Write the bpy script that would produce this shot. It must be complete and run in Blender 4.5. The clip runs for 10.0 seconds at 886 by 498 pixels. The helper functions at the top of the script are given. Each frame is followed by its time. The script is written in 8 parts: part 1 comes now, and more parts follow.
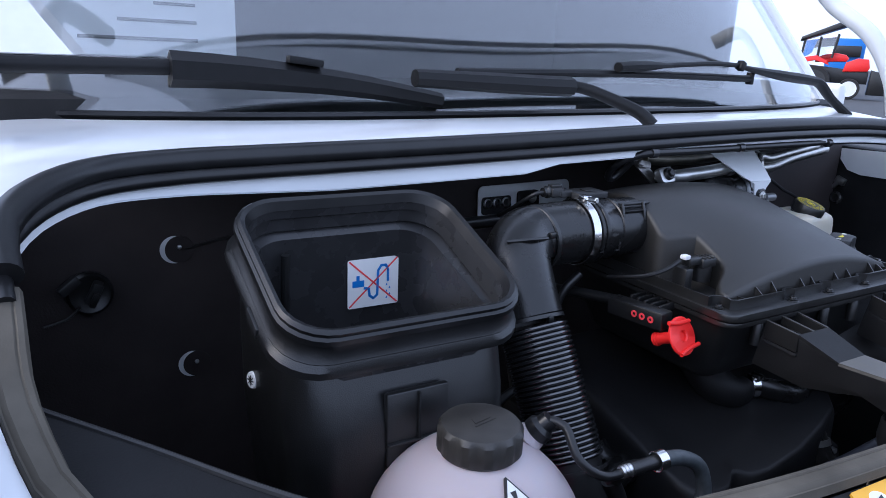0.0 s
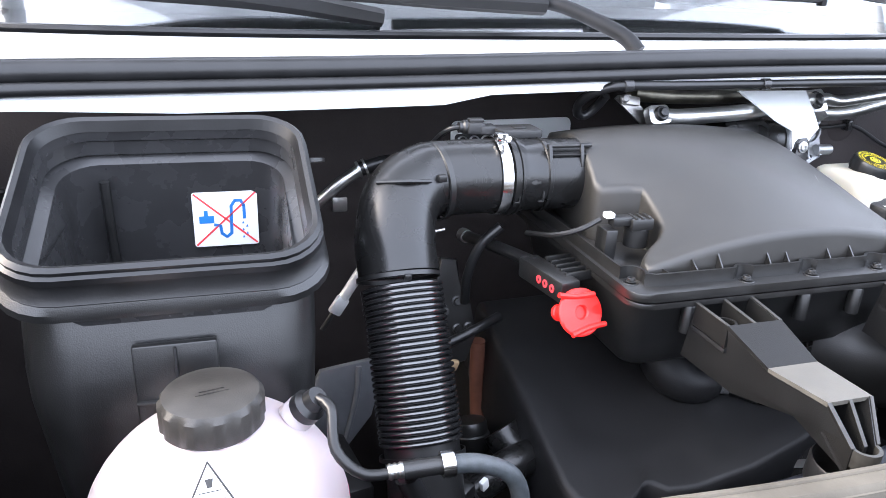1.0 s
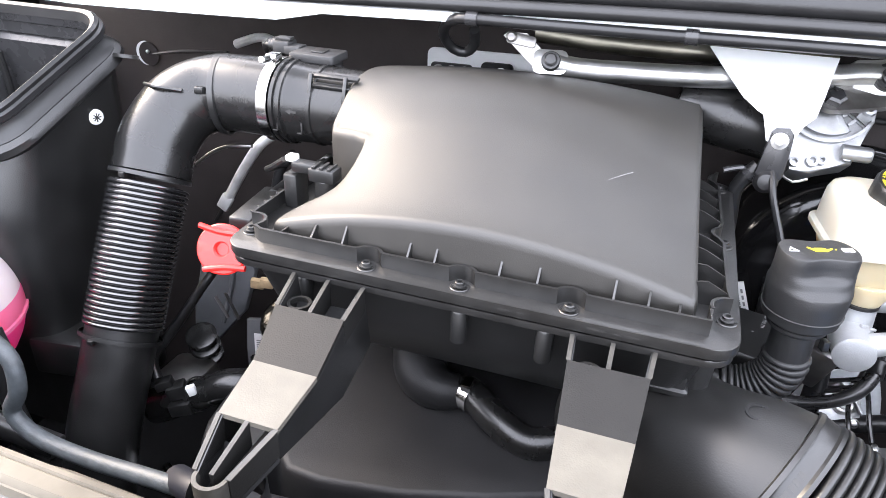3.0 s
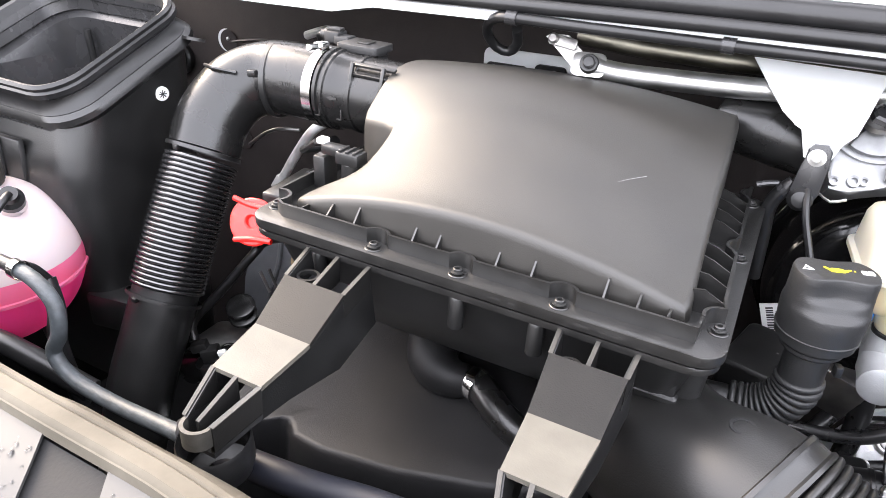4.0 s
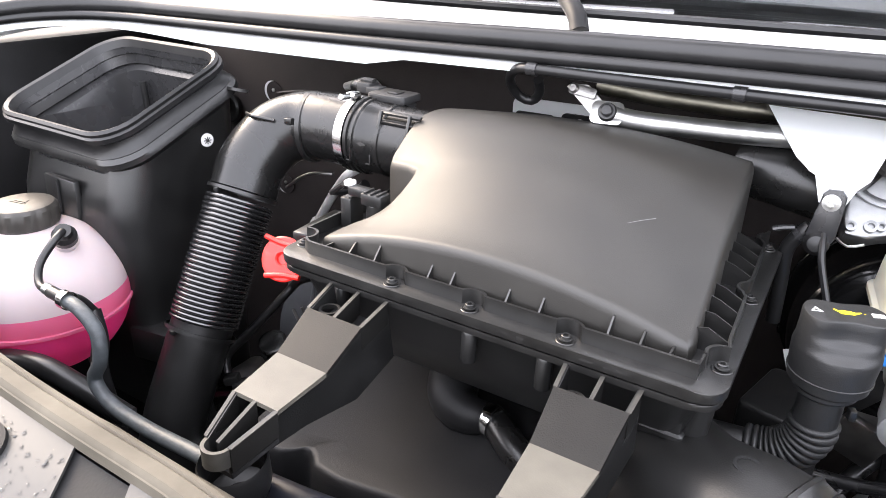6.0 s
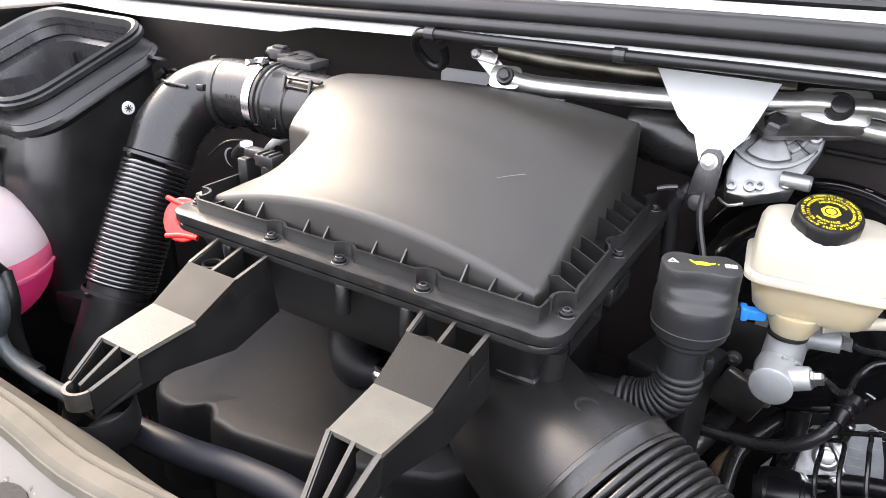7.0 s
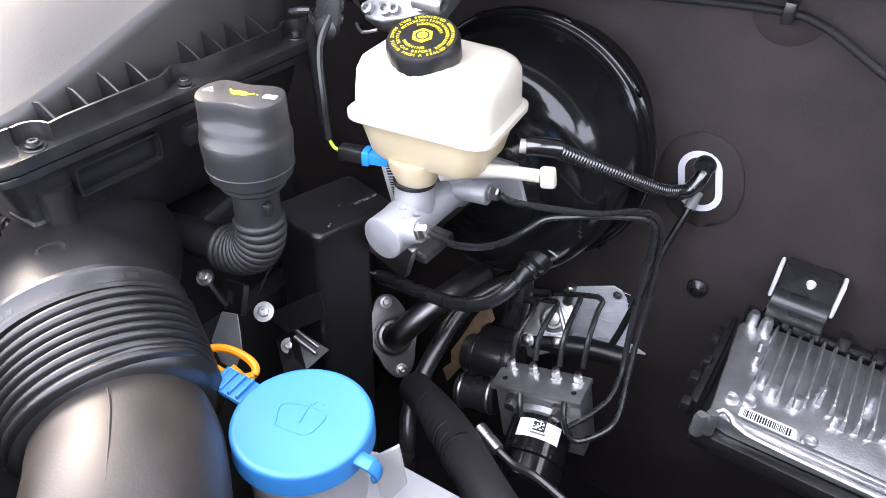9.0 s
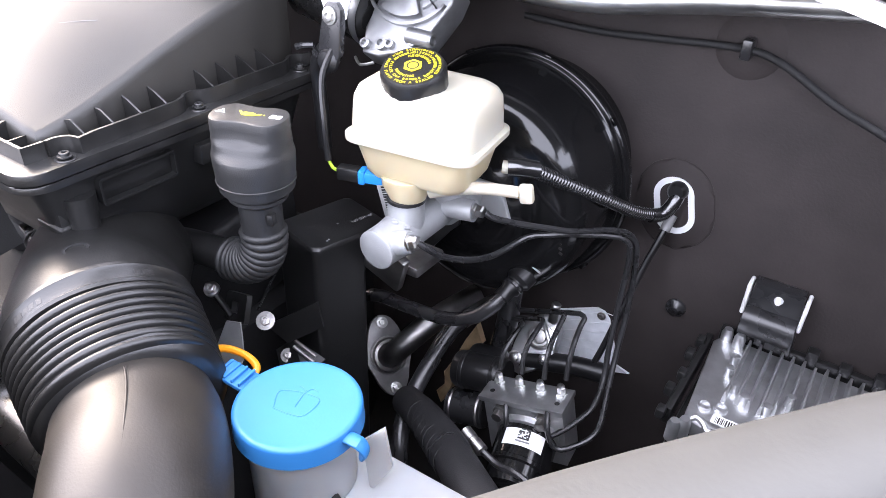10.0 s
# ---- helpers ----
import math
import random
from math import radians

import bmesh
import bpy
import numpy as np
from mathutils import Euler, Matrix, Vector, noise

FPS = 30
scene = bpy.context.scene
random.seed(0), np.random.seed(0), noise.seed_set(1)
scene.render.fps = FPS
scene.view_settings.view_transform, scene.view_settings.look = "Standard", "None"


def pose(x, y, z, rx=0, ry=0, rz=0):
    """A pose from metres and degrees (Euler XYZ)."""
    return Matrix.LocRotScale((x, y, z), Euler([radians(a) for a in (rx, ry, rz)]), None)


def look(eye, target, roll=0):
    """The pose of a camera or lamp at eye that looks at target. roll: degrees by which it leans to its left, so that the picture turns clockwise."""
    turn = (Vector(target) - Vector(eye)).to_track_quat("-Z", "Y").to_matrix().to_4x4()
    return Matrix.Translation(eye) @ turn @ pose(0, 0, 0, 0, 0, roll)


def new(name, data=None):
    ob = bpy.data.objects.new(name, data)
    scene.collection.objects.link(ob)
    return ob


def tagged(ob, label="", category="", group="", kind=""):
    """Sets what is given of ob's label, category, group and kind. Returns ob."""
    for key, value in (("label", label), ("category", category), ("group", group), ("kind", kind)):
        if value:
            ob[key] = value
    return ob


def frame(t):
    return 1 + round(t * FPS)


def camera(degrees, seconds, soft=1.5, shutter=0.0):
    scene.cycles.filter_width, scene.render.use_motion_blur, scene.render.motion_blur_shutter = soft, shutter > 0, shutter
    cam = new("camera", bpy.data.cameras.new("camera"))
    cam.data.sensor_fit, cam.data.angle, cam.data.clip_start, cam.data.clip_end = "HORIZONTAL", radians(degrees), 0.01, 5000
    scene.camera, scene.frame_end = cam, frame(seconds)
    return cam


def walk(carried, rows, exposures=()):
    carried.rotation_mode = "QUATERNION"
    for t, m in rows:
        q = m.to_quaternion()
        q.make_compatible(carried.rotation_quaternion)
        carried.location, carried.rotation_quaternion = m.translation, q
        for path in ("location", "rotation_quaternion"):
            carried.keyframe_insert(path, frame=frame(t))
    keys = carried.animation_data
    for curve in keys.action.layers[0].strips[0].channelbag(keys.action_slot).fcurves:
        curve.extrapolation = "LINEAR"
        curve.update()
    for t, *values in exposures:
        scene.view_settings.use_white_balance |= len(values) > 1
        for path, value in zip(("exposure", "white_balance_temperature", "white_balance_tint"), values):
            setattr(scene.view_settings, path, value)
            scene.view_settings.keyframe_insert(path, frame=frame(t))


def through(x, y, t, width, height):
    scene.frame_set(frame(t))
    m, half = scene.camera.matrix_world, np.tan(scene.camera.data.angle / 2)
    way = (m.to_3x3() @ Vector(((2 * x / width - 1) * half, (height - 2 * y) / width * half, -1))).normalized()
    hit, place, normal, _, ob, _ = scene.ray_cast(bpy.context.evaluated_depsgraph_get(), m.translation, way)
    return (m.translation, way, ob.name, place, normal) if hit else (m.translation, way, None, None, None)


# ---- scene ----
cam = camera(64.7, 10.0, soft=0.85)
PATH = [
    (0, (-0.851, -0.502, 1.457), (0.138, 1.148, 0.908), 2.8),
    (0.5, (-0.689, -0.519, 1.433), (0.138, 1.163, 0.736), 3.0),
    (1, (-0.506, -0.522, 1.437), (0.06, 1.252, 0.71), 2.6),
    (1.5, (-0.283, -0.554, 1.433), (-0.156, 1.288, 0.663), 2.2),
    (2, (-0.103, -0.523, 1.456), (-0.335, 1.234, 0.531), 1.8),
    (2.5, (0.053, -0.461, 1.463), (-0.316, 1.258, 0.51), 1.8),
    (2.7, (0.119, -0.452, 1.456), (-0.33, 1.248, 0.502), 1.8),
    (3.8, (0.283, -0.433, 1.45), (-0.5, 1.136, 0.489), 2.5),
    (4, (0.268, -0.437, 1.449), (-0.53, 1.132, 0.499), 3.0),
    (4.5, (0.263, -0.429, 1.442), (-0.636, 1.111, 0.536), 2.3),
    (5, (0.266, -0.432, 1.447), (-0.693, 1.121, 0.63), 2.2),
    (5.2, (0.269, -0.434, 1.449), (-0.695, 1.114, 0.627), 2.2),
    (6.3, (0.33, -0.451, 1.454), (-0.611, 1.106, 0.622), 1.9),
    (6.5, (0.35, -0.447, 1.448), (-0.59, 1.11, 0.615), 2.0),
    (7, (0.414, -0.413, 1.437), (-0.523, 1.13, 0.576), 1.9),
    (7.5, (0.512, -0.331, 1.424), (-0.392, 1.128, 0.397), 1.7),
    (8, (0.638, -0.267, 1.387), (-0.253, 1.147, 0.288), 1.8),
    (8.5, (0.69, -0.206, 1.396), (-0.18, 1.162, 0.225), 2.1),
    (9, (0.703, -0.165, 1.394), (-0.164, 1.189, 0.205), 2.1),
    (9.5, (0.695, -0.169, 1.397), (-0.181, 1.189, 0.219), 2.1),
    (10, (0.748, -0.207, 1.399), (-0.172, 1.201, 0.318), 2.2),
]
EXPOSURES = [(0.0, 0.6, 5100, 17), (0.5, 1.75, 5350, 15), (1.0, 2.62, 5900, 15), (2.5, 3.22, 6250, 16), (4.5, 2.98, 6700, 16), (6.5, 2.66, 6600, 16),
             (7.0, 2.66, 6600, 16), (8.0, 2.88, 6450, 18), (8.6, 3.18, 6250, 20), (10.0, 3.24, 6250, 21)]
walk(cam, [(t, look(eye, target, roll)) for t, eye, target, roll in PATH], EXPOSURES)

# ---------------------------------------------------------------- light
world = bpy.data.worlds.new("sky")
scene.world = world
world.use_nodes = True
wn = world.node_tree.nodes
sky = wn.new("ShaderNodeTexSky")
sky.sky_type = "NISHITA"
sky.sun_disc = False
SUN_ELEVATION, SUN_TURN = radians(33), radians(281)
sky.sun_elevation, sky.sun_rotation = SUN_ELEVATION, SUN_TURN
sky.air_density, sky.dust_density, sky.ozone_density = 1.0, 6.0, 1.0
soften = wn.new("ShaderNodeMix")
soften.data_type = "RGBA"
soften.inputs["Factor"].default_value = 0.62
world.node_tree.links.new(sky.outputs[0], soften.inputs["A"])
soften.inputs["B"].default_value = (8.5, 8.8, 9.2, 1)
world.node_tree.links.new(soften.outputs["Result"], wn["Background"].inputs[0])
wn["Background"].inputs[1].default_value = 0.14

sun_data = bpy.data.lights.new("sun", "SUN")
sun_data.energy, sun_data.angle, sun_data.color = 0.42, radians(24), (1.0, 0.85, 0.55)
sun = new("sun", sun_data)
to_sun = Vector((math.sin(SUN_TURN) * math.cos(SUN_ELEVATION), math.cos(SUN_TURN) * math.cos(SUN_ELEVATION), math.sin(SUN_ELEVATION)))
sun.matrix_world = look(to_sun * 30, (0, 0, 0))


# ---------------------------------------------------------------- materials
def mat(name, color, rough=0.5, metal=0.0, vary=0.15, scale=30, bump=0.0, bump_scale=400, coat=0.0, spec=0.5, dirt=0.0, rough_vary=0.1):
    m = bpy.data.materials.new(name)
    m.use_nodes = True
    n, l = m.node_tree.nodes, m.node_tree.links
    b = n["Principled BSDF"]
    co = n.new("ShaderNodeTexCoord")
    a = n.new("ShaderNodeTexNoise")
    a.inputs["Scale"].default_value, a.inputs["Detail"].default_value = scale, 6
    l.new(co.outputs["Object"], a.inputs["Vector"])
    f = n.new("ShaderNodeTexNoise")
    f.inputs["Scale"].default_value, f.inputs["Detail"].default_value = bump_scale, 3
    l.new(co.outputs["Object"], f.inputs["Vector"])
    ramp = n.new("ShaderNodeMapRange")
    ramp.inputs["From Min"].default_value, ramp.inputs["From Max"].default_value = 0.3, 0.7
    l.new(a.outputs["Fac"], ramp.inputs["Value"])
    mix = n.new("ShaderNodeMix")
    mix.data_type = "RGBA"
    dark = [c * (1 - vary) for c in color]
    light = [min(c * (1 + vary) + dirt, 1) for c in color]
    mix.inputs["A"].default_value, mix.inputs["B"].default_value = (*dark, 1), (*light, 1)
    l.new(ramp.outputs["Result"], mix.inputs["Factor"])
    l.new(mix.outputs["Result"], b.inputs["Base Color"])
    rr = n.new("ShaderNodeMapRange")
    rr.inputs["To Min"].default_value, rr.inputs["To Max"].default_value = max(rough - rough_vary, 0.02), min(rough + rough_vary, 1)
    l.new(a.outputs["Fac"], rr.inputs["Value"])
    l.new(rr.outputs["Result"], b.inputs["Roughness"])
    b.inputs["Metallic"].default_value = metal
    b.inputs["Specular IOR Level"].default_value = spec
    b.inputs["Coat Weight"].default_value = coat
    b.inputs["Coat Roughness"].default_value = 0.08
    if bump:
        bp = n.new("ShaderNodeBump")
        bp.inputs["Strength"].default_value, bp.inputs["Distance"].default_value = bump, 0.001
        l.new(f.outputs["Fac"], bp.inputs["Height"])
        l.new(bp.outputs["Normal"], b.inputs["Normal"])
    return m


BLACK = mat("black_moulded_plastic", (0.0105, 0.0105, 0.0105), 0.33, vary=0.25, bump=0.2, bump_scale=900, spec=0.6)
LID = mat("grained_black_plastic", (0.0155, 0.0143, 0.0122), 0.5, vary=0.15, bump=0.18, bump_scale=1400, spec=0.68, rough_vary=0.05)
FLANGE = mat("worn_black_plastic", (0.01, 0.0098, 0.0095), 0.33, vary=0.3, scale=60, bump=0.2, bump_scale=900, spec=0.75)
GREY = mat("dark_grey_plastic", (0.02, 0.0195, 0.019), 0.38, vary=0.15, bump=0.2, bump_scale=800)
HOSE = mat("ribbed_black_rubber", (0.010, 0.010, 0.0105), 0.22, vary=0.2, spec=1.0, coat=0.8)
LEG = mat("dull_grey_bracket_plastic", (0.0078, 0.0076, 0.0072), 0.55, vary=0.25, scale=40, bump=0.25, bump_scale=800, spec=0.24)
BRACKET = mat("satin_galvanised_steel", (0.62, 0.62, 0.61), 0.42, metal=0.35, vary=0.15, scale=60)
PALE = mat("pale_zinc_sheet", (0.74, 0.77, 0.8), 0.45, metal=0.0, vary=0.15, scale=40)
BELLOWS = mat("blow_moulded_bellows", (0.009, 0.0089, 0.0088), 0.33, vary=0.15, bump=0.1, bump_scale=600, spec=0.6)
NAVY = mat("blue_black_hose_rubber", (0.0085, 0.0095, 0.0145), 0.5, vary=0.15, spec=0.35)
WORN = mat("worn_grey_plastic_edge", (0.030, 0.0285, 0.025), 0.5, vary=0.35, scale=90, bump=0.2)
# same plastic as LEG; the paler, warmer base paints in the sky reflected there
STEP = mat("sky_lit_step", (0.088, 0.082, 0.069), 0.5, vary=0.12, scale=60, bump=0.15, bump_scale=700)
GEAR = mat("cast_gearbox_metal", (0.30, 0.305, 0.31), 0.45, metal=0.9, vary=0.15, scale=70, bump=0.12, bump_scale=700)
COVER = mat("matt_black_cover_plastic", (0.0105, 0.0105, 0.0112), 0.5, vary=0.15, bump=0.25, bump_scale=1200, spec=0.3)
SHIELD = mat("smooth_grey_shield_plastic", (0.02, 0.02, 0.0205), 0.5, vary=0.15, bump=0.15)
SHIELD_PALE = mat("mid_grey_shield_plastic", (0.13, 0.135, 0.145), 0.45, vary=0.15, bump=0.15)
RUBBER = mat("soft_black_rubber", (0.0105, 0.0105, 0.011), 0.33, vary=0.25, bump=0.1, spec=0.45)
CAP = mat("dark_grey_cap_plastic", (0.017, 0.0172, 0.0176), 0.48, vary=0.12, bump=0.25, bump_scale=1100)
CAP_DUSTY = mat("dusty_black_cap_plastic", (0.034, 0.031, 0.027), 0.45, vary=0.3, scale=50, bump=0.2, bump_scale=800)
HOSE_GREY = mat("woven_grey_hose", (0.045, 0.052, 0.057), 0.5, vary=0.3, scale=120, bump=0.3)
DUCT = mat("smooth_black_duct", (0.0092, 0.0091, 0.009), 0.27, vary=0.15, bump=0.1, bump_scale=600)
INLET = mat("matt_black_duct", (0.0100, 0.0098, 0.0095), 0.42, vary=0.2, scale=24, bump=0.14, bump_scale=700, spec=0.5, rough_vary=0.05)
NOSE = mat("dusty_blow_moulded_plastic", (0.021, 0.0175, 0.014), 0.47, vary=0.3, scale=22, bump=0.1, bump_scale=600, spec=0.5, rough_vary=0.06)
LINING = mat("satin_black_blackout", (0.027, 0.027, 0.028), 0.27, vary=0.2, bump=0.1, bump_scale=600)
GLOSS = mat("gloss_black_enamel", (0.007, 0.007, 0.0073), 0.13, vary=0.2, rough_vary=0.02)
FOAM = mat("brown_black_foam", (0.0365, 0.0305, 0.0296), 0.7, vary=0.22, scale=14, bump=0.4, bump_scale=300, spec=0.25)
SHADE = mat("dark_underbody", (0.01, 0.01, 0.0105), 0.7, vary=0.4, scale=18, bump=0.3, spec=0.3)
WHITE = mat("white_car_paint", (0.80, 0.81, 0.82), 0.3, vary=0.02, coat=0.8, rough_vary=0.05)
WHITE_IN = mat("white_primer_paint", (0.74, 0.76, 0.77), 0.4, vary=0.06, scale=8)
ZINC = mat("bright_zinc_steel", (0.58, 0.58, 0.565), 0.34, metal=1.0, vary=0.1, scale=60)
CHROME = mat("polished_steel", (0.8, 0.8, 0.79), 0.16, metal=1.0, vary=0.08)
ALU = mat("cast_aluminium", (0.58, 0.585, 0.59), 0.33, metal=0.9, vary=0.15, scale=50, bump=0.3, bump_scale=500)
ALU_MATT = mat("matt_cast_aluminium", (0.4, 0.41, 0.415), 0.5, metal=0.5, vary=0.1, scale=40, bump=0.3, bump_scale=700)
STEEL = mat("dull_steel", (0.36, 0.35, 0.34), 0.38, metal=1.0, vary=0.25, scale=40, bump=0.2)
STEEL_DARK = mat("dark_phosphate_steel", (0.07, 0.07, 0.07), 0.4, metal=0.9, vary=0.2, scale=60)
WIPER = mat("matt_black_wiper_paint", (0.006, 0.006, 0.0065), 0.5, vary=0.2, scale=60, spec=0.3)
TAPE = mat("matt_cloth_tape", (0.016, 0.0158, 0.0165), 0.6, vary=0.25, scale=120, bump=0.35, bump_scale=900, spec=0.35)
STEEL_OLIVE = mat("yellow_chromated_steel", (0.20, 0.19, 0.155), 0.38, metal=1.0, vary=0.25, scale=40)
PIPE = mat("black_coated_pipe", (0.019, 0.019, 0.020), 0.28, vary=0.15, coat=0.2)
RED = mat("red_plastic", (0.80, 0.02, 0.015), 0.38, vary=0.05)
RED_DARK = mat("dark_red_plastic", (0.42, 0.008, 0.01), 0.5, vary=0.05)
BLUE = mat("light_blue_plastic", (0.026, 0.165, 0.42), 0.42, vary=0.04, bump=0.08)
BLUE_DEEP = mat("blue_connector_plastic", (0.02, 0.25, 0.75), 0.4, vary=0.04)
YELLOW = mat("yellow_plastic", (0.85, 0.34, 0.012), 0.38, vary=0.05)
YELLOW_INK = mat("yellow_print", (0.75, 0.62, 0.02), 0.5, vary=0.05)
WHITE_INK = mat("white_print", (0.75, 0.75, 0.74), 0.5, vary=0.03)
BLUE_INK = mat("blue_print", (0.02, 0.17, 0.55), 0.5, vary=0.05)
RED_INK = mat("red_print", (0.75, 0.05, 0.06), 0.5, vary=0.05)
BLACK_INK = mat("black_print", (0.015, 0.015, 0.015), 0.5, vary=0.1)
GREY_INK = mat("grey_print", (0.18, 0.18, 0.18), 0.5, vary=0.1)
PAPER = mat("white_paper_label", (0.78, 0.78, 0.77), 0.45, vary=0.03)
ORANGE_LABEL = mat("amber_label", (0.8, 0.42, 0.02), 0.45, vary=0.05)
SLAM = mat("dusty_grey_panel_edge", (0.085, 0.075, 0.058), 0.75, vary=0.3, scale=14, bump=0.15, dirt=0.012, spec=0.25)
SLAM_GREY = mat("grey_primed_panel", (0.034, 0.034, 0.0335), 0.45, vary=0.1, scale=10)
WING = mat("dusty_grey_wing", (0.058, 0.056, 0.05), 0.5, vary=0.12, scale=20, bump=0.1)
ASPHALT = mat("asphalt", (0.055, 0.055, 0.056), 0.85, vary=0.2, scale=2, bump=0.5, bump_scale=90)
CARD = mat("tan_insulation", (0.42, 0.30, 0.17), 0.8, vary=0.2, scale=80, bump=0.4, bump_scale=300)
GREEN_WIRE = mat("green_yellow_wire", (0.35, 0.6, 0.03), 0.4)
TYRE = mat("tyre_rubber", (0.02, 0.02, 0.02), 0.8)
EXHAUST = mat("grey_exhaust_steel", (0.26, 0.255, 0.25), 0.35, metal=0.5, vary=0.2, scale=50, bump=0.2)
RUST = mat("brown_metal", (0.13, 0.05, 0.03), 0.6, vary=0.3)


def clear_plastic(name, color, density, through=0.7, rough=0.35, sheer=0.0):
    m = mat(name, color, rough, vary=0.02, scale=12)
    b = m.node_tree.nodes["Principled BSDF"]
    b.inputs["Subsurface Weight"].default_value = through
    b.inputs["Subsurface Radius"].default_value = (density, density * 0.8, density * 0.6)
    b.inputs["Subsurface Scale"].default_value = 1.0
    if sheer:
        nodes, links = m.node_tree.nodes, m.node_tree.links
        thin = nodes.new("ShaderNodeBsdfTranslucent")
        thin.inputs["Color"].default_value = (*color, 1)
        mix = nodes.new("ShaderNodeMixShader")
        mix.inputs[0].default_value = sheer
        links.new(b.outputs[0], mix.inputs[1])
        links.new(thin.outputs[0], mix.inputs[2])
        links.new(mix.outputs[0], nodes["Material Output"].inputs["Surface"])
    return m


TANK = clear_plastic("milky_plastic", (0.71, 0.625, 0.63), 0.02, 0.4, sheer=0.35)
COOLANT = clear_plastic("pink_coolant", (1.0, 0.07, 0.30), 0.03, 0.5, sheer=0.5)
PINK_SHELL = clear_plastic("pink_tinted_shell", (0.90, 0.20, 0.36), 0.03, 0.5, sheer=0.4)
RESERVOIR = clear_plastic("cream_plastic", (0.50, 0.47, 0.385), 0.015)
FLUID = clear_plastic("amber_fluid_plastic", (0.53, 0.455, 0.30), 0.012)
NECK = clear_plastic("translucent_white_plastic", (0.36, 0.37, 0.375), 0.015)


def glass_material():
    m = bpy.data.materials.new("tinted_windscreen_glass")
    m.use_nodes = True
    b = m.node_tree.nodes["Principled BSDF"]
    b.inputs["Base Color"].default_value = (0.90, 0.94, 0.96, 1)
    b.inputs["Roughness"].default_value = 0.02
    b.inputs["Transmission Weight"].default_value = 1.0
    b.inputs["IOR"].default_value = 1.9
    return m


GLASS = glass_material()


def water_material():
    m = bpy.data.materials.new("rain_water")
    m.use_nodes = True
    b = m.node_tree.nodes["Principled BSDF"]
    b.inputs["Base Color"].default_value = (0.95, 0.96, 0.97, 1)
    b.inputs["Roughness"].default_value = 0.02
    b.inputs["Transmission Weight"].default_value = 1.0
    b.inputs["IOR"].default_value = 1.33
    return m


WATER = water_material()


# ---------------------------------------------------------------- mesh helpers
def thing(name, at, label, category, group="", kind=""):
    ob = new(name)
    ob.empty_display_size = 0.02
    ob.location = at
    return tagged(ob, label, category, group, kind)


def part(name, bm, material, parent=None, label="", angle=35):
    me = bpy.data.meshes.new(name)
    bmesh.ops.recalc_face_normals(bm, faces=bm.faces)
    bm.to_mesh(me)
    bm.free()
    me.materials.append(material)
    for p in me.polygons:
        p.use_smooth = True
    me.set_sharp_from_angle(angle=radians(angle))
    ob = new(name, me)
    if parent is not None:
        root, shift = parent, Vector()
        while root is not None:
            shift += root.location
            root = root.parent
        ob.parent = parent
        ob.matrix_parent_inverse = Matrix.Translation(-shift) if parent.parent is None else Matrix.Identity(4)
    if label:
        ob["label"] = label
    return ob


def solo(name, bm, material, label, category, group="", kind="", angle=35):
    return tagged(part(name, bm, material, None, "", angle), label, category, group, kind)


def B():
    return bmesh.new()


def smooth_path(pts, step=0.006):
    pts = [Vector(p) for p in pts]
    if len(pts) == 2:
        n = max(2, int((pts[1] - pts[0]).length / step))
        return [pts[0].lerp(pts[1], i / n) for i in range(n + 1)]
    ext = [2 * pts[0] - pts[1]] + pts + [2 * pts[-1] - pts[-2]]
    out = []
    for i in range(1, len(ext) - 2):
        p0, p1, p2, p3 = ext[i - 1:i + 3]
        n = max(2, int((p2 - p1).length / step))
        for k in range(n):
            t = k / n
            out.append(0.5 * ((2 * p1) + (p2 - p0) * t + (2 * p0 - 5 * p1 + 4 * p2 - p3) * t * t + (3 * p1 - p0 - 3 * p2 + p3) * t ** 3))
    return out + [pts[-1]]


def sweep(bm, pts, r, n=14, step=0.006, wave=None, caps=True, squash=1.0, rail=None):
    """A tube along a smooth path. r: a radius, or a list spread evenly along it; wave(s): added radius at arc length s."""
    path = smooth_path(pts, step)
    radii = list(r) if isinstance(r, (list, tuple)) else [r, r]
    length = [0.0]
    for a, b in zip(path, path[1:]):
        length.append(length[-1] + (b - a).length)
    up, rings = None, []
    for i, p in enumerate(path):
        d = (path[min(i + 1, len(path) - 1)] - path[max(i - 1, 0)]).normalized()
        if up is None:
            up = Vector(rail) if rail else (Vector((0, 0, 1)) if abs(d.z) < 0.9 else Vector((1, 0, 0)))
        up = (up - d * up.dot(d)).normalized()
        side = d.cross(up)
        f = length[i] / length[-1] * (len(radii) - 1)
        k = min(int(f), len(radii) - 2)
        rad = radii[k] + (radii[k + 1] - radii[k]) * (f - k)
        if wave:
            rad += wave(length[i])
        rings.append([bm.verts.new(p + rad * (math.cos(2 * math.pi * j / n) * up * squash + math.sin(2 * math.pi * j / n) * side)) for j in range(n)])
    join(bm, rings, caps)
    return bm


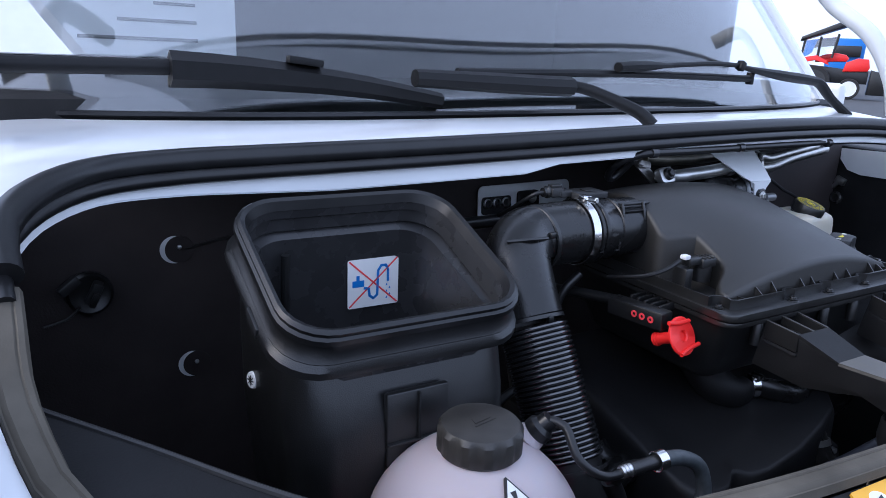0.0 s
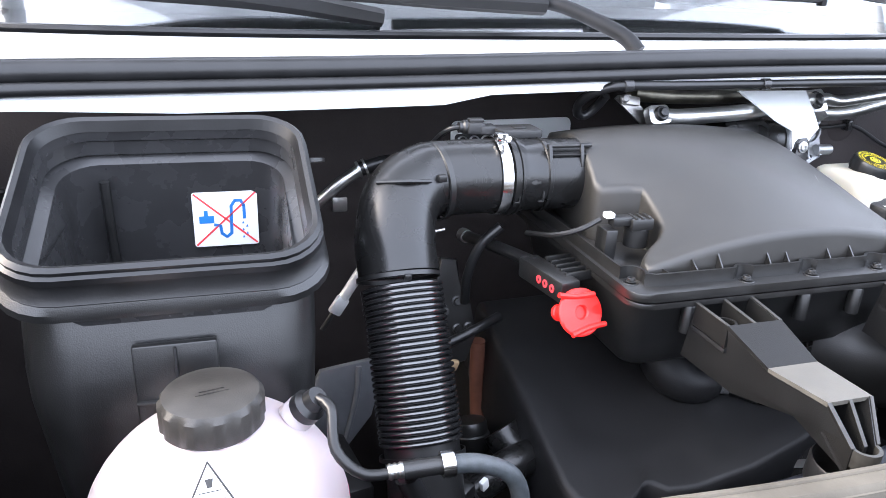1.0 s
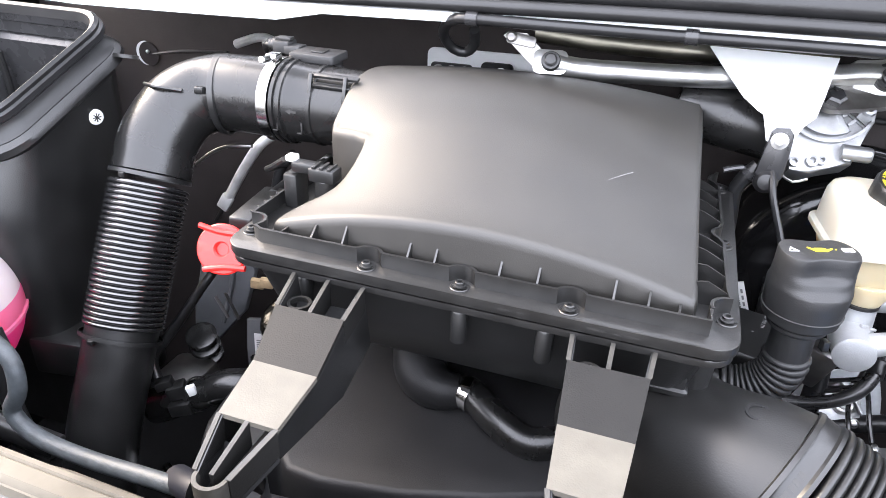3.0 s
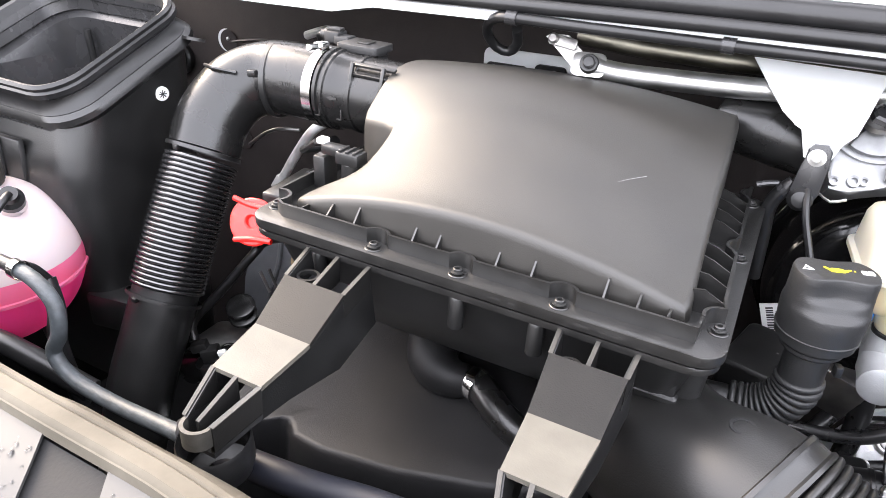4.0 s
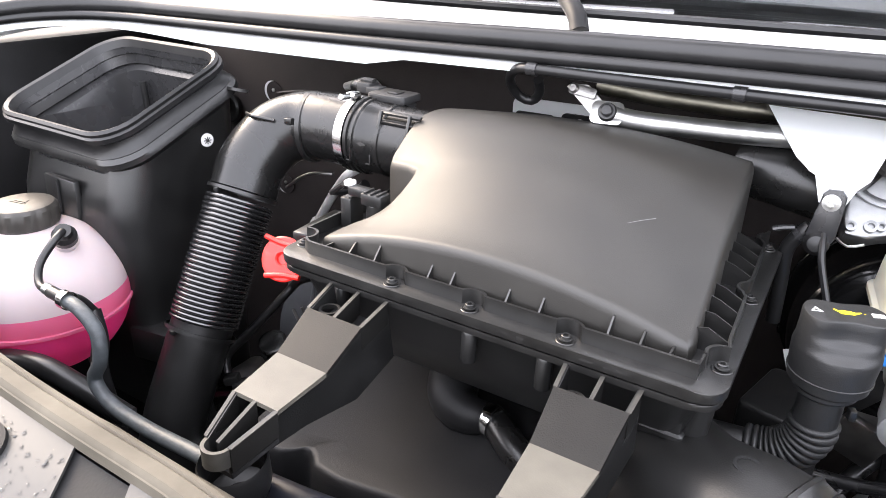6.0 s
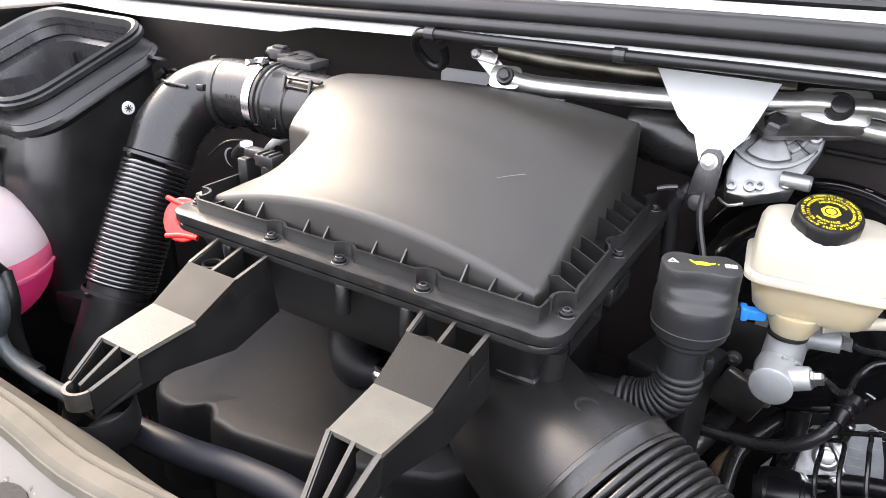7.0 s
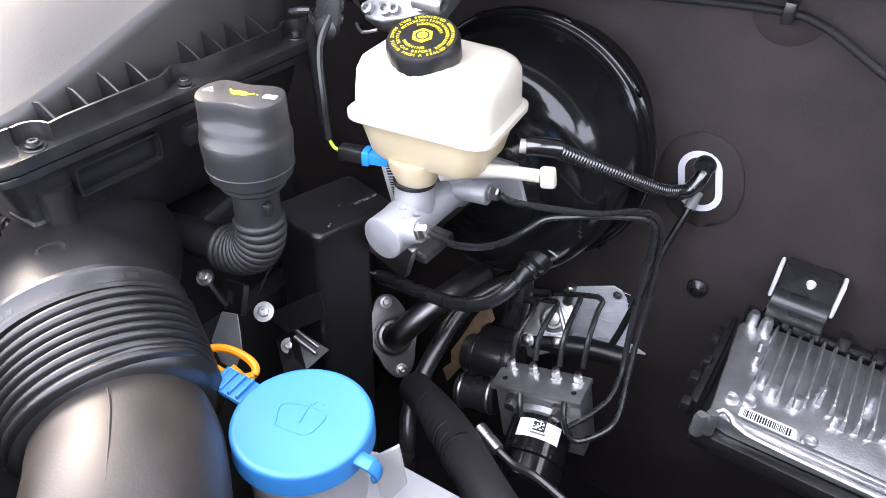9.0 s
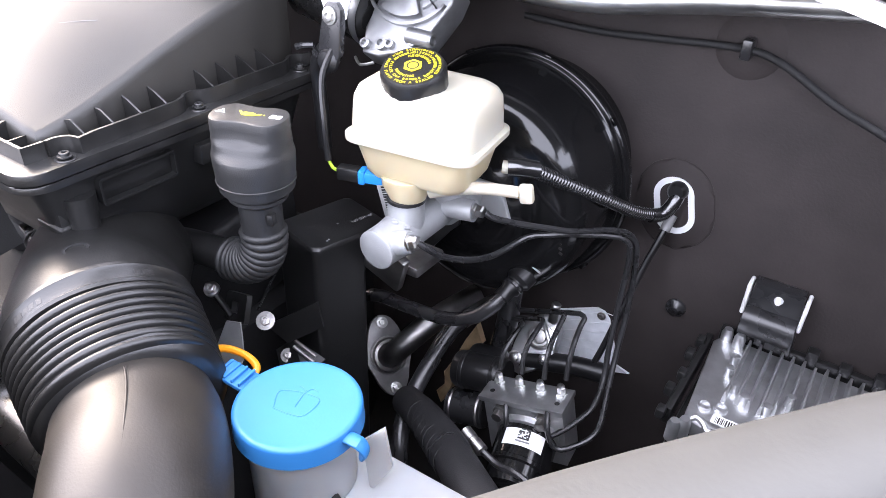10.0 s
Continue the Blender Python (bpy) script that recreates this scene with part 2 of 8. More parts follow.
def bellows(bm, pts, radii, pitch, deep, n=36, per=8):
    """Even rings along a smooth path: each ring is a half-round ridge between narrow grooves."""
    fine = smooth_path(pts, 0.0004)
    length = [0.0]
    for a, b in zip(fine, fine[1:]):
        length.append(length[-1] + (b - a).length)
    count = max(1, round(length[-1] / pitch)) * per
    path, k = [], 0
    for i in range(count + 1):
        s = length[-1] * i / count
        while k < len(fine) - 2 and length[k + 1] < s:
            k += 1
        f = (s - length[k]) / max(length[k + 1] - length[k], 1e-9)
        path.append(fine[k].lerp(fine[k + 1], min(f, 1)))
    up, rings = None, []
    for i, p in enumerate(path):
        d = (path[min(i + per, count)] - path[max(i - per, 0)]).normalized()
        if up is None:
            up = Vector((0, 0, 1)) if abs(d.z) < 0.9 else Vector((1, 0, 0))
        up = (up - d * up.dot(d)).normalized()
        side = d.cross(up)
        f = i / count * (len(radii) - 1)
        j = min(int(f), len(radii) - 2)
        ph = (i % per) / per
        r = radii[j] + (radii[j + 1] - radii[j]) * (f - j) + deep * math.sqrt(max(1 - (2 * ph - 1) ** 2, 0))
        rings.append([bm.verts.new(p + r * (math.cos(2 * math.pi * q / n) * up + math.sin(2 * math.pi * q / n) * side)) for q in range(n)])
    join(bm, rings)
    return bm


def join(bm, rings, caps=True, closed=True):
    for a, b in zip(rings, rings[1:]):
        m = len(a)
        for j in range(m if closed else m - 1):
            bm.faces.new((a[j], a[(j + 1) % m], b[(j + 1) % m], b[j]))
    if caps:
        bm.faces.new(rings[0])
        bm.faces.new(rings[-1])


def loft(bm, loops, caps=True):
    join(bm, [[bm.verts.new(p) for p in loop] for loop in loops], caps)
    return bm


def axis_frame(axis):
    d = Vector(axis).normalized()
    up = Vector((0, 0, 1)) if abs(d.z) < 0.9 else Vector((1, 0, 0))
    a = (up - d * up.dot(d)).normalized()
    return a, d.cross(a), d


def lathe(bm, profile, at, axis=(0, 0, 1), n=28, caps=True, lobes=None):
    """profile: (radius, height) pairs along the axis."""
    a, b, d = axis_frame(axis)
    rings = []
    for r, h in profile:
        ring = []
        for j in range(n):
            t = 2 * math.pi * j / n
            q = r * (1 + (lobes(j, n, h) if lobes else 0))
            ring.append(bm.verts.new(Vector(at) + d * h + q * (a * math.cos(t) + b * math.sin(t))))
        rings.append(ring)
    join(bm, rings, caps)
    return bm


def box(bm, centre, size, bevel=0.002, turn=(0, 0, 0), taper=1.0, seg=2):
    m = pose(*centre, *turn)
    got = bmesh.ops.create_cube(bm, size=1.0)
    for v in got["verts"]:
        k = taper if v.co.z < 0 else 1.0
        v.co = Vector((v.co.x * size[0] * k, v.co.y * size[1] * k, v.co.z * size[2]))
    if bevel:
        edges = list({e for v in got["verts"] for e in v.link_edges})
        made = bmesh.ops.bevel(bm, geom=edges, offset=min(bevel, min(size) * 0.45), segments=seg, profile=0.5, affect="EDGES")
        verts = {v for f in made["faces"] for v in f.verts} | {v for v in got["verts"] if v.is_valid}
    else:
        verts = got["verts"]
    for v in verts:
        v.co = m @ v.co
    return bm


def prism(bm, outline, low, high, m=None, bevel=0.0):
    """An outline of (x, y) raised from low to high, then placed by m."""
    m = m or Matrix.Identity(4)
    base = [bm.verts.new((x, y, low)) for x, y in outline]
    top = [bm.verts.new((x, y, high)) for x, y in outline]
    faces = [bm.faces.new(base[::-1]), bm.faces.new(top)]
    for j in range(len(outline)):
        k = (j + 1) % len(outline)
        faces.append(bm.faces.new((base[j], base[k], top[k], top[j])))
    verts = base + top
    if bevel:
        edges = list({e for f in faces[:2] for e in f.edges})
        made = bmesh.ops.bevel(bm, geom=edges, offset=bevel, segments=2, profile=0.5, affect="EDGES")
        verts = [v for v in {v for f in made["faces"] for v in f.verts} | {v for v in verts if v.is_valid}]
    for v in verts:
        v.co = m @ v.co
    return bm


def rrect(x0, x1, y0, y1, r, n=6):
    out = []
    for cx, cy, a0 in ((x1 - r, y1 - r, 0), (x0 + r, y1 - r, 90), (x0 + r, y0 + r, 180), (x1 - r, y0 + r, 270)):
        for i in range(n + 1):
            a = radians(a0 + 90 * i / n)
            out.append((cx + r * math.cos(a), cy + r * math.sin(a)))
    return out


def ring_prism(bm, outer, inner, low, high, m=None):
    m = m or Matrix.Identity(4)
    loops = [[m @ Vector((*p, z)) for p in o] for o, z in ((outer, low), (outer, high), (inner, high), (inner, low))]
    rings = [[bm.verts.new(p) for p in loop] for loop in loops]
    join(bm, rings + [rings[0]], caps=False)
    return bm


def bolt(bm, at, axis=(0, 0, 1), r=0.006, h=0.004, washer=1.5):
    lathe(bm, [(r * washer, 0), (r * washer, h * 0.35), (r * 1.05, h * 0.4)], at, axis, 16)
    lathe(bm, [(r, h * 0.3), (r, h * 0.95), (r * 0.85, h), (r * 0.5, h), (r * 0.45, h * 0.5)], at, axis, 6)
    return bm


def plate(bm, corners, thick, normal):
    """A flat sheet with the given corners, thickened along the normal."""
    d = Vector(normal).normalized() * thick
    a = [bm.verts.new(Vector(p)) for p in corners]
    b = [bm.verts.new(Vector(p) + d) for p in corners]
    bm.faces.new(a[::-1])
    bm.faces.new(b)
    for j in range(len(a)):
        k = (j + 1) % len(a)
        bm.faces.new((a[j], a[k], b[k], b[j]))
    return bm


def words(name, text, size, m, material, parent, depth=0.0002):
    cu = bpy.data.curves.new(name, "FONT")
    cu.body, cu.size, cu.extrude, cu.align_x, cu.align_y = text, size, depth, "CENTER", "CENTER"
    tmp = bpy.data.objects.new(name, cu)
    scene.collection.objects.link(tmp)
    me = bpy.data.meshes.new_from_object(tmp.evaluated_get(bpy.context.evaluated_depsgraph_get()))
    bpy.data.objects.remove(tmp)
    bm = B()
    bm.from_mesh(me)
    bpy.data.meshes.remove(me)
    for v in bm.verts:
        v.co = m @ v.co
    return part(name, bm, material, parent)


def surface(o, u, v):
    """A placing matrix with its x along u, y along v (made square), z out of the surface."""
    u = Vector(u).normalized()
    w = u.cross(Vector(v)).normalized()
    v = w.cross(u)
    m = Matrix((u, v, w)).transposed().to_4x4()
    m.translation = o
    return m


# ---------------------------------------------------------------- ground and distance
def build_ground():
    bm = B()
    bmesh.ops.create_grid(bm, x_segments=8, y_segments=8, size=900)
    solo("ground", bm, ASPHALT, "damp grey asphalt yard under the van", "ground", kind="structure")


build_ground()


# ---------------------------------------------------------------- van body round the engine bay
SEAL_Y, SEAL_Z = 0.285, 1.343
SEAL_PATH = [(-0.877, 0.05, 1.287), (-0.877, 0.098, 1.310), (-0.850, 0.170, 1.322),
             (-0.800, 0.238, 1.326), (-0.72, 0.272, 1.327), (-0.62, 0.281, 1.328), (-0.40, 0.284, 1.332), (-0.20, 0.285, 1.337), (0.0, 0.286, 1.343), (0.2, 0.287, 1.348), (0.4, 0.287, 1.351),
             (0.58, 0.282, 1.350), (0.71, 0.248, 1.341), (0.80, 0.168, 1.329), (0.85, 0.06, 1.319), (0.87, -0.05, 1.30), (0.86, -0.14, 1.26)]



def offset_path(path, dx, dy, dz):
    return [(x + dx, y + dy, z + dz) for x, y, z in path]


def build_seal():
    t = thing("bonnet_seal", (0, SEAL_Y, SEAL_Z), "black hollow rubber seal round the engine bay", "seal")
    bm = sweep(B(), offset_path(SEAL_PATH, 0, 0, 0.003), 0.0135, n=16, step=0.02)
    part("bulb", bm, RUBBER, t)
    bm = sweep(B(), offset_path(SEAL_PATH, 0, -0.016, -0.012), 0.0075, n=12, step=0.02)
    part("lip", bm, RUBBER, t)


def strip(bm, a, b):
    """A sheet between two paths of equal length."""
    va, vb = [bm.verts.new(p) for p in a], [bm.verts.new(p) for p in b]
    for i in range(len(va) - 1):
        bm.faces.new((va[i], va[i + 1], vb[i + 1], vb[i]))


def thicken(bm, d):
    bmesh.ops.recalc_face_normals(bm, faces=bm.faces)
    bmesh.ops.solidify(bm, geom=list(bm.faces), thickness=d)
    return bm


def build_cowl():
    rows = smooth_path(SEAL_PATH[1:14], 0.03)
    bm = B()
    back = []
    for p in rows:
        back.append((p.x * 1.03, 0.438 + 0.16 * abs(p.x / 0.92) ** 3.5, 1.358 + 0.012 * (p.x / 0.9)))
    lines = [[(p.x, p.y - 0.004, p.z - 0.012) for p in rows], [(p.x, p.y + 0.022, p.z - 0.004) for p in rows],
             [(p.x * 1.01, p.y + 0.05, p.z + 0.006) for p in rows],
             [((p.x + q[0]) / 2, (p.y + 0.05 + q[1]) / 2, (p.z + q[2]) / 2 + 0.006) for p, q in zip(rows, back)], back]
    join(bm, [[bm.verts.new(line[k]) for line in lines] for k in range(len(rows))], caps=False, closed=False)
    thicken(bm, 0.002)
    solo("cowl_panel", bm, WHITE, "white painted cowl panel below the windscreen", "panel", kind="structure")
    # folded flange under the seal: deeper towards the passenger side
    bm = B()
    a, b, c = [], [], []
    for p in smooth_path(SEAL_PATH[1:15], 0.02):
        deep = (0.021 - 0.012 * min(max(-0.55 - p.x, 0) / 0.25, 1)) if p.x < -0.26 else (0.021 - 0.010 * min((p.x + 0.26) / 0.06, 1))
        a.append((p.x, p.y - 0.008, p.z - 0.016))
        b.append((p.x, p.y - 0.013, p.z - 0.018 - deep))
        c.append((p.x, p.y + 0.03, p.z - 0.020 - deep))
    strip(bm, a, b)
    strip(bm, b, c)
    thicken(bm, 0.0015)
    solo("cowl_flange", bm, WHITE_IN, "white painted sheet metal flange under the rubber seal", "panel", kind="structure")


def build_firewall():
    bm = B()
    box(bm, (0.0, 0.56, 0.82), (1.9, 0.06, 1.0), 0.01)
    solo("wall_firewall", bm, FOAM, "dark brown foam-covered bulkhead behind the engine", "wall", kind="structure")
    for x, n in ((-0.93, "wall_wing_near"), (0.97, "wall_wing_far")):
        bm = B()
        box(bm, (x, 0.15, 0.80), (0.05, 0.86, 0.94), 0.01)
        solo(n, bm, SHADE, "black inner wing side of the engine bay", "wall", kind="structure")
    bm = B()
    box(bm, (0.0, 0.16, 0.42), (1.94, 0.9, 0.06), 0.01)
    solo("floor", bm, SHADE, "dark underside tray below the engine", "floor", kind="structure")
    bm = B()
    box(bm, (0.0, -0.27, 0.72), (1.94, 0.04, 0.70), 0.01)
    solo("wall_front", bm, SHADE, "dark radiator wall behind the grille", "wall", kind="structure")
    bm = B()
    box(bm, (0.0, 0.49, 1.325), (1.7, 0.11, 0.012), 0.003)
    solo("trim_scuttle", bm, SHADE, "black scuttle floor above the bulkhead", "trim", kind="structure")


BEAM = [(-0.868, 0.047, 1.283), (-0.867, 0.010, 1.266), (-0.866, -0.025, 1.248), (-0.858, -0.060, 1.222), (-0.838, -0.098, 1.192), (-0.78, -0.138, 1.170), (-0.66, -0.160, 1.155), (-0.55, -0.190, 1.147), (-0.50, -0.204, 1.144), (-0.42, -0.216, 1.143), (-0.34, -0.226, 1.143),
        (-0.24, -0.234, 1.143), (-0.17, -0.238, 1.143), (-0.09, -0.240, 1.143), (0.0, -0.241, 1.143), (0.07, -0.246, 1.143), (0.14, -0.241, 1.143), (0.20, -0.234, 1.143), (0.26, -0.221, 1.143), (0.31, -0.208, 1.143), (0.36, -0.199, 1.143), (0.40, -0.191, 1.143), (0.44, -0.184, 1.144),
        (0.52, -0.177, 1.150), (0.60, -0.172, 1.170), (0.70, -0.168, 1.20), (0.75, -0.16, 1.22), (0.80, -0.14, 1.235), (0.87, -0.13, 1.25)]



def outward(rows):
    """The level direction out of the bay at each point of a path that runs round it."""
    out = []
    for k in range(len(rows)):
        d = rows[min(k + 1, len(rows) - 1)] - rows[max(k - 1, 0)]
        out.append(Vector((d.y, -d.x, 0)).normalized())
    return out


def build_front():
    rows = smooth_path(BEAM, 0.02)
    outs = outward(rows)
    bm = B()
    prof = [(-0.002, -0.034), (-0.002, -0.005), (0.0, -0.0008), (0.0035, 0.0), (0.0048, -0.0015), (0.0062, -0.0002), (0.0160, 0.0006), (0.0178, -0.001), (0.0190, -0.0035), (0.0200, -0.0040), (0.0205, -0.013)]
    join(bm, [[bm.verts.new(p + o * a + Vector((0, 0, b))) for a, b in prof] for p, o in zip(rows, outs)], caps=False, closed=False)
    thicken(bm, 0.002)
    solo("slam_panel", bm, SLAM, "dusty grey-beige front cross member edge of the engine bay", "panel", kind="structure")

    def beam_at(x):
        k = min(range(len(rows) - 1), key=lambda q: abs((rows[q].x + rows[q + 1].x) / 2 - x) + (10 if rows[q].x < -0.8 else 0))
        a, b = rows[k], rows[k + 1]
        return a.lerp(b, (x - a.x) / (b.x - a.x))

    def apron(x0, x1, material, label, name, sunk=0.0):
        bm = B()
        n = max(4, int((x1 - x0) / 0.02))
        rings = []
        for q in range(n + 1):
            p = beam_at(x0 + (x1 - x0) * q / n)
            rings.append([bm.verts.new((p.x + 0.57 * (-dy - 0.02), p.y + dy, p.z + dz - sunk)) for dy, dz in ((-0.020, -0.012), (-0.034, -0.018), (-0.08, -0.035), (-0.13, -0.075))])
        join(bm, rings, caps=False, closed=False)
        thicken(bm, 0.002)
        solo(name, bm, material, label, "panel", kind="structure")
    greys = ((-0.79, -0.34), (-0.215, -0.094), (-0.034, 0.115))
    for k, (x0, x1) in enumerate(greys):
        apron(x0, x1, SLAM_GREY, "light grey front panel wet with rain drops", "trim_front_%d" % (k + 1))
    apron(-0.345, 0.88, SHADE, "black plastic grille top between the grey panels", "trim_front_grille", 0.005)
    # white wing outside the near end of the cross member
    side = [(p, o) for p, o in zip(rows, outs) if p.x < -0.79]
    bm = B()
    join(bm, [[bm.verts.new(p + o * a + Vector((0, 0, b))) for a, b in ((0.021, -0.012), (0.03, -0.012), (0.10, -0.03), (0.14, -0.12))] for p, o in side], caps=False, closed=False)
    thicken(bm, 0.002)
    solo("trim_wing_near", bm, WHITE, "white painted wing beside the engine bay", "panel", kind="structure")
    # sloping inner sheet behind the cross member
    bm = B()
    rings = []
    for p in rows:
        if -0.16 <= p.x <= 0.37 and p.y < -0.1:
            rings.append([bm.verts.new((p.x, p.y + dy, p.z + dz)) for dy, dz in ((0.003, -0.010), (0.015, -0.028), (0.032, -0.050), (0.042, -0.064), (0.045, -0.074), (0.045, -0.17))])
    join(bm, rings, caps=False, closed=False)
    thicken(bm, 0.002)
    solo("trim_inner_sheet", bm, SLAM, "dusty beige inner sheet behind the cross member", "panel", kind="structure")
    # wing edge beside the control unit
    inner = smooth_path([(0.640, -0.19, 1.235), (0.668, -0.135, 1.246), (0.704, -0.082, 1.25), (0.752, -0.022, 1.252), (0.79, 0.018, 1.256), (0.86, 0.06, 1.268), (0.93, 0.09, 1.28)], 0.02)
    bm = B()
    rings = []
    for k, p in enumerate(inner):
        d = (inner[min(k + 1, len(inner) - 1)] - inner[max(k - 1, 0)]).normalized()
        out = Vector((d.y, -d.x, 0)).normalized()
        rings.append([bm.verts.new(p + out * a + Vector((0, 0, b))) for a, b in ((-0.004, -0.05), (-0.002, -0.012), (0.001, -0.004), (0.008, 0.0), (0.030, -0.001), (0.034, -0.004), (0.040, -0.003), (0.09, -0.012), (0.13, -0.03))])
    join(bm, rings, caps=False, closed=False)
    thicken(bm, 0.002)
    solo("trim_wing", bm, WING, "dusty grey-beige wing edge of the engine bay", "panel", kind="structure")
    # rain drops on the grey panels
    bm = B()
    rng = random.Random(5)
    for k in range(620):
        x0, x1 = rng.choice(greys)
        x, dy = rng.uniform(max(x0, -0.46), x1), rng.uniform(-0.095, -0.028)
        p = beam_at(x)
        z = p.z - 0.018 + (dy + 0.034) * 0.37
        r = rng.choice((0.0005, 0.0007, 0.0009, 0.0012, 0.0017))
        lathe(bm, [(r, -0.0002), (r * 0.94, r * 0.35), (r * 0.7, r * 0.62), (r * 0.3, r * 0.75)], (p.x + 0.57 * (-dy - 0.02), p.y + dy, z), (0, -0.35, 1), 8)
    solo("rain_drops", bm, WATER, "clear rain drops on the front panel", "rain drops", kind="stuff")
    label = thing("warning_label", (-0.265, -0.268, 1.116), "amber warning label with two round pictograms on the front panel", "label")
    lm = surface((-0.265, -0.268, 1.1205), (1, -0.04, 0), (0, 1, 0.37))
    part("sheet", prism(B(), rrect(-0.042, 0.042, -0.016, 0.016, 0.002, 2), -0.004, 0.0012, lm), ORANGE_LABEL, label)
    for x in (-0.020, 0.022):
        part("round_field", prism(B(), [(x + 0.011 * math.cos(radians(d)), 0.011 * math.sin(radians(d))) for d in range(0, 360, 20)], 0.0013, 0.0016, lm), PAPER, label)
        part("pictogram", prism(B(), [(x - 0.005, -0.006), (x + 0.002, -0.006), (x + 0.006, 0.006), (x - 0.001, 0.004)], 0.0017, 0.0019, lm), BLACK_INK, label)
    for x, y, z in ((-0.163, -0.292, 1.1205), (0.047, -0.296, 1.1190)):
        outline = [(0.024 * math.cos(radians(d)), 0.021 * math.sin(radians(d))) for d in range(0, 360, 15)]
        bm = prism(B(), outline, -0.003, 0.0012, surface((x, y, z), (1, 0, 0), (0, 1, 0.37)))
        solo("panel_hole", bm, SHADE, "dark oval hole in the front panel", "hole", "panel holes")


build_seal()
build_cowl()
build_firewall()
build_front()


# ---------------------------------------------------------------- air filter housing
RIM_Z = 1.170


def lerp_table(table, x):
    if x <= table[0][0]:
        return table[0][1]
    for (a, b), (c, d) in zip(table, table[1:]):
        if x <= c:
            return b + (d - b) * (x - a) / (c - a)
    return table[-1][1]


def smooth_table(table, x, w=0.012):
    return sum(lerp_table(table, x + w * k) for k in (-2, -1, 0, 1, 2)) / 5


LID_LEFT = [(0.02, -0.118), (0.036, -0.113), (0.047, -0.104), (0.056, -0.082), (0.070, -0.073), (0.090, -0.070), (0.115, -0.070), (0.128, -0.075), (0.134, -0.117), (0.20, -0.114), (0.30, -0.102)]
LID_RIGHT = [(0.02, 0.230), (0.16, 0.219), (0.30, 0.211)]
LID_ZL = [(0.02, 1.176), (0.045, 1.180), (0.065, 1.183), (0.10, 1.198), (0.131, 1.219), (0.155, 1.246), (0.175, 1.261), (0.20, 1.270), (0.24, 1.266), (0.30, 1.249)]
LID_ZM = [(0.02, 1.203), (0.06, 1.225), (0.12, 1.250), (0.20, 1.273), (0.25, 1.271), (0.30, 1.260)]
LID_ZR = [(0.02, 1.179), (0.08, 1.194), (0.16, 1.220), (0.24, 1.242), (0.30, 1.250)]


def lid_height(u, y):
    l, m, r = smooth_table(LID_ZL, y), smooth_table(LID_ZM, y), smooth_table(LID_ZR, y)
    # a smooth bow through the three heights
    c = 0.42
    return l * (1 - u) * (c - u) / c + m * u * (1 - u) / (c * (1 - c)) + r * u * (u - c) / (1 - c)


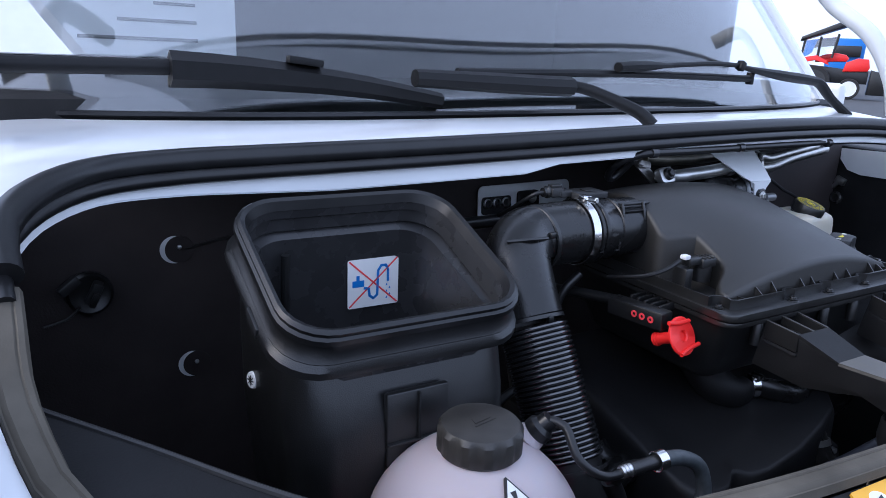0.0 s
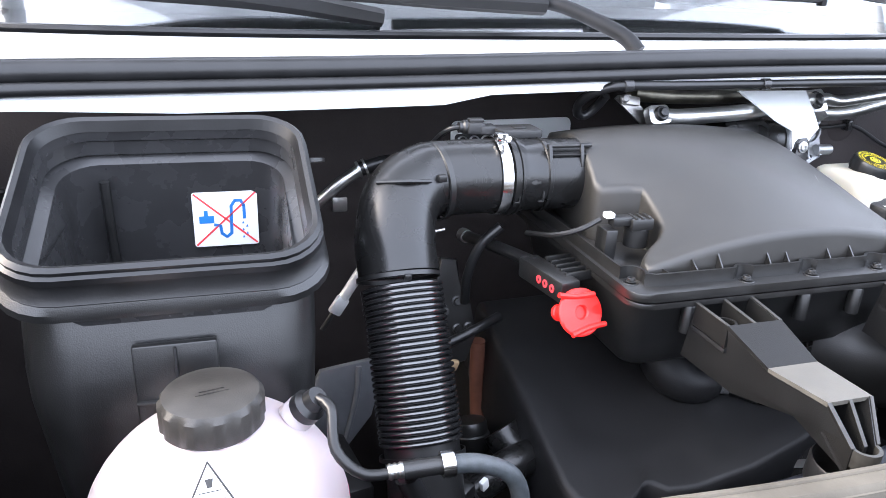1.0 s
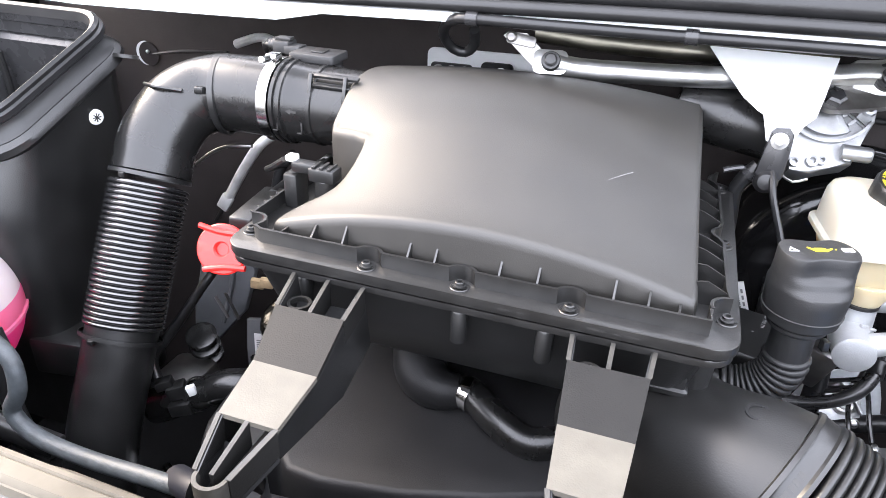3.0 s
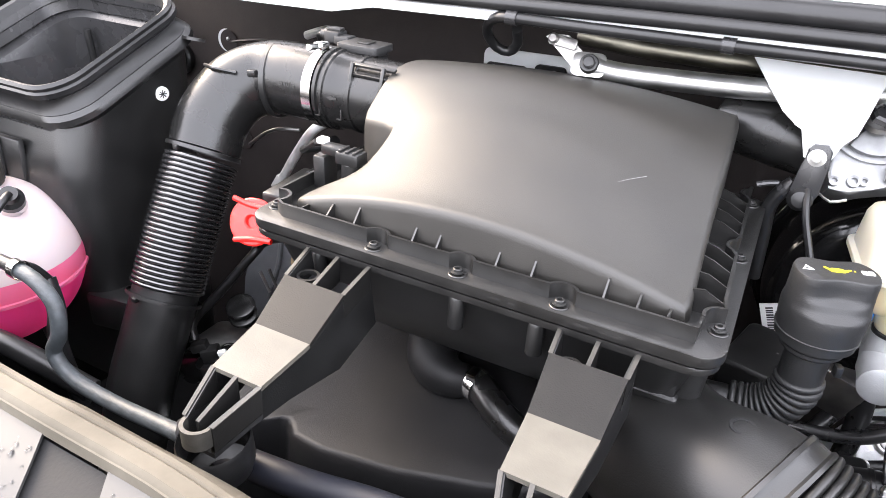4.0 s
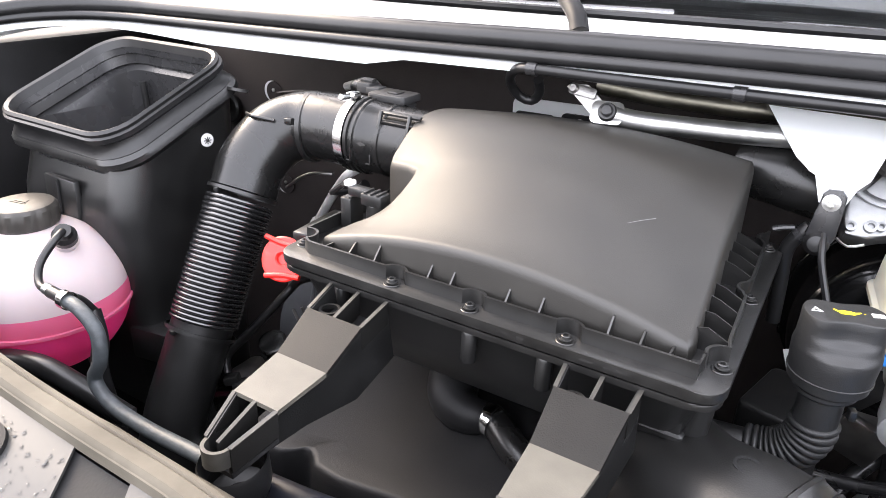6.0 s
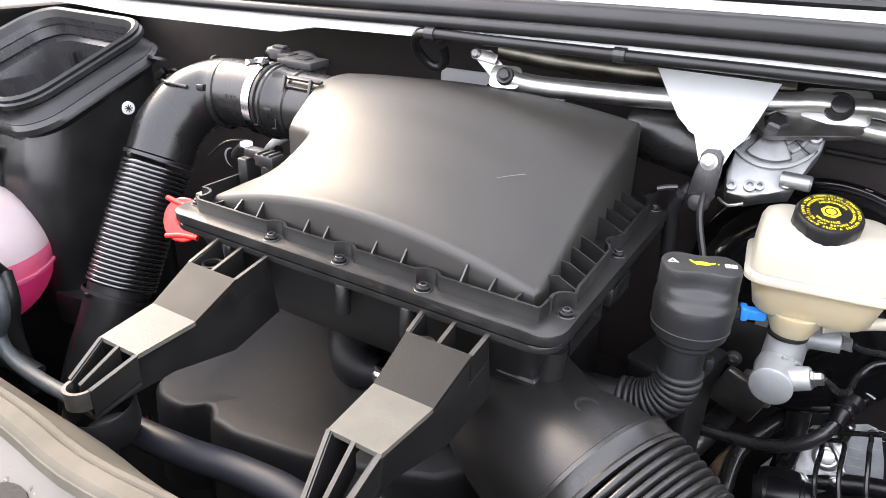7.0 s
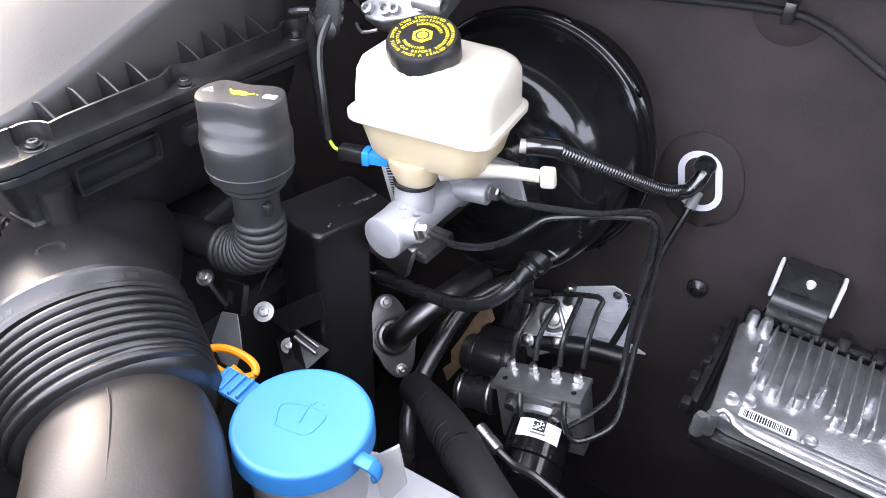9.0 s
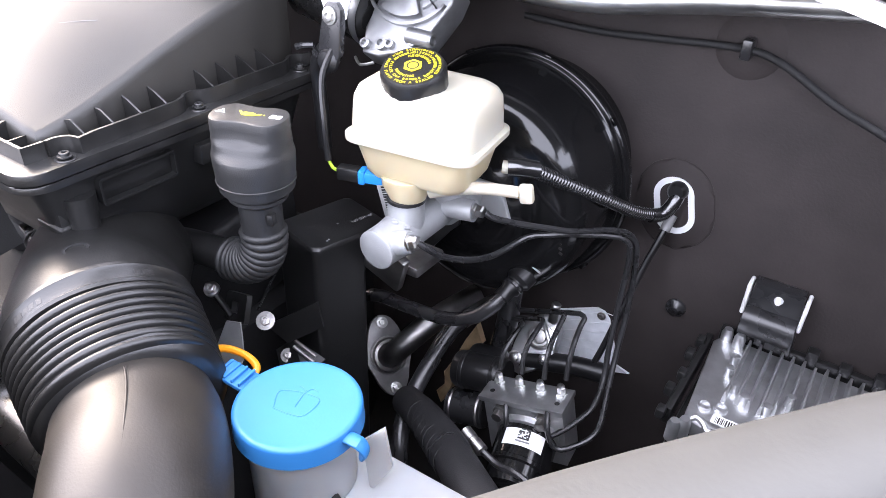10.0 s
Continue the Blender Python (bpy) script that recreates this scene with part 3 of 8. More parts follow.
def build_airbox():
    t = thing("air_filter_housing", (0.06, 0.14, 1.0), "black plastic air filter housing with a domed grained lid", "air filter")
    # domed lid
    bm = B()
    nu, nv = 36, 40
    grid = []
    for j in range(nv + 1):
        y = 0.027 + 0.273 * j / nv
        xl, xr = smooth_table(LID_LEFT, y, 0.002), smooth_table(LID_RIGHT, y)
        row = []
        for i in range(nu + 1):
            u = i / nu
            x = xl + (xr - xl) * u
            front = 0.006 * math.sin(math.pi * u) if j < nv * 0.6 else 0.0
            row.append(Vector((x, y - front * (1 - j / (nv * 0.6)), lid_height((x + 0.120) / (xr + 0.120), y))))
        grid.append(row)
    edge = [grid[0][i] for i in range(nu)] + [grid[j][nu] for j in range(nv)] + [grid[nv][i] for i in range(nu, 0, -1)] + [grid[j][0] for j in range(nv, 0, -1)]
    verts = {}
    for j in range(nv + 1):
        for i in range(nu + 1):
            verts[j, i] = bm.verts.new(grid[j][i])
    for j in range(nv):
        for i in range(nu):
            bm.faces.new((verts[j, i], verts[j, i + 1], verts[j + 1, i + 1], verts[j + 1, i]))
    keys = [(0, i) for i in range(nu)] + [(j, nu) for j in range(nv)] + [(nv, i) for i in range(nu, 0, -1)] + [(j, 0) for j in range(nv, 0, -1)]
    ring = [verts[k] for k in keys]
    m = len(edge)
    normals = []
    for k in range(m):
        d = edge[(k + 1) % m] - edge[k - 1]
        normals.append(Vector((d.y, -d.x, 0)).normalized())
    for out, down in ((0.0020, 0.0006), (0.0042, 0.0026), (0.0056, 0.0060), (0.0062, 0.010), (0.0068, None)):
        new_ring = []
        for k in range(m):
            z = edge[k].z - down if down is not None else RIM_Z - 0.006
            z = max(z, RIM_Z - 0.006)
            new_ring.append(bm.verts.new((edge[k].x + normals[k].x * out, edge[k].y + normals[k].y * out, z)))
        for k in range(m):
            q = (k + 1) % m
            bm.faces.new((ring[k], ring[q], new_ring[q], new_ring[k]))
        ring = new_ring
    lid = part("lid", bm, LID, t, "matt black grained dome with a long pale scratch", angle=50)

    # flange with raised border, narrower towards the bulkhead
    def taper(bm):
        for v in bm.verts:
            if v.co.x > 0.1:
                v.co.x -= 0.018 * max(v.co.y, 0) * (v.co.x - 0.1) / 0.17
        return bm
    bm = B()
    prism(bm, rrect(-0.152, 0.267, -0.011, 0.308, 0.020), RIM_Z - 0.013, RIM_Z - 0.004, bevel=0.0010)
    part("flange", taper(bm), FLANGE, t, angle=25)
    # raised border that bows inward round every screw
    def wall(path, name):
        path = [Vector((x, y, 0)) for x, y in path]
        left, right = [], []
        for k, p in enumerate(path):
            d = (path[min(k + 1, len(path) - 1)] - path[max(k - 1, 0)]).normalized() * 0.0013
            left.append((p.x - d.y, p.y + d.x))
            right.append((p.x + d.y, p.y - d.x))
        part(name, prism(B(), left + right[::-1], RIM_Z - 0.006, RIM_Z + 0.009), FLANGE, t)
    def pocket(x, y, a0, a1, r=0.0128):
        return [(x + r * math.cos(radians(a0 + (a1 - a0) * k / 12)), y + r * math.sin(radians(a0 + (a1 - a0) * k / 12))) for k in range(13)]
    front_wall = 0.006
    path = [(-0.146, 0.295), (-0.146, 0.16), (-0.146, 0.036)] + pocket(-0.140, 0.019, 115, -40) + [(-0.122, front_wall)]
    for x, y in ((-0.020, 0.0), (0.060, 0.0), (0.146, 0.0)):
        path += [(x - 0.016, front_wall)] + pocket(x, y, 150, 30) + [(x + 0.016, front_wall)]
    wall(path + [(0.21, front_wall), (0.2445, front_wall), (0.2445, 0.022)], "raised_border")
    def side_wall(y):
        return 0.2565 - 0.045 * (y - 0.03)
    path = pocket(0.257, 0.029, 205, 75)[:-1] + [(side_wall(0.055), 0.055), (side_wall(0.134), 0.134)] + pocket(0.255, 0.154, 235, 125) + [(side_wall(0.174), 0.174), (side_wall(0.264), 0.264)] + pocket(0.249, 0.284, 235, 125) + [(side_wall(0.303), 0.303)]
    wall(path, "raised_border")
    bm = B()
    prism(bm, rrect(-0.150, 0.265, -0.010, 0.305, 0.020), RIM_Z - 0.021, RIM_Z - 0.0150, bevel=0.0010)
    part("lower_flange", taper(bm), FLANGE, t, angle=25)

    # stiffening ribs, front and side
    for x in (-0.105, -0.075, -0.046, 0.012, 0.035, 0.088, 0.118, 0.175, 0.200, 0.222):
        top = lid_height((x + 0.12) / 0.35, 0.02) - 0.005
        bm = B()
        plate(bm, [(x, front_wall, RIM_Z - 0.005), (x, front_wall, RIM_Z + 0.008), (x, 0.017, min(top, RIM_Z + 0.020)), (x, 0.020, top), (x, 0.034, top), (x, 0.034, RIM_Z - 0.005)], 0.0016, (1, 0, 0))
        part("rib", bm, FLANGE, t)
    for k in range(10):
        y = 0.048 + 0.0255 * k
        out = side_wall(y)
        if min(abs(y - q) for q in (0.154, 0.284)) < 0.012:
            continue
        bm = B()
        plate(bm, [(out, y, RIM_Z - 0.005), (out, y, RIM_Z + 0.008), (out - 0.016, y, RIM_Z + 0.016), (out - 0.042, y, min(RIM_Z + 0.024, smooth_table(LID_ZR, y) - 0.006)), (out - 0.042, y, RIM_Z - 0.005)], 0.0016, (0, 1, 0))
        part("rib", bm, FLANGE, t)

    # screws on the ledge outside the border
    for x, y in ((-0.140, 0.019), (-0.020, 0.0), (0.060, 0.0), (0.146, 0.0), (0.257, 0.029), (0.254, 0.154), (0.248, 0.284)):
        bm = lathe(B(), [(0.0078, -0.003), (0.0078, -0.0005), (0.0072, 0.0)], (x, y, RIM_Z - 0.003), (0, 0, 1), 24)
        collar = part("screw_boss", bm, FLANGE, t)
        bm = lathe(B(), [(0.0056, 0.0), (0.0056, 0.0010), (0.0040, 0.0013), (0.0039, 0.0032), (0.0034, 0.0036), (0.0021, 0.0036), (0.0019, 0.0016)], (x, y, RIM_Z - 0.002), (0, 0, 1), 20)
        part("screw", bm, STEEL_DARK, collar, "dull steel hexagon socket screw")

    # lower body
    bm = B()
    loops = []
    for z, k in ((1.145, 0.0), (1.10, 0.010), (1.062, 0.022), (1.052, 0.030), (1.048, 0.040)):
        loops.append([(x, y, z) for x, y in rrect(-0.140 + k, 0.252 - k, 0.004 + k * 1.5, 0.29 - k, 0.02)])
    loft(bm, loops)
    part("body", bm, BLACK, t)
    for x in (0.06, 0.13, -0.08):
        bm = lathe(B(), [(0.007, 0.0), (0.007, 0.028), (0.006, 0.03)], (x, 0.002, 1.115), (0, 0, 1), 12)
        part("boss", bm, BLACK, t)
    # socket at the corner that takes the duct, with a lip round its foot
    bm = B()
    loft(bm, [[(x, y, z) for x, y in rrect(0.207 + k, 0.241 - k, 0.018 + k, 0.075, 0.003, 2)] for z, k in ((1.150, -0.002), (1.138, -0.002), (1.136, 0.0), (1.104, 0.001), (1.102, -0.001), (1.098, -0.001))])
    part("corner_socket", bm, BLACK, t)
    # moulded marks along the front of the rim
    for x, w in ((0.098, 0.010), (0.112, 0.006), (0.168, 0.012), (0.184, 0.005), (0.195, 0.009)):
        part("moulded_mark", box(B(), (x, -0.0108, RIM_Z - 0.0085), (w, 0.0006, 0.0022), 0), GREY, t)
    # side clip block by the oil filler
    bm = B()
    ring_prism(bm, rrect(-0.036, 0.036, -0.012, 0.012, 0.003, 2), rrect(-0.034, 0.034, -0.010, 0.010, 0.002, 2), -0.004, 0.003, surface((0.2535, 0.085, 1.128), (0, 1, 0), (0, 0, 1)))
    part("side_clip", bm, BLACK, t)
    bm = box(B(), (0.250, 0.17, 1.125), (0.016, 0.05, 0.02), 0.003)
    part("side_clip", bm, BLACK, t)
    # long pale scratch and a fine mould line on the dome
    def on_lid(x, y, lift):
        return Vector((x, y, lid_height((x + 0.120) / (smooth_table(LID_RIGHT, y) + 0.120), y) + lift))
    bm = sweep(B(), [on_lid(-0.0434, 0.034 + 0.011 * k, -0.0004) for k in range(9)], 0.0006, n=6)
    part("mould_line", bm, LID, lid)
    bm = sweep(B(), [on_lid(0.1193 + 0.0488 * k / 8 - 0.0015 * math.sin(math.pi * k / 8), 0.0563 + 0.0731 * k / 8, 0.0003) for k in range(9)], 0.00035, n=6)
    part("scratch", bm, GREY_INK, lid)
    return t


def leg(x_top, x_foot, w_top, w_foot, beam_y, y_top, x_end):
    """A support leg: open frame at the top, solid slope, flat step, forked foot."""
    t = thing("support_bracket", (x_foot, beam_y, 1.05), "black ribbed plastic bracket holding the air filter housing", "bracket", "air filter brackets")
    stations = [(-0.010, 1.152), (y_top, 1.146), (y_top - 0.048, 1.128), (y_top - 0.105, 1.128), (-0.186, 1.106)]
    def at(k):
        f = (stations[k][0] + 0.010) / (-0.215)
        c, w = x_top + (x_foot - x_top) * f, (w_top + (w_foot - w_top) * f) / 2
        if k == 4:
            c, w = x_end, 0.0125
        return c, w, stations[k][0], stations[k][1]
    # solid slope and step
    # the step's paler colour replaces its sky reflection
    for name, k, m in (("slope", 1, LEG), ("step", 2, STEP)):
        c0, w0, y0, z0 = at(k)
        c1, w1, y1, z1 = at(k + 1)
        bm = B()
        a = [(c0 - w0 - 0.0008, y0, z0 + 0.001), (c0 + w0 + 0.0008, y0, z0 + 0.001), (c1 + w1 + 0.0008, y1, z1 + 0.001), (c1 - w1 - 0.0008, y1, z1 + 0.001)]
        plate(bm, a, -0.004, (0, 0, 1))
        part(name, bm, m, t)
    # open frames at the top and at the foot
    for name, k in (("upper_rail", 0), ("fork_rail", 3)):
        c0, w0, y0, z0 = at(k)
        c1, w1, y1, z1 = at(k + 1)
        for s in (-1, 0, 1):
            s0, s1 = s * w0 * 0.97, s * w1 * 0.97
            bm = B()
            plate(bm, [(c0 + s0 - 0.0015, y0, z0), (c1 + s1 - 0.0015, y1, z1), (c1 + s1 - 0.0015, y1, z1 - 0.022), (c0 + s0 - 0.0015, y0, z0 - 0.022)], 0.003, (1, 0, 0))
            rail = part(name, bm, LEG, t)
            bm = B()
            e0, e1 = c0 + s0 + (0.0008 * s), c1 + s1 + (0.0008 * s)
            plate(bm, [(e0 - 0.0017, y0, z0 + 0.0002), (e0 + 0.0017, y0, z0 + 0.0002), (e1 + 0.0017, y1, z1 + 0.0002), (e1 - 0.0017, y1, z1 + 0.0002)], 0.0008, (0, 0, 1))
            part("worn_edge", bm, WORN, rail, "pale worn edge")
        bm = B()
        plate(bm, [(c0 - w0, y0, z0 - 0.024), (c0 + w0, y0, z0 - 0.024), (c1 + w1, y1, z1 - 0.024), (c1 - w1, y1, z1 - 0.024)], -0.004, (0, 0, 1))
        part("web", bm, SHADE, t)
    c1, w1, y1, z1 = at(4)
    bm = B()
    outer = [(c1 + w1 * math.cos(a), y1 + w1 * math.sin(a)) for a in [radians(d) for d in range(180, 361, 15)]]
    inner = [(c1 + (w1 - 0.003) * math.cos(a), y1 + (w1 - 0.003) * math.sin(a)) for a in [radians(d) for d in range(180, 361, 15)]]
    ra = [bm.verts.new((*p, z1)) for p in outer]
    rb = [bm.verts.new((*p, z1)) for p in inner]
    rc = [bm.verts.new((*p, z1 - 0.016)) for p in outer]
    rd = [bm.verts.new((*p, z1 - 0.016)) for p in inner]
    join(bm, [ra, rb, rd, rc, ra], caps=False, closed=False)
    part("foot_loop", bm, WORN, t)
    # deep side cheeks
    for s in (-1, 1):
        bm = B()
        top = [at(k) for k in range(5)]
        a = [(c + s * w, y, z) for c, w, y, z in top]
        low = [(a[0][0], 0.0, 1.090), (a[2][0], -0.06, 1.080), (a[3][0], -0.125, 1.096), (a[4][0], a[4][1], a[4][2] - 0.024)]
        pts = a + low[::-1]
        plate(bm, pts, -s * 0.003, (1, 0, 0))
        part("cheek", bm, BLACK, t)
    bm = lathe(B(), [(0.012, -0.05), (0.024, -0.046), (0.027, -0.036), (0.0275, -0.016), (0.0262, -0.0135), (0.0245, -0.016), (0.023, -0.034)], (c1, y1 + 0.010, z1 - 0.010), (0, -0.1, 1), 32, caps=False)
    part("rubber_mount", bm, RUBBER, t, "black rubber cup under the foot")
    bm = lathe(B(), [(0.010, 0), (0.010, 0.004), (0.0075, 0.004), (0.0075, 0)], (x_top - w_top * 0.22, -0.034, 1.138), (0, 0, 1), 20, caps=False)
    part("locating_ring", bm, LEG, t)
    return t


build_airbox()
leg(-0.050, -0.026, 0.064, 0.034, -0.225, -0.050, -0.043)
leg(0.182, 0.187, 0.060, 0.030, -0.225, -0.034, 0.192)


# ---------------------------------------------------------------- intake hose and elbow
def build_intake():
    t = thing("intake_hose", (-0.33, 0.06, 0.80), "black corrugated intake hose with an elbow to the air filter", "hose")
    bm = sweep(B(), [(-0.345, 0.130, 1.145), (-0.345, 0.150, 1.178), (-0.332, 0.180, 1.208), (-0.303, 0.203, 1.222), (-0.262, 0.206, 1.225), (-0.218, 0.206, 1.225)], 0.0425, n=32, step=0.004)
    elbow = part("elbow", bm, DUCT, t, "smooth black moulded elbow")
    bm = bellows(B(), [(-0.344, 0.122, 1.135), (-0.342, 0.085, 1.075), (-0.340, 0.041, 0.998)], [0.0395, 0.0395], 0.0060, 0.0036, n=40)
    part("bellows", bm, HOSE, t, "glossy ribbed rubber bellows")
    bm = sweep(B(), [(-0.340, 0.046, 1.008), (-0.340, 0.020, 0.96), (-0.342, -0.02, 0.88), (-0.35, -0.05, 0.76)], 0.0385, n=28)
    part("lower_pipe", bm, BLACK, t)
    for p, a in (((-0.346, 0.128, 1.142), (0, 0.5, 0.86)), ((-0.340, 0.035, 0.988), (0, 0.5, 0.86))):
        bm = B()
        lathe(bm, [(0.0428, -0.0022), (0.0440, -0.0022), (0.0440, 0.0022), (0.0428, 0.0022)], p, a, 32, caps=False)
        box(bm, (p[0], p[1] - 0.039, p[2] + 0.018), (0.007, 0.006, 0.006), 0.001)
        part("cable_tie", bm, BLACK, t)
    for y, z, x in ((0.150, 1.240, -0.335), (0.112, 1.185, -0.350)):
        bm = B()
        sweep(bm, [(x - 0.028, y + 0.012, z - 0.004), (x, y - 0.003, z), (x + 0.028, y + 0.004, z - 0.003)], 0.0022, n=8)
        part("moulded_rib", bm, BLACK, elbow)
    # collar by the elbow, clamp and sensor pipe
    bm = lathe(B(), [(0.0425, -0.004), (0.0445, -0.003), (0.0445, 0.003), (0.0425, 0.004)], (-0.288, 0.204, 1.222), (1, 0.22, 0.06), 40, caps=False)
    part("collar", bm, BLACK, elbow)
    bm = box(B(), (-0.292, 0.163, 1.237), (0.010, 0.007, 0.008), 0.0015, (0, 0, 12))
    part("collar_lock", bm, BLACK, elbow)
    words("moulded_number", "811016", 0.0075, surface((-0.244, 0.1640, 1.232), (1, 0, 0), (0, 0.25, 1)), GREY, elbow, 0.0003)
    bm = B()
    lathe(bm, [(0.0445, -0.006), (0.0458, -0.006), (0.0458, 0.006), (0.0445, 0.006)], (-0.216, 0.206, 1.225), (1, 0, 0), 48, caps=False)
    clamp = part("hose_clamp", bm, CHROME, t, "bright steel worm-drive clamp")
    bm = B()
    box(bm, (-0.216, 0.194, 1.2735), (0.013, 0.014, 0.009), 0.002)
    lathe(bm, [(0.004, 0), (0.004, 0.016), (0.003, 0.017)], (-0.216, 0.187, 1.2735), (0, -1, 0.1), 8)
    part("clamp_screw", bm, CHROME, clamp)
    s = thing("air_flow_sensor", (-0.16, 0.206, 1.18), "black air flow sensor pipe joining the elbow to the lid", "sensor")
    bm = lathe(B(), [(0.0425, 0.0), (0.0462, 0.001), (0.0462, 0.005), (0.0437, 0.006), (0.0437, 0.009), (0.0455, 0.010), (0.0455, 0.013), (0.0435, 0.014), (0.0435, 0.018), (0.0425, 0.020), (0.0415, 0.042), (0.0432, 0.043), (0.0432, 0.047), (0.0415, 0.048), (0.0415, 0.10)], (-0.208, 0.206, 1.225), (1, 0, 0), 48)
    pipe = part("pipe", bm, DUCT, s)
    bm = prism(B(), rrect(-0.0205, 0.0205, -0.016, 0.016, 0.002, 2), 1.256, 1.2705, pose(-0.183, 0.230, -0.004), 0.0006)
    seat = part("sensor_seat", bm, SHIELD, s)
    for k in range(2):
        bm = ring_prism(B(), rrect(-0.0215, 0.0215, -0.017, 0.017, 0.002, 2), rrect(-0.020, 0.020, -0.0155, 0.0155, 0.002, 2), 1.2600 + 0.0045 * k, 1.2618 + 0.0045 * k, pose(-0.183, 0.230, -0.004))
        part("fin", bm, SHIELD, seat)
    bm = prism(B(), rrect(-0.0265, 0.0265, -0.019, 0.019, 0.004, 3), 1.2708, 1.2795, pose(-0.183, 0.230, -0.004), 0.0012)
    head = part("sensor_head", bm, SHIELD, s)
    bm = prism(B(), rrect(-0.006, 0.010, -0.008, 0.008, 0.002, 2), 1.2796, 1.2812, pose(-0.183, 0.230, -0.004), 0.0004)
    part("head_plate", bm, GREY, head)
    bm = B()
    box(bm, (-0.2165, 0.239, 1.2725), (0.020, 0.018, 0.010), 0.002)
    box(bm, (-0.231, 0.241, 1.2745), (0.020, 0.020, 0.013), 0.002)
    plug = part("plug", bm, SHIELD, s, "dusty dark grey cable plug")
    part("plug_latch", box(B(), (-0.230, 0.241, 1.2828), (0.018, 0.010, 0.004), 0.001), GREY, plug)
    part("plug_end", lathe(B(), [(0.0085, 0), (0.0085, 0.004), (0.0065, 0.006), (0.0065, 0.010)], (-0.240, 0.242, 1.2745), (-1, 0, 0), 18), BLACK, plug)
    bm = sweep(B(), [(-0.249, 0.242, 1.2745), (-0.259, 0.246, 1.272), (-0.267, 0.258, 1.262), (-0.271, 0.28, 1.246), (-0.266, 0.32, 1.226)], 0.0030, n=10)
    part("cable", bm, RUBBER, s)
    for x in (-0.200, -0.171):
        bm = B()
        box(bm, (x, 0.1655, 1.2105), (0.0016, 0.003, 0.012), 0.0004)
        box(bm, (x - 0.003, 0.1655, 1.2050), (0.006, 0.003, 0.0016), 0.0004)
        part("moulded_mark", bm, GREY, pipe)
    bm = prism(B(), [(-0.005, 0.0), (0.002, 0.003), (0.002, 0.0012), (0.008, 0.0012), (0.008, -0.0012), (0.002, -0.0012), (0.002, -0.003)], -0.001, 0.0006, surface((-0.184, 0.1638, 1.2275), (1, 0, 0), (0, 0.12, 1)))
    part("flow_arrow", bm, GREY, pipe)
    # ladder of rails from the sensor ring to the lid
    for y, z in ((0.180, 1.2645), (0.176, 1.2555)):
        part("rail", box(B(), (-0.138, y, z), (0.054, 0.006, 0.003), 0.0006, (18, 0, 0)), BLACK, s)
    for x in (-0.163, -0.124):
        part("rail_post", box(B(), (x, 0.1735, 1.254), (0.004, 0.004, 0.026), 0.0006, (-18, 0, 0)), BLACK, s)


def build_pressure_sensor():
    t = thing("intake_sensor", (-0.12, 0.085, 1.16), "small black plug sensor in the notch of the lid", "sensor")
    bm = B()
    box(bm, (-0.133, 0.085, 1.183), (0.014, 0.022, 0.034), 0.002)
    part("mount", bm, BLACK, t)
    bm = B()
    box(bm, (-0.120, 0.083, 1.207), (0.024, 0.013, 0.010), 0.002)
    box(bm, (-0.099, 0.081, 1.204), (0.026, 0.018, 0.013), 0.002)
    for k in range(3):
        box(bm, (-0.107 + 0.008 * k, 0.081, 1.211), (0.003, 0.016, 0.003), 0.0005)
    part("plug", bm, BLACK, t)
    bm = box(B(), (-0.134, 0.084, 1.2135), (0.010, 0.010, 0.006), 0.0015)
    part("latch", bm, WHITE_INK, t, "pale grey plug latch")
    bm = sweep(B(), [(-0.143, 0.084, 1.210), (-0.160, 0.090, 1.198), (-0.18, 0.11, 1.185), (-0.19, 0.16, 1.17)], 0.003, n=8)
    part("cable", bm, RUBBER, t)
    bm = lathe(B(), [(0.013, 0), (0.013, 0.02), (0.011, 0.022)], (-0.098, 0.085, 1.178), (0, 0, 1), 18)
    part("socket", bm, BLACK, t)


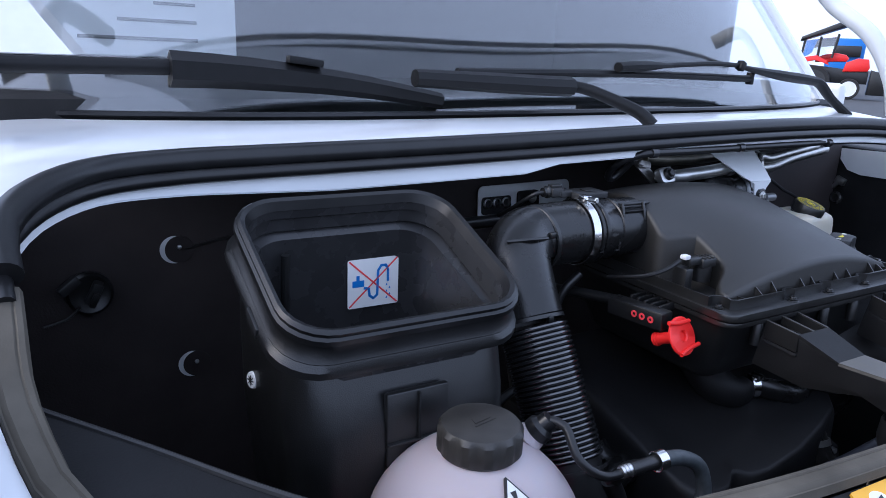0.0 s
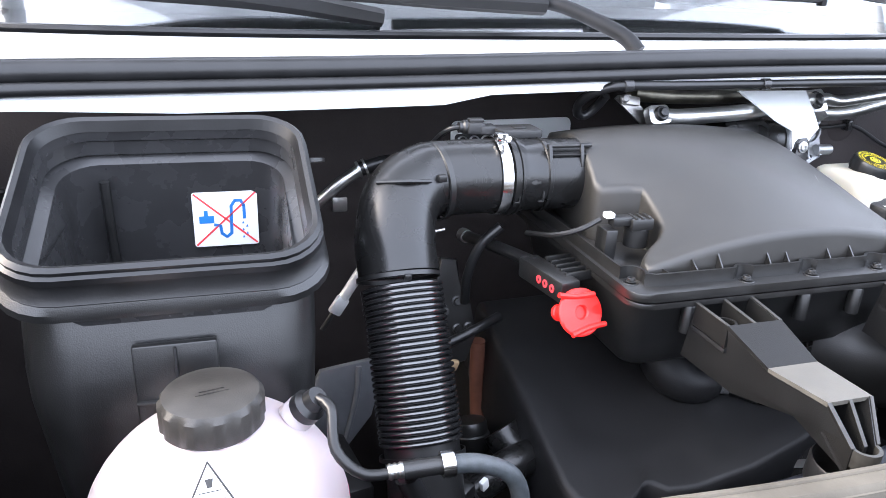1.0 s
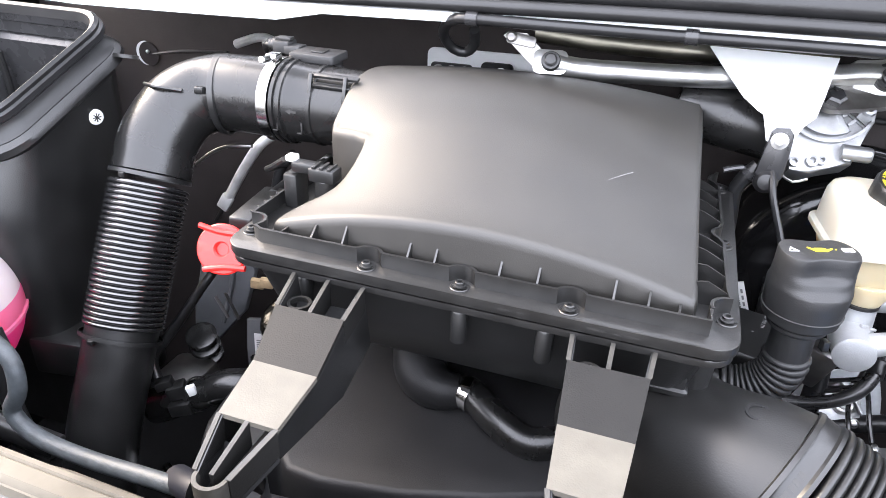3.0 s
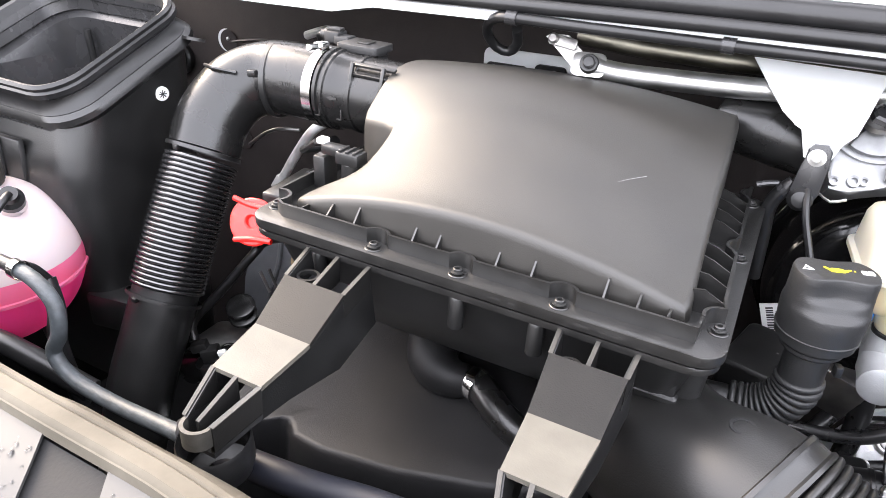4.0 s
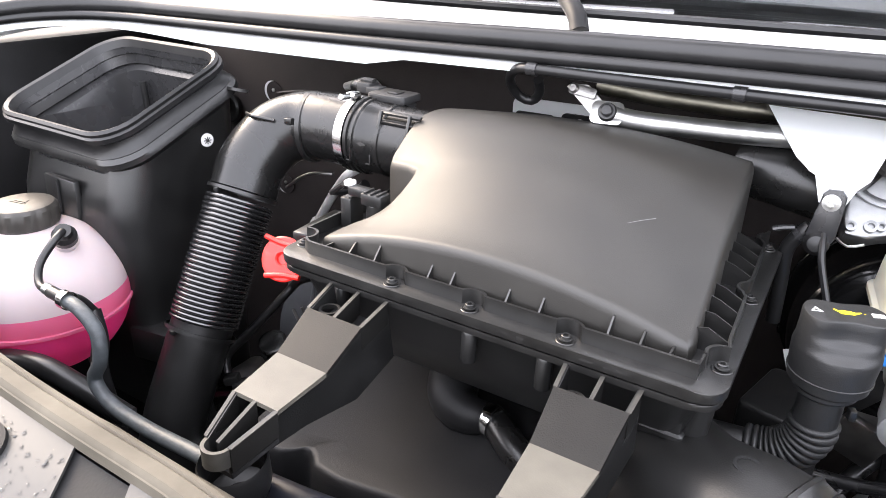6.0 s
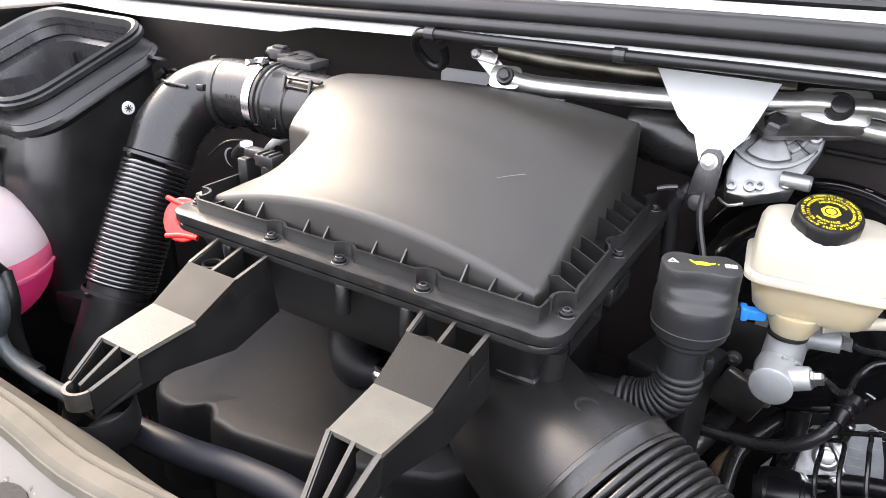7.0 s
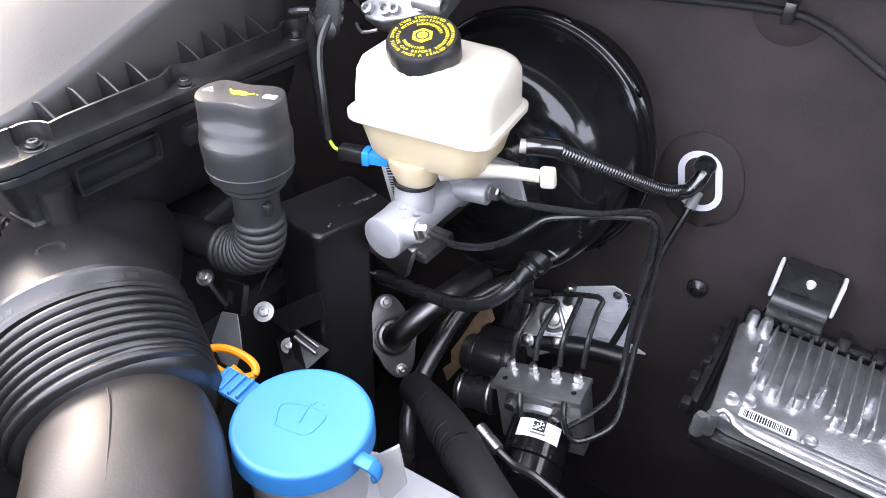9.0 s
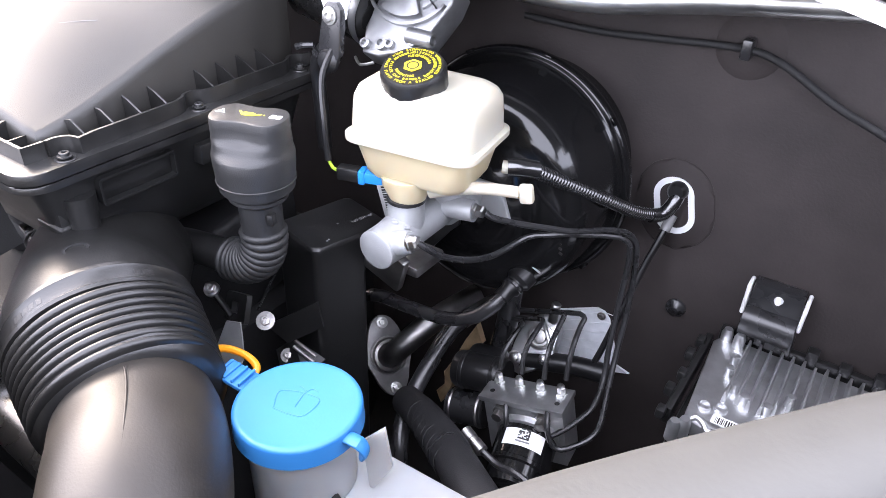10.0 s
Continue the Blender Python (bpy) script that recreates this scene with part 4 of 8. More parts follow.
def build_dipstick_red():
    t = thing("red_pull_handle", (-0.178, 0.03, 1.136), "bright red round plastic pull on a black cable guide", "handle")
    n = Vector((0.14, -0.86, 0.42)).normalized()
    at = Vector((-0.184, 0.030, 1.133))
    a, b, d = axis_frame(n)
    bm = lathe(B(), [(0.0062, -0.004), (0.0062, 0.0005), (0.0075, 0.0018), (0.0225, 0.0012), (0.0240, 0.0), (0.0240, -0.002), (0.0225, -0.003)], at, n, 40, caps=False, lobes=lambda j, k, h: 0.06 * abs(math.sin(2 * math.pi * j / k)) if abs(h) < 0.004 else 0)
    lathe(bm, [(0.0225, -0.003), (0.0062, -0.004)], at, n, 40, caps=False)
    grip = part("disc", bm, RED, t)
    bm = lathe(B(), [(0.0061, -0.0038), (0.004, -0.0045)], at, n, 20)
    part("hole", bm, RED_DARK, grip)
    for s in (-1, 1):
        c = at + d * 0.0022 + s * a * 0.0165 + b * 0.004 * s
        bm = sweep(B(), [c - b * 0.0215 - s * a * 0.001, c, c + b * 0.0195 + s * a * 0.004], 0.0028, n=10, squash=1.0)
        part("ridge", bm, RED, grip)
    bm = lathe(B(), [(0.0075, -0.002), (0.0075, -0.035), (0.009, -0.036), (0.009, -0.040)], at, n, 16)
    part("shank", bm, RED, t)
    bm = B()
    box(bm, (-0.188, 0.100, 1.140), (0.024, 0.085, 0.024), 0.003, (-2, 0, 8))
    for k in range(5):
        box(bm, (-0.164, 0.078 + 0.012 * k, 1.150), (0.034, 0.004, 0.010), 0.0005, (-2, 0, 8))
    guide = part("guide", bm, BLACK, t)
    for k, y in enumerate((0.075, 0.088, 0.100)):
        bm = lathe(B(), [(0.0045, 0), (0.0045, 0.0008), (0.002, 0.0008), (0.002, 0)], (-0.1965 - 0.14 * (y - 0.075), y - 0.003, 1.141), (-1, -0.13, 0), 14, caps=False)
        part("red_mark", bm, RED_INK, guide)
    bm = sweep(B(), [(-0.19, 0.13, 1.145), (-0.205, 0.21, 1.135), (-0.215, 0.29, 1.12)], 0.0075, n=12)
    part("sleeve", bm, BLACK, t)
    bm = lathe(B(), [(0.009, 0), (0.009, 0.014)], (-0.215, 0.289, 1.12), (-0.1, 0.9, -0.1), 12)
    part("ferrule", bm, ZINC, t, "pale metal ferrule")


build_intake()
build_pressure_sensor()
build_dipstick_red()


# ---------------------------------------------------------------- intake bucket
def build_bucket():
    t = thing("air_intake_box", (-0.55, 0.11, 0.80), "tall black open-topped plastic air intake box with a rubber rim", "air intake")
    tilt = math.atan2(0.065, 0.17)
    m = pose(-0.559, 0.112, 1.2575, math.degrees(tilt), 0, 0)
    def loop(hw, hd, r, z, drop=0.0, shift=0.0):
        return [m @ Vector((x, y + shift, z)) for x, y in rrect(-hw, hw, -hd, hd, r)]
    hw, hd = 0.124, 0.106
    bm = B()
    loft(bm, [loop(hw - 0.010, hd - 0.010, 0.040, -0.008), loop(hw - 0.006, hd - 0.006, 0.042, 0.002), loop(hw - 0.002, hd - 0.002, 0.044, 0.004), loop(hw + 0.001, hd + 0.001, 0.045, 0.001), loop(hw + 0.0005, hd + 0.0005, 0.045, -0.003),
              loop(hw + 0.003, hd + 0.003, 0.046, -0.005), loop(hw + 0.003, hd + 0.003, 0.046, -0.011), loop(hw - 0.002, hd - 0.002, 0.045, -0.015), loop(hw - 0.001, hd - 0.001, 0.045, -0.024),
              loop(hw + 0.004, hd + 0.004, 0.046, -0.031), loop(hw + 0.003, hd + 0.003, 0.046, -0.035)], caps=False)
    part("rim_seal", bm, RUBBER, t, "folded soft rubber rim")
    bm = B()
    loft(bm, [loop(hw + 0.001, hd + 0.001, 0.045, -0.029), loop(hw + 0.008, hd + 0.008, 0.047, -0.037), loop(hw + 0.009, hd + 0.009, 0.048, -0.044), loop(hw + 0.003, hd + 0.003, 0.046, -0.047),
              loop(hw - 0.004, hd - 0.004, 0.044, -0.056),
              [(x * 0.965 - 0.560, y + 0.115, 1.140 + 0.30 * max(y, -0.06)) for x, y in rrect(-hw, hw, -0.094, 0.11, 0.042)],
              [(x * 0.95 - 0.560, y + 0.116, 1.095) for x, y in rrect(-hw, hw, -0.099, 0.11, 0.040)],
              [(x * 0.90 - 0.556, y + 0.122, 0.98) for x, y in rrect(-hw, hw, -0.097, 0.10, 0.038)],
              [(x * 0.80 - 0.550, y + 0.132, 0.80) for x, y in rrect(-hw, hw, -0.086, 0.09, 0.035)]], caps=False)
    shell = part("shell", bm, BLACK, t)
    bm = B()
    loft(bm, [loop(hw - 0.009, hd - 0.009, 0.040, -0.006), loop(hw - 0.012, hd - 0.010, 0.040, -0.018), loop(hw - 0.008, hd - 0.007, 0.040, -0.021), loop(hw - 0.011, hd - 0.010, 0.040, -0.034), loop(hw - 0.008, hd - 0.007, 0.040, -0.037), loop(hw - 0.020, hd - 0.016, 0.036, -0.042),
              [(x * 0.80 - 0.557, y + 0.118, 1.205) for x, y in rrect(-hw, hw, -0.083, 0.103, 0.035)],
              [(x * 0.77 - 0.557, y + 0.118, 1.13) for x, y in rrect(-hw, hw, -0.083, 0.103, 0.035)],
              [(x * 0.70 - 0.553, y + 0.125, 0.99) for x, y in rrect(-hw, hw, -0.073, 0.09, 0.03)]], caps=False)
    bm.verts.ensure_lookup_table()
    bm.faces.new([v for v in bm.verts][-len(rrect(0, 1, 0, 1, .1)):])
    part("lining", bm, LINING, t)
    # ribs inside the back wall
    for x in (-0.625, -0.455):
        bm = B()
        sweep(bm, [(x, 0.205, 1.235), (x, 0.208, 1.18), (x + 0.004, 0.205, 1.05)], 0.005, n=10)
        part("inner_rib", bm, BLACK, shell)
    # latch strap on the front
    bm = B()
    box(bm, (-0.559, 0.0170, 1.085), (0.066, 0.008, 0.13), 0.002, (-3, 0, 0))
    box(bm, (-0.559, 0.0120, 1.100), (0.066, 0.005, 0.0025), 0.001)
    box(bm, (-0.559, 0.0135, 1.040), (0.066, 0.005, 0.0025), 0.001)
    strap = part("latch_strap", bm, BLACK, t)
    bm = box(B(), (-0.559, 0.0128, 1.118), (0.0025, 0.004, 0.06), 0.001, (-3, 0, 0))
    part("slot", bm, SHADE, strap)
    for p, n in (((-0.4395, 0.158, 1.189), (1, -0.30, 0.0)), ((-0.6785, 0.147, 1.125), (-1, -0.30, 0.1))):
        bm = lathe(B(), [(0.0090, 0), (0.0090, 0.0022), (0.0080, 0.0034), (0.0030, 0.0040)], p, n, 24)
        w = part("push_nut", bm, WHITE_INK, t, "pale star push-on nut")
        a, b, d = axis_frame(n)
        for k in range(4):
            q = a * math.cos(k * math.pi / 4) + b * math.sin(k * math.pi / 4)
            bm = sweep(B(), [Vector(p) + d * 0.0036 - q * 0.0052, Vector(p) + d * 0.0036 + q * 0.0052], 0.0009, n=6)
            part("star_slot", bm, BLACK_INK, w)
    bm = box(B(), (-0.6905, 0.098, 1.2075), (0.006, 0.034, 0.012), 0.002, (21, 0, 0))
    part("collar_slot", bm, BLACK_INK, shell)
    # fixing ears
    for p in ((-0.424, 0.206, 1.250),):
        bm = lathe(B(), [(0.014, -0.002), (0.014, 0.002)], p, (0, 0.3, 1), 18)
        part("ear", bm, GREY, t)


def build_sticker():
    m = surface((-0.514, 0.2185, 1.186), (1, 0, 0), (0, 0.02, 1))
    t = thing("warning_sticker", (-0.514, 0.2165, 1.186), "white square sticker crossing out a blue tap and hose", "sticker")
    bm = prism(B(), rrect(-0.033, 0.033, -0.030, 0.030, 0.003), 0, 0.0006, m)
    part("sheet", bm, PAPER, t)
    def line(pts, w, mm, name):
        bm = B()
        for a, b in zip(pts, pts[1:]):
            a, b = Vector((*a, 0)), Vector((*b, 0))
            d = (b - a).normalized()
            s = Vector((-d.y, d.x, 0)) * w
            a, b = a - d * w * 0.4, b + d * w * 0.4
            vs = [bm.verts.new(m @ (p + Vector((0, 0, 0.0009)))) for p in (a - s, b - s, b + s, a + s)]
            bm.faces.new(vs)
        part(name, bm, mm, t)
    hose = [(-0.012, -0.006), (-0.006, -0.007), (-0.005, -0.016), (0.000, -0.020), (0.005, -0.016), (0.006, 0.014), (0.010, 0.020), (0.016, 0.020), (0.019, 0.014), (0.019, 0.0)]
    line(hose, 0.0016, BLUE_INK, "hose_drawing")
    bm = B()
    prism(bm, [(-0.027, -0.004), (-0.012, -0.004), (-0.012, 0.004), (-0.018, 0.004), (-0.018, 0.010), (-0.022, 0.010), (-0.022, 0.004), (-0.027, 0.004)], 0.0007, 0.001, m)
    part("tap_drawing", bm, BLUE_INK, t)
    for k in range(5):
        bm = prism(B(), [(x + 0.016 + 0.004 * (k % 2), y - 0.006 - 0.004 * k) for x, y in ((0, 0), (0.0025, 0), (0.0015, 0.003))], 0.0007, 0.001, m)
        part("drop_drawing", bm, BLUE_INK, t)
    line([(-0.031, -0.028), (0.031, 0.028)], 0.0010, RED_INK, "cross_bar")
    line([(-0.031, 0.028), (0.031, -0.028)], 0.0010, RED_INK, "cross_bar")


build_bucket()
build_sticker()


# ---------------------------------------------------------------- expansion tank
TANK_AT = Vector((-0.531, -0.048, 1.021))


def build_tank():
    t = thing("expansion_tank", TANK_AT - Vector((0, 0, 0.12)), "round milky plastic coolant tank half full of pink coolant", "coolant tank")
    def prof(h):
        return 0.103 * math.sqrt(max(1 - (h / 0.100) ** 2, 0))
    level = 0.008
    up = [(prof(h), h) for h in [level + (0.090 - level) * k / 14 for k in range(15)]]
    bm = lathe(B(), up + [(0.036, 0.094), (0.034, 0.100)], TANK_AT, n=44, caps=False)
    part("upper_shell", bm, TANK, t)
    bm = lathe(B(), [(prof(h) + 0.0004, h) for h in (-0.010, -0.004, 0.002, 0.008, 0.013)], TANK_AT, n=44, caps=False)
    part("tinted_band", bm, PINK_SHELL, t, "pale pink band where the coolant shines through")
    bm = lathe(B(), [(0.03, -0.099)] + [(prof(h), h) for h in [-0.095 + (level + 0.095) * k / 10 for k in range(11)]], TANK_AT, n=44, caps=False)
    part("coolant", bm, COOLANT, t, "glowing pink coolant seen through the shell")
    bm = lathe(B(), [(prof(-0.012) - 0.002, -0.016), (prof(-0.012) + 0.003, -0.014), (prof(-0.012) + 0.003, -0.010), (prof(-0.012) - 0.002, -0.008)], TANK_AT, n=44, caps=False)
    part("seam", bm, PINK_SHELL, t)
    bm = lathe(B(), [(0.036, 0.0), (0.0375, 0.003), (0.0375, 0.022), (0.035, 0.0265), (0.028, 0.0285), (0.0, 0.0285)][:-1], TANK_AT + Vector((0, 0, 0.094)), n=72, lobes=lambda j, n, h: (0.03 if j % 6 in (0, 1, 2, 3) else -0.015) if 0.002 < h < 0.025 else 0)
    cap = part("cap", bm, CAP_DUSTY, t, "dusty black ribbed screw cap")
    m = surface(TANK_AT + Vector((0, 0, 0.1226)), (1, 0.2, 0), (-0.2, 1, 0))
    bm = B()
    prism(bm, [(-0.012, -0.006), (0.012, -0.006), (0.012, -0.004), (-0.012, -0.004)], 0, 0.0006, m)
    prism(bm, [(-0.009, -0.002), (0.009, -0.002), (0.006, 0.006), (-0.006, 0.006)], 0, 0.0006, m)
    part("embossed_symbol", bm, CAP_DUSTY, cap)
    bm = lathe(B(), [(0.014, -0.004), (0.014, 0.010), (0.011, 0.012)], (-0.470, -0.040, 1.103), (0.75, 0.1, 0.66), 20)
    part("spigot", bm, TANK, t)
    bm = B()
    lathe(bm, [(0.012, 0), (0.014, 0.002), (0.014, 0.010), (0.010, 0.014), (0.009, 0.022)], (-0.464, -0.041, 1.109), (0.55, -0.35, 0.75), 18)
    part("vent_plug", bm, RUBBER, t, "black plastic hose plug")
    # warning triangle label
    n = Vector((-0.03, -0.62, 0.78)).normalized()
    m = surface(TANK_AT + n * 0.1030, (1, 0.02, 0.06), (0.05, 0.78, 0.62))
    bm = prism(B(), [(-0.020, -0.016), (0.020, -0.016), (0.0, 0.022)], -0.004, 0.0006, m)
    tri = part("warning_label", bm, BLACK_INK, t, "small triangular warning label")
    bm = prism(B(), [(-0.0178, -0.0148), (0.0178, -0.0148), (0.0, 0.0192)], 0.0007, 0.0009, m)
    part("label_field", bm, PAPER, tri)
    bm = prism(B(), [(-0.0075, 0.0005), (0.0075, 0.0005), (0.0075, -0.0002), (-0.0075, -0.0002)], 0.0010, 0.0012, m)
    part("label_line", bm, BLACK_INK, tri)
    bm = lathe(B(), [(0.0042, 0), (0.0042, 0.0002), (0.0030, 0.0002)], m @ Vector((-0.0080, -0.0085, 0.0010)), n, 18)
    part("red_mark", bm, RED_INK, tri)
    bm = prism(B(), [(0.0005, -0.0125), (0.0125, -0.0125), (0.0100, -0.0050), (0.0005, -0.0050)], 0.0010, 0.0012, m)
    part("book_mark", bm, GREY_INK, tri)
    bm = prism(B(), [(-0.0016, 0.003), (0.0016, 0.003), (0.0028, 0.009), (-0.0028, 0.009)], 0.0010, 0.0012, m)
    part("cap_mark", bm, BLACK_INK, tri)


def build_tank_hoses():
    t = thing("vent_hose", (-0.366, -0.106, 1.03), "grey woven coolant hose with crimped joints", "hose")
    bm = sweep(B(), [(-0.452, -0.049, 1.124), (-0.444, -0.062, 1.122), (-0.444, -0.085, 1.100), (-0.425, -0.100, 1.086), (-0.395, -0.104, 1.087)], 0.0045, n=12)
    part("thin_hose", bm, RUBBER, t)
    bm = lathe(B(), [(0.0055, 0), (0.0065, 0.002), (0.0055, 0.004), (0.0065, 0.006), (0.0055, 0.008), (0.0065, 0.010), (0.0055, 0.014)], (-0.408, -0.103, 1.087), (1, -0.05, 0.05), 16)
    part("ribbed_joint", bm, ZINC, t, "silver ribbed joint")
    bm = B()
    sweep(bm, [(-0.396, -0.104, 1.087), (-0.36, -0.107, 1.089)], 0.007, n=14)
    sweep(bm, [(-0.378, -0.105, 1.087), (-0.380, -0.085, 1.072), (-0.385, -0.07, 1.05)], 0.007, n=12)
    part("tee", bm, BLACK, t)
    bm = lathe(B(), [(0.0095, -0.005), (0.0102, -0.005), (0.0102, 0.005), (0.0095, 0.005)], (-0.362, -0.107, 1.089), (1, -0.05, 0.05), 20, caps=False)
    part("clamp_band", bm, CHROME, t, "bright steel band")
    bm = sweep(B(), [(-0.365, -0.107, 1.089), (-0.335, -0.109, 1.086), (-0.308, -0.112, 1.070), (-0.302, -0.118, 1.042), (-0.312, -0.122, 1.018), (-0.285, -0.125, 1.000), (-0.225, -0.128, 0.998), (-0.145, -0.130, 1.004), (-0.08, -0.135, 1.01)], 0.0076, n=16)
    part("woven_hose", bm, HOSE_GREY, t)
    bm = sweep(B(), [(-0.385, -0.07, 1.052), (-0.372, -0.075, 1.02), (-0.375, -0.08, 0.98), (-0.36, -0.08, 0.90)], 0.0095, n=14)
    part("branch_hose", bm, RUBBER, t)
    t = thing("front_hose", (0.0, -0.14, 1.0), "smooth black coolant hose running behind the cross member", "hose")
    bm = sweep(B(), [(-0.62, -0.10, 0.99), (-0.50, -0.13, 0.985), (-0.40, -0.125, 1.0), (-0.30, -0.10, 0.96)], 0.012, n=14)
    part("near_end", bm, RUBBER, t)
    bm = sweep(B(), [(-0.14, -0.12, 1.0), (-0.10, -0.140, 1.022), (-0.04, -0.148, 1.036), (0.02, -0.148, 1.044), (0.08, -0.145, 1.053), (0.14, -0.145, 1.056), (0.21, -0.155, 1.045)], 0.0122, n=16)
    part("far_end", bm, NAVY, t)


build_tank()
build_tank_hoses()


# ---------------------------------------------------------------- engine cover and pipes in front
def build_engine_cover():
    t = thing("engine_cover", (0.0, 0.05, 0.85), "smooth matt black plastic engine cover", "engine cover")
    bm = B()
    loops = []
    out = [(-0.190, 0.30), (-0.196, 0.15), (-0.200, 0.03), (-0.200, -0.010), (-0.194, -0.028), (-0.180, -0.038), (-0.160, -0.041), (-0.142, -0.040), (-0.130, -0.034), (-0.120, -0.026), (-0.111, -0.024), (-0.103, -0.028), (-0.094, -0.037), (-0.06, -0.040), (0.02, -0.030), (0.10, -0.010), (0.16, 0.010), (0.20, 0.05), (0.20, 0.30)]
    def h(x, y):
        return 0.956 + 0.21 * max(y, -0.04) + 0.02 * (x + 0.2)
    for k, dz in ((1.03, -0.12), (1.012, -0.030), (1.006, -0.012), (0.995, -0.004), (0.98, -0.0005), (0.955, 0.0008), (0.8, 0.001)):
        loops.append([(x * k, 0.12 + (y - 0.12) * k, h(x, y) + dz) for x, y in out])
    loft(bm, loops)
    part("shell", bm, COVER, t, angle=60)
    bm = sweep(B(), [(0.040, 0.086, 0.990), (0.024, 0.080, 0.990), (0.002, 0.086, 0.992), (-0.012, 0.104, 1.004), (-0.016, 0.135, 1.030)], [0.0165, 0.023, 0.028, 0.029, 0.029], n=24)
    part("elbow", bm, COVER, t)
    t = thing("breather_hose", (0.09, 0.07, 0.95), "black rubber breather hose with a steel clamp", "hose")
    bm = sweep(B(), [(0.030, 0.086, 0.990), (0.055, 0.080, 0.992), (0.085, 0.062, 0.985), (0.12, 0.052, 0.978), (0.16, 0.065, 0.985), (0.19, 0.09, 0.98)], 0.0160, n=18)
    part("hose", bm, DUCT, t)
    bm = lathe(B(), [(0.0162, -0.006), (0.0178, -0.006), (0.0178, 0.006), (0.0162, 0.006)], (0.052, 0.081, 0.992), (0.9, -0.4, 0), 24, caps=False)
    box(bm, (0.050, 0.073, 1.011), (0.010, 0.016, 0.008), 0.001)
    part("clamp", bm, CHROME, t, "bright steel clamp")


def build_big_duct():
    t = thing("intake_duct", (0.36, -0.06, 0.9), "large black corrugated intake duct with a smooth nose", "duct")
    path = [(0.190, 0.088, 1.026), (0.215, 0.060, 1.029), (0.250, 0.030, 1.034), (0.280, 0.011, 1.0405), (0.300, 0.0005, 1.0460), (0.322, -0.009, 1.0465)]
    bm = sweep(B(), path, [0.066, 0.0690, 0.0680, 0.0672, 0.0682, 0.0690], n=56)
    part("inlet", bm, INLET, t)
    bm = bellows(B(), [(0.3235, -0.009, 1.0465), (0.348, -0.018, 1.038), (0.374, -0.028, 1.030)], [0.0665, 0.0650, 0.0620], 0.0072, 0.0046, n=56)
    part("bellows", bm, BELLOWS, t)
    bm = lathe(B(), [(0.0640, -0.005), (0.0665, -0.002), (0.0662, 0.002), (0.0635, 0.005), (0.0610, 0.009), (0.058, 0.012), (0.050, 0.014)], (0.374, -0.028, 1.0305), (0.90, -0.40, -0.10), 48, caps=False)
    part("cuff", bm, BELLOWS, t)
    bm = sweep(B(), [(0.366, -0.026, 1.030), (0.390, -0.037, 1.029), (0.412, -0.050, 1.030), (0.432, -0.065, 1.032), (0.453, -0.083, 1.030), (0.473, -0.107, 1.020), (0.485, -0.135, 0.99), (0.490, -0.155, 0.93), (0.490, -0.16, 0.85)], [0.052, 0.0565, 0.0570, 0.0565, 0.0555, 0.0548, 0.054, 0.053, 0.053], n=44)
    nose = part("nose", bm, NOSE, t, "smooth black blow-moulded nose")
    seam = []
    for p, r in (((0.398, -0.0415, 1.0297), 0.0569), ((0.412, -0.050, 1.030), 0.0571), ((0.432, -0.065, 1.032), 0.0567), ((0.453, -0.083, 1.030), 0.0557), ((0.473, -0.107, 1.020), 0.0549)):
        seam.append((Vector(p), r))
    line = []
    for k, (p, r) in enumerate(seam):
        d = (seam[min(k + 1, 4)][0] - seam[max(k - 1, 0)][0]).normalized()
        lift = Vector((0.10, -0.02, 1.0))
        line.append(p + (lift - d * lift.dot(d)).normalized() * (r + 0.0001))
    part("mould_seam", sweep(B(), line, 0.0007, n=6), NOSE, nose)
    # flat band with moulded marks before the bellows
    axis = Vector((0.87, -0.36, -0.30))
    bm = lathe(B(), [(0.0680, -0.0125), (0.0698, -0.0115), (0.0706, -0.008), (0.0695, -0.006), (0.0695, 0.004), (0.0714, 0.006), (0.0710, 0.009), (0.0665, 0.010)], (0.3150, -0.0053, 1.0480), axis, 56, caps=False)
    band = part("band", bm, BELLOWS, t)
    a, b, d = axis_frame(axis)
    for q in (-34, -30, -25, 30, 35, 39, 44, 47):
        o = Vector((0.3150, -0.0053, 1.0480)) - d * 0.001 + 0.0695 * (a * math.cos(radians(q)) + b * math.sin(radians(q)))
        n = a * math.cos(radians(q)) + b * math.sin(radians(q))
        part("moulded_mark", prism(B(), [(-0.002, -0.0025), (0.002, -0.0025), (0.002, 0.0025), (-0.002, 0.0025)], 0, 0.0005, surface(o, n.cross(d), d)), GREY, band)
    bm = lathe(B(), [(0.010, 0.0), (0.011, 0.02), (0.013, 0.045)], (0.246, 0.036, 1.085), (0, 0, 1), 20)
    part("tab", bm, BLACK, t)
    bm = lathe(B(), [(0.0095, -0.002), (0.0095, 0.0012), (0.0072, 0.0014), (0.0068, -0.0005)], (0.2905, 0.002, 1.1122), (-0.05, -0.03, 1), 18)
    part("locating_pip", bm, SHADE, t)
    bm = lathe(B(), [(0.046, -0.05), (0.047, -0.012), (0.049, -0.010), (0.049, -0.004), (0.046, -0.002), (0.044, 0.008), (0.036, 0.019), (0.022, 0.026), (0.008, 0.028)], (0.208, 0.066, 0.965), (-0.62, -0.30, 0.34), 36)
    part("blind_end", bm, GLOSS, t, "glossy rounded blind end")
    t = thing("coolant_elbow", (0.12, 0.0, 0.90), "black rubber coolant elbow with a bright clamp ring", "hose")
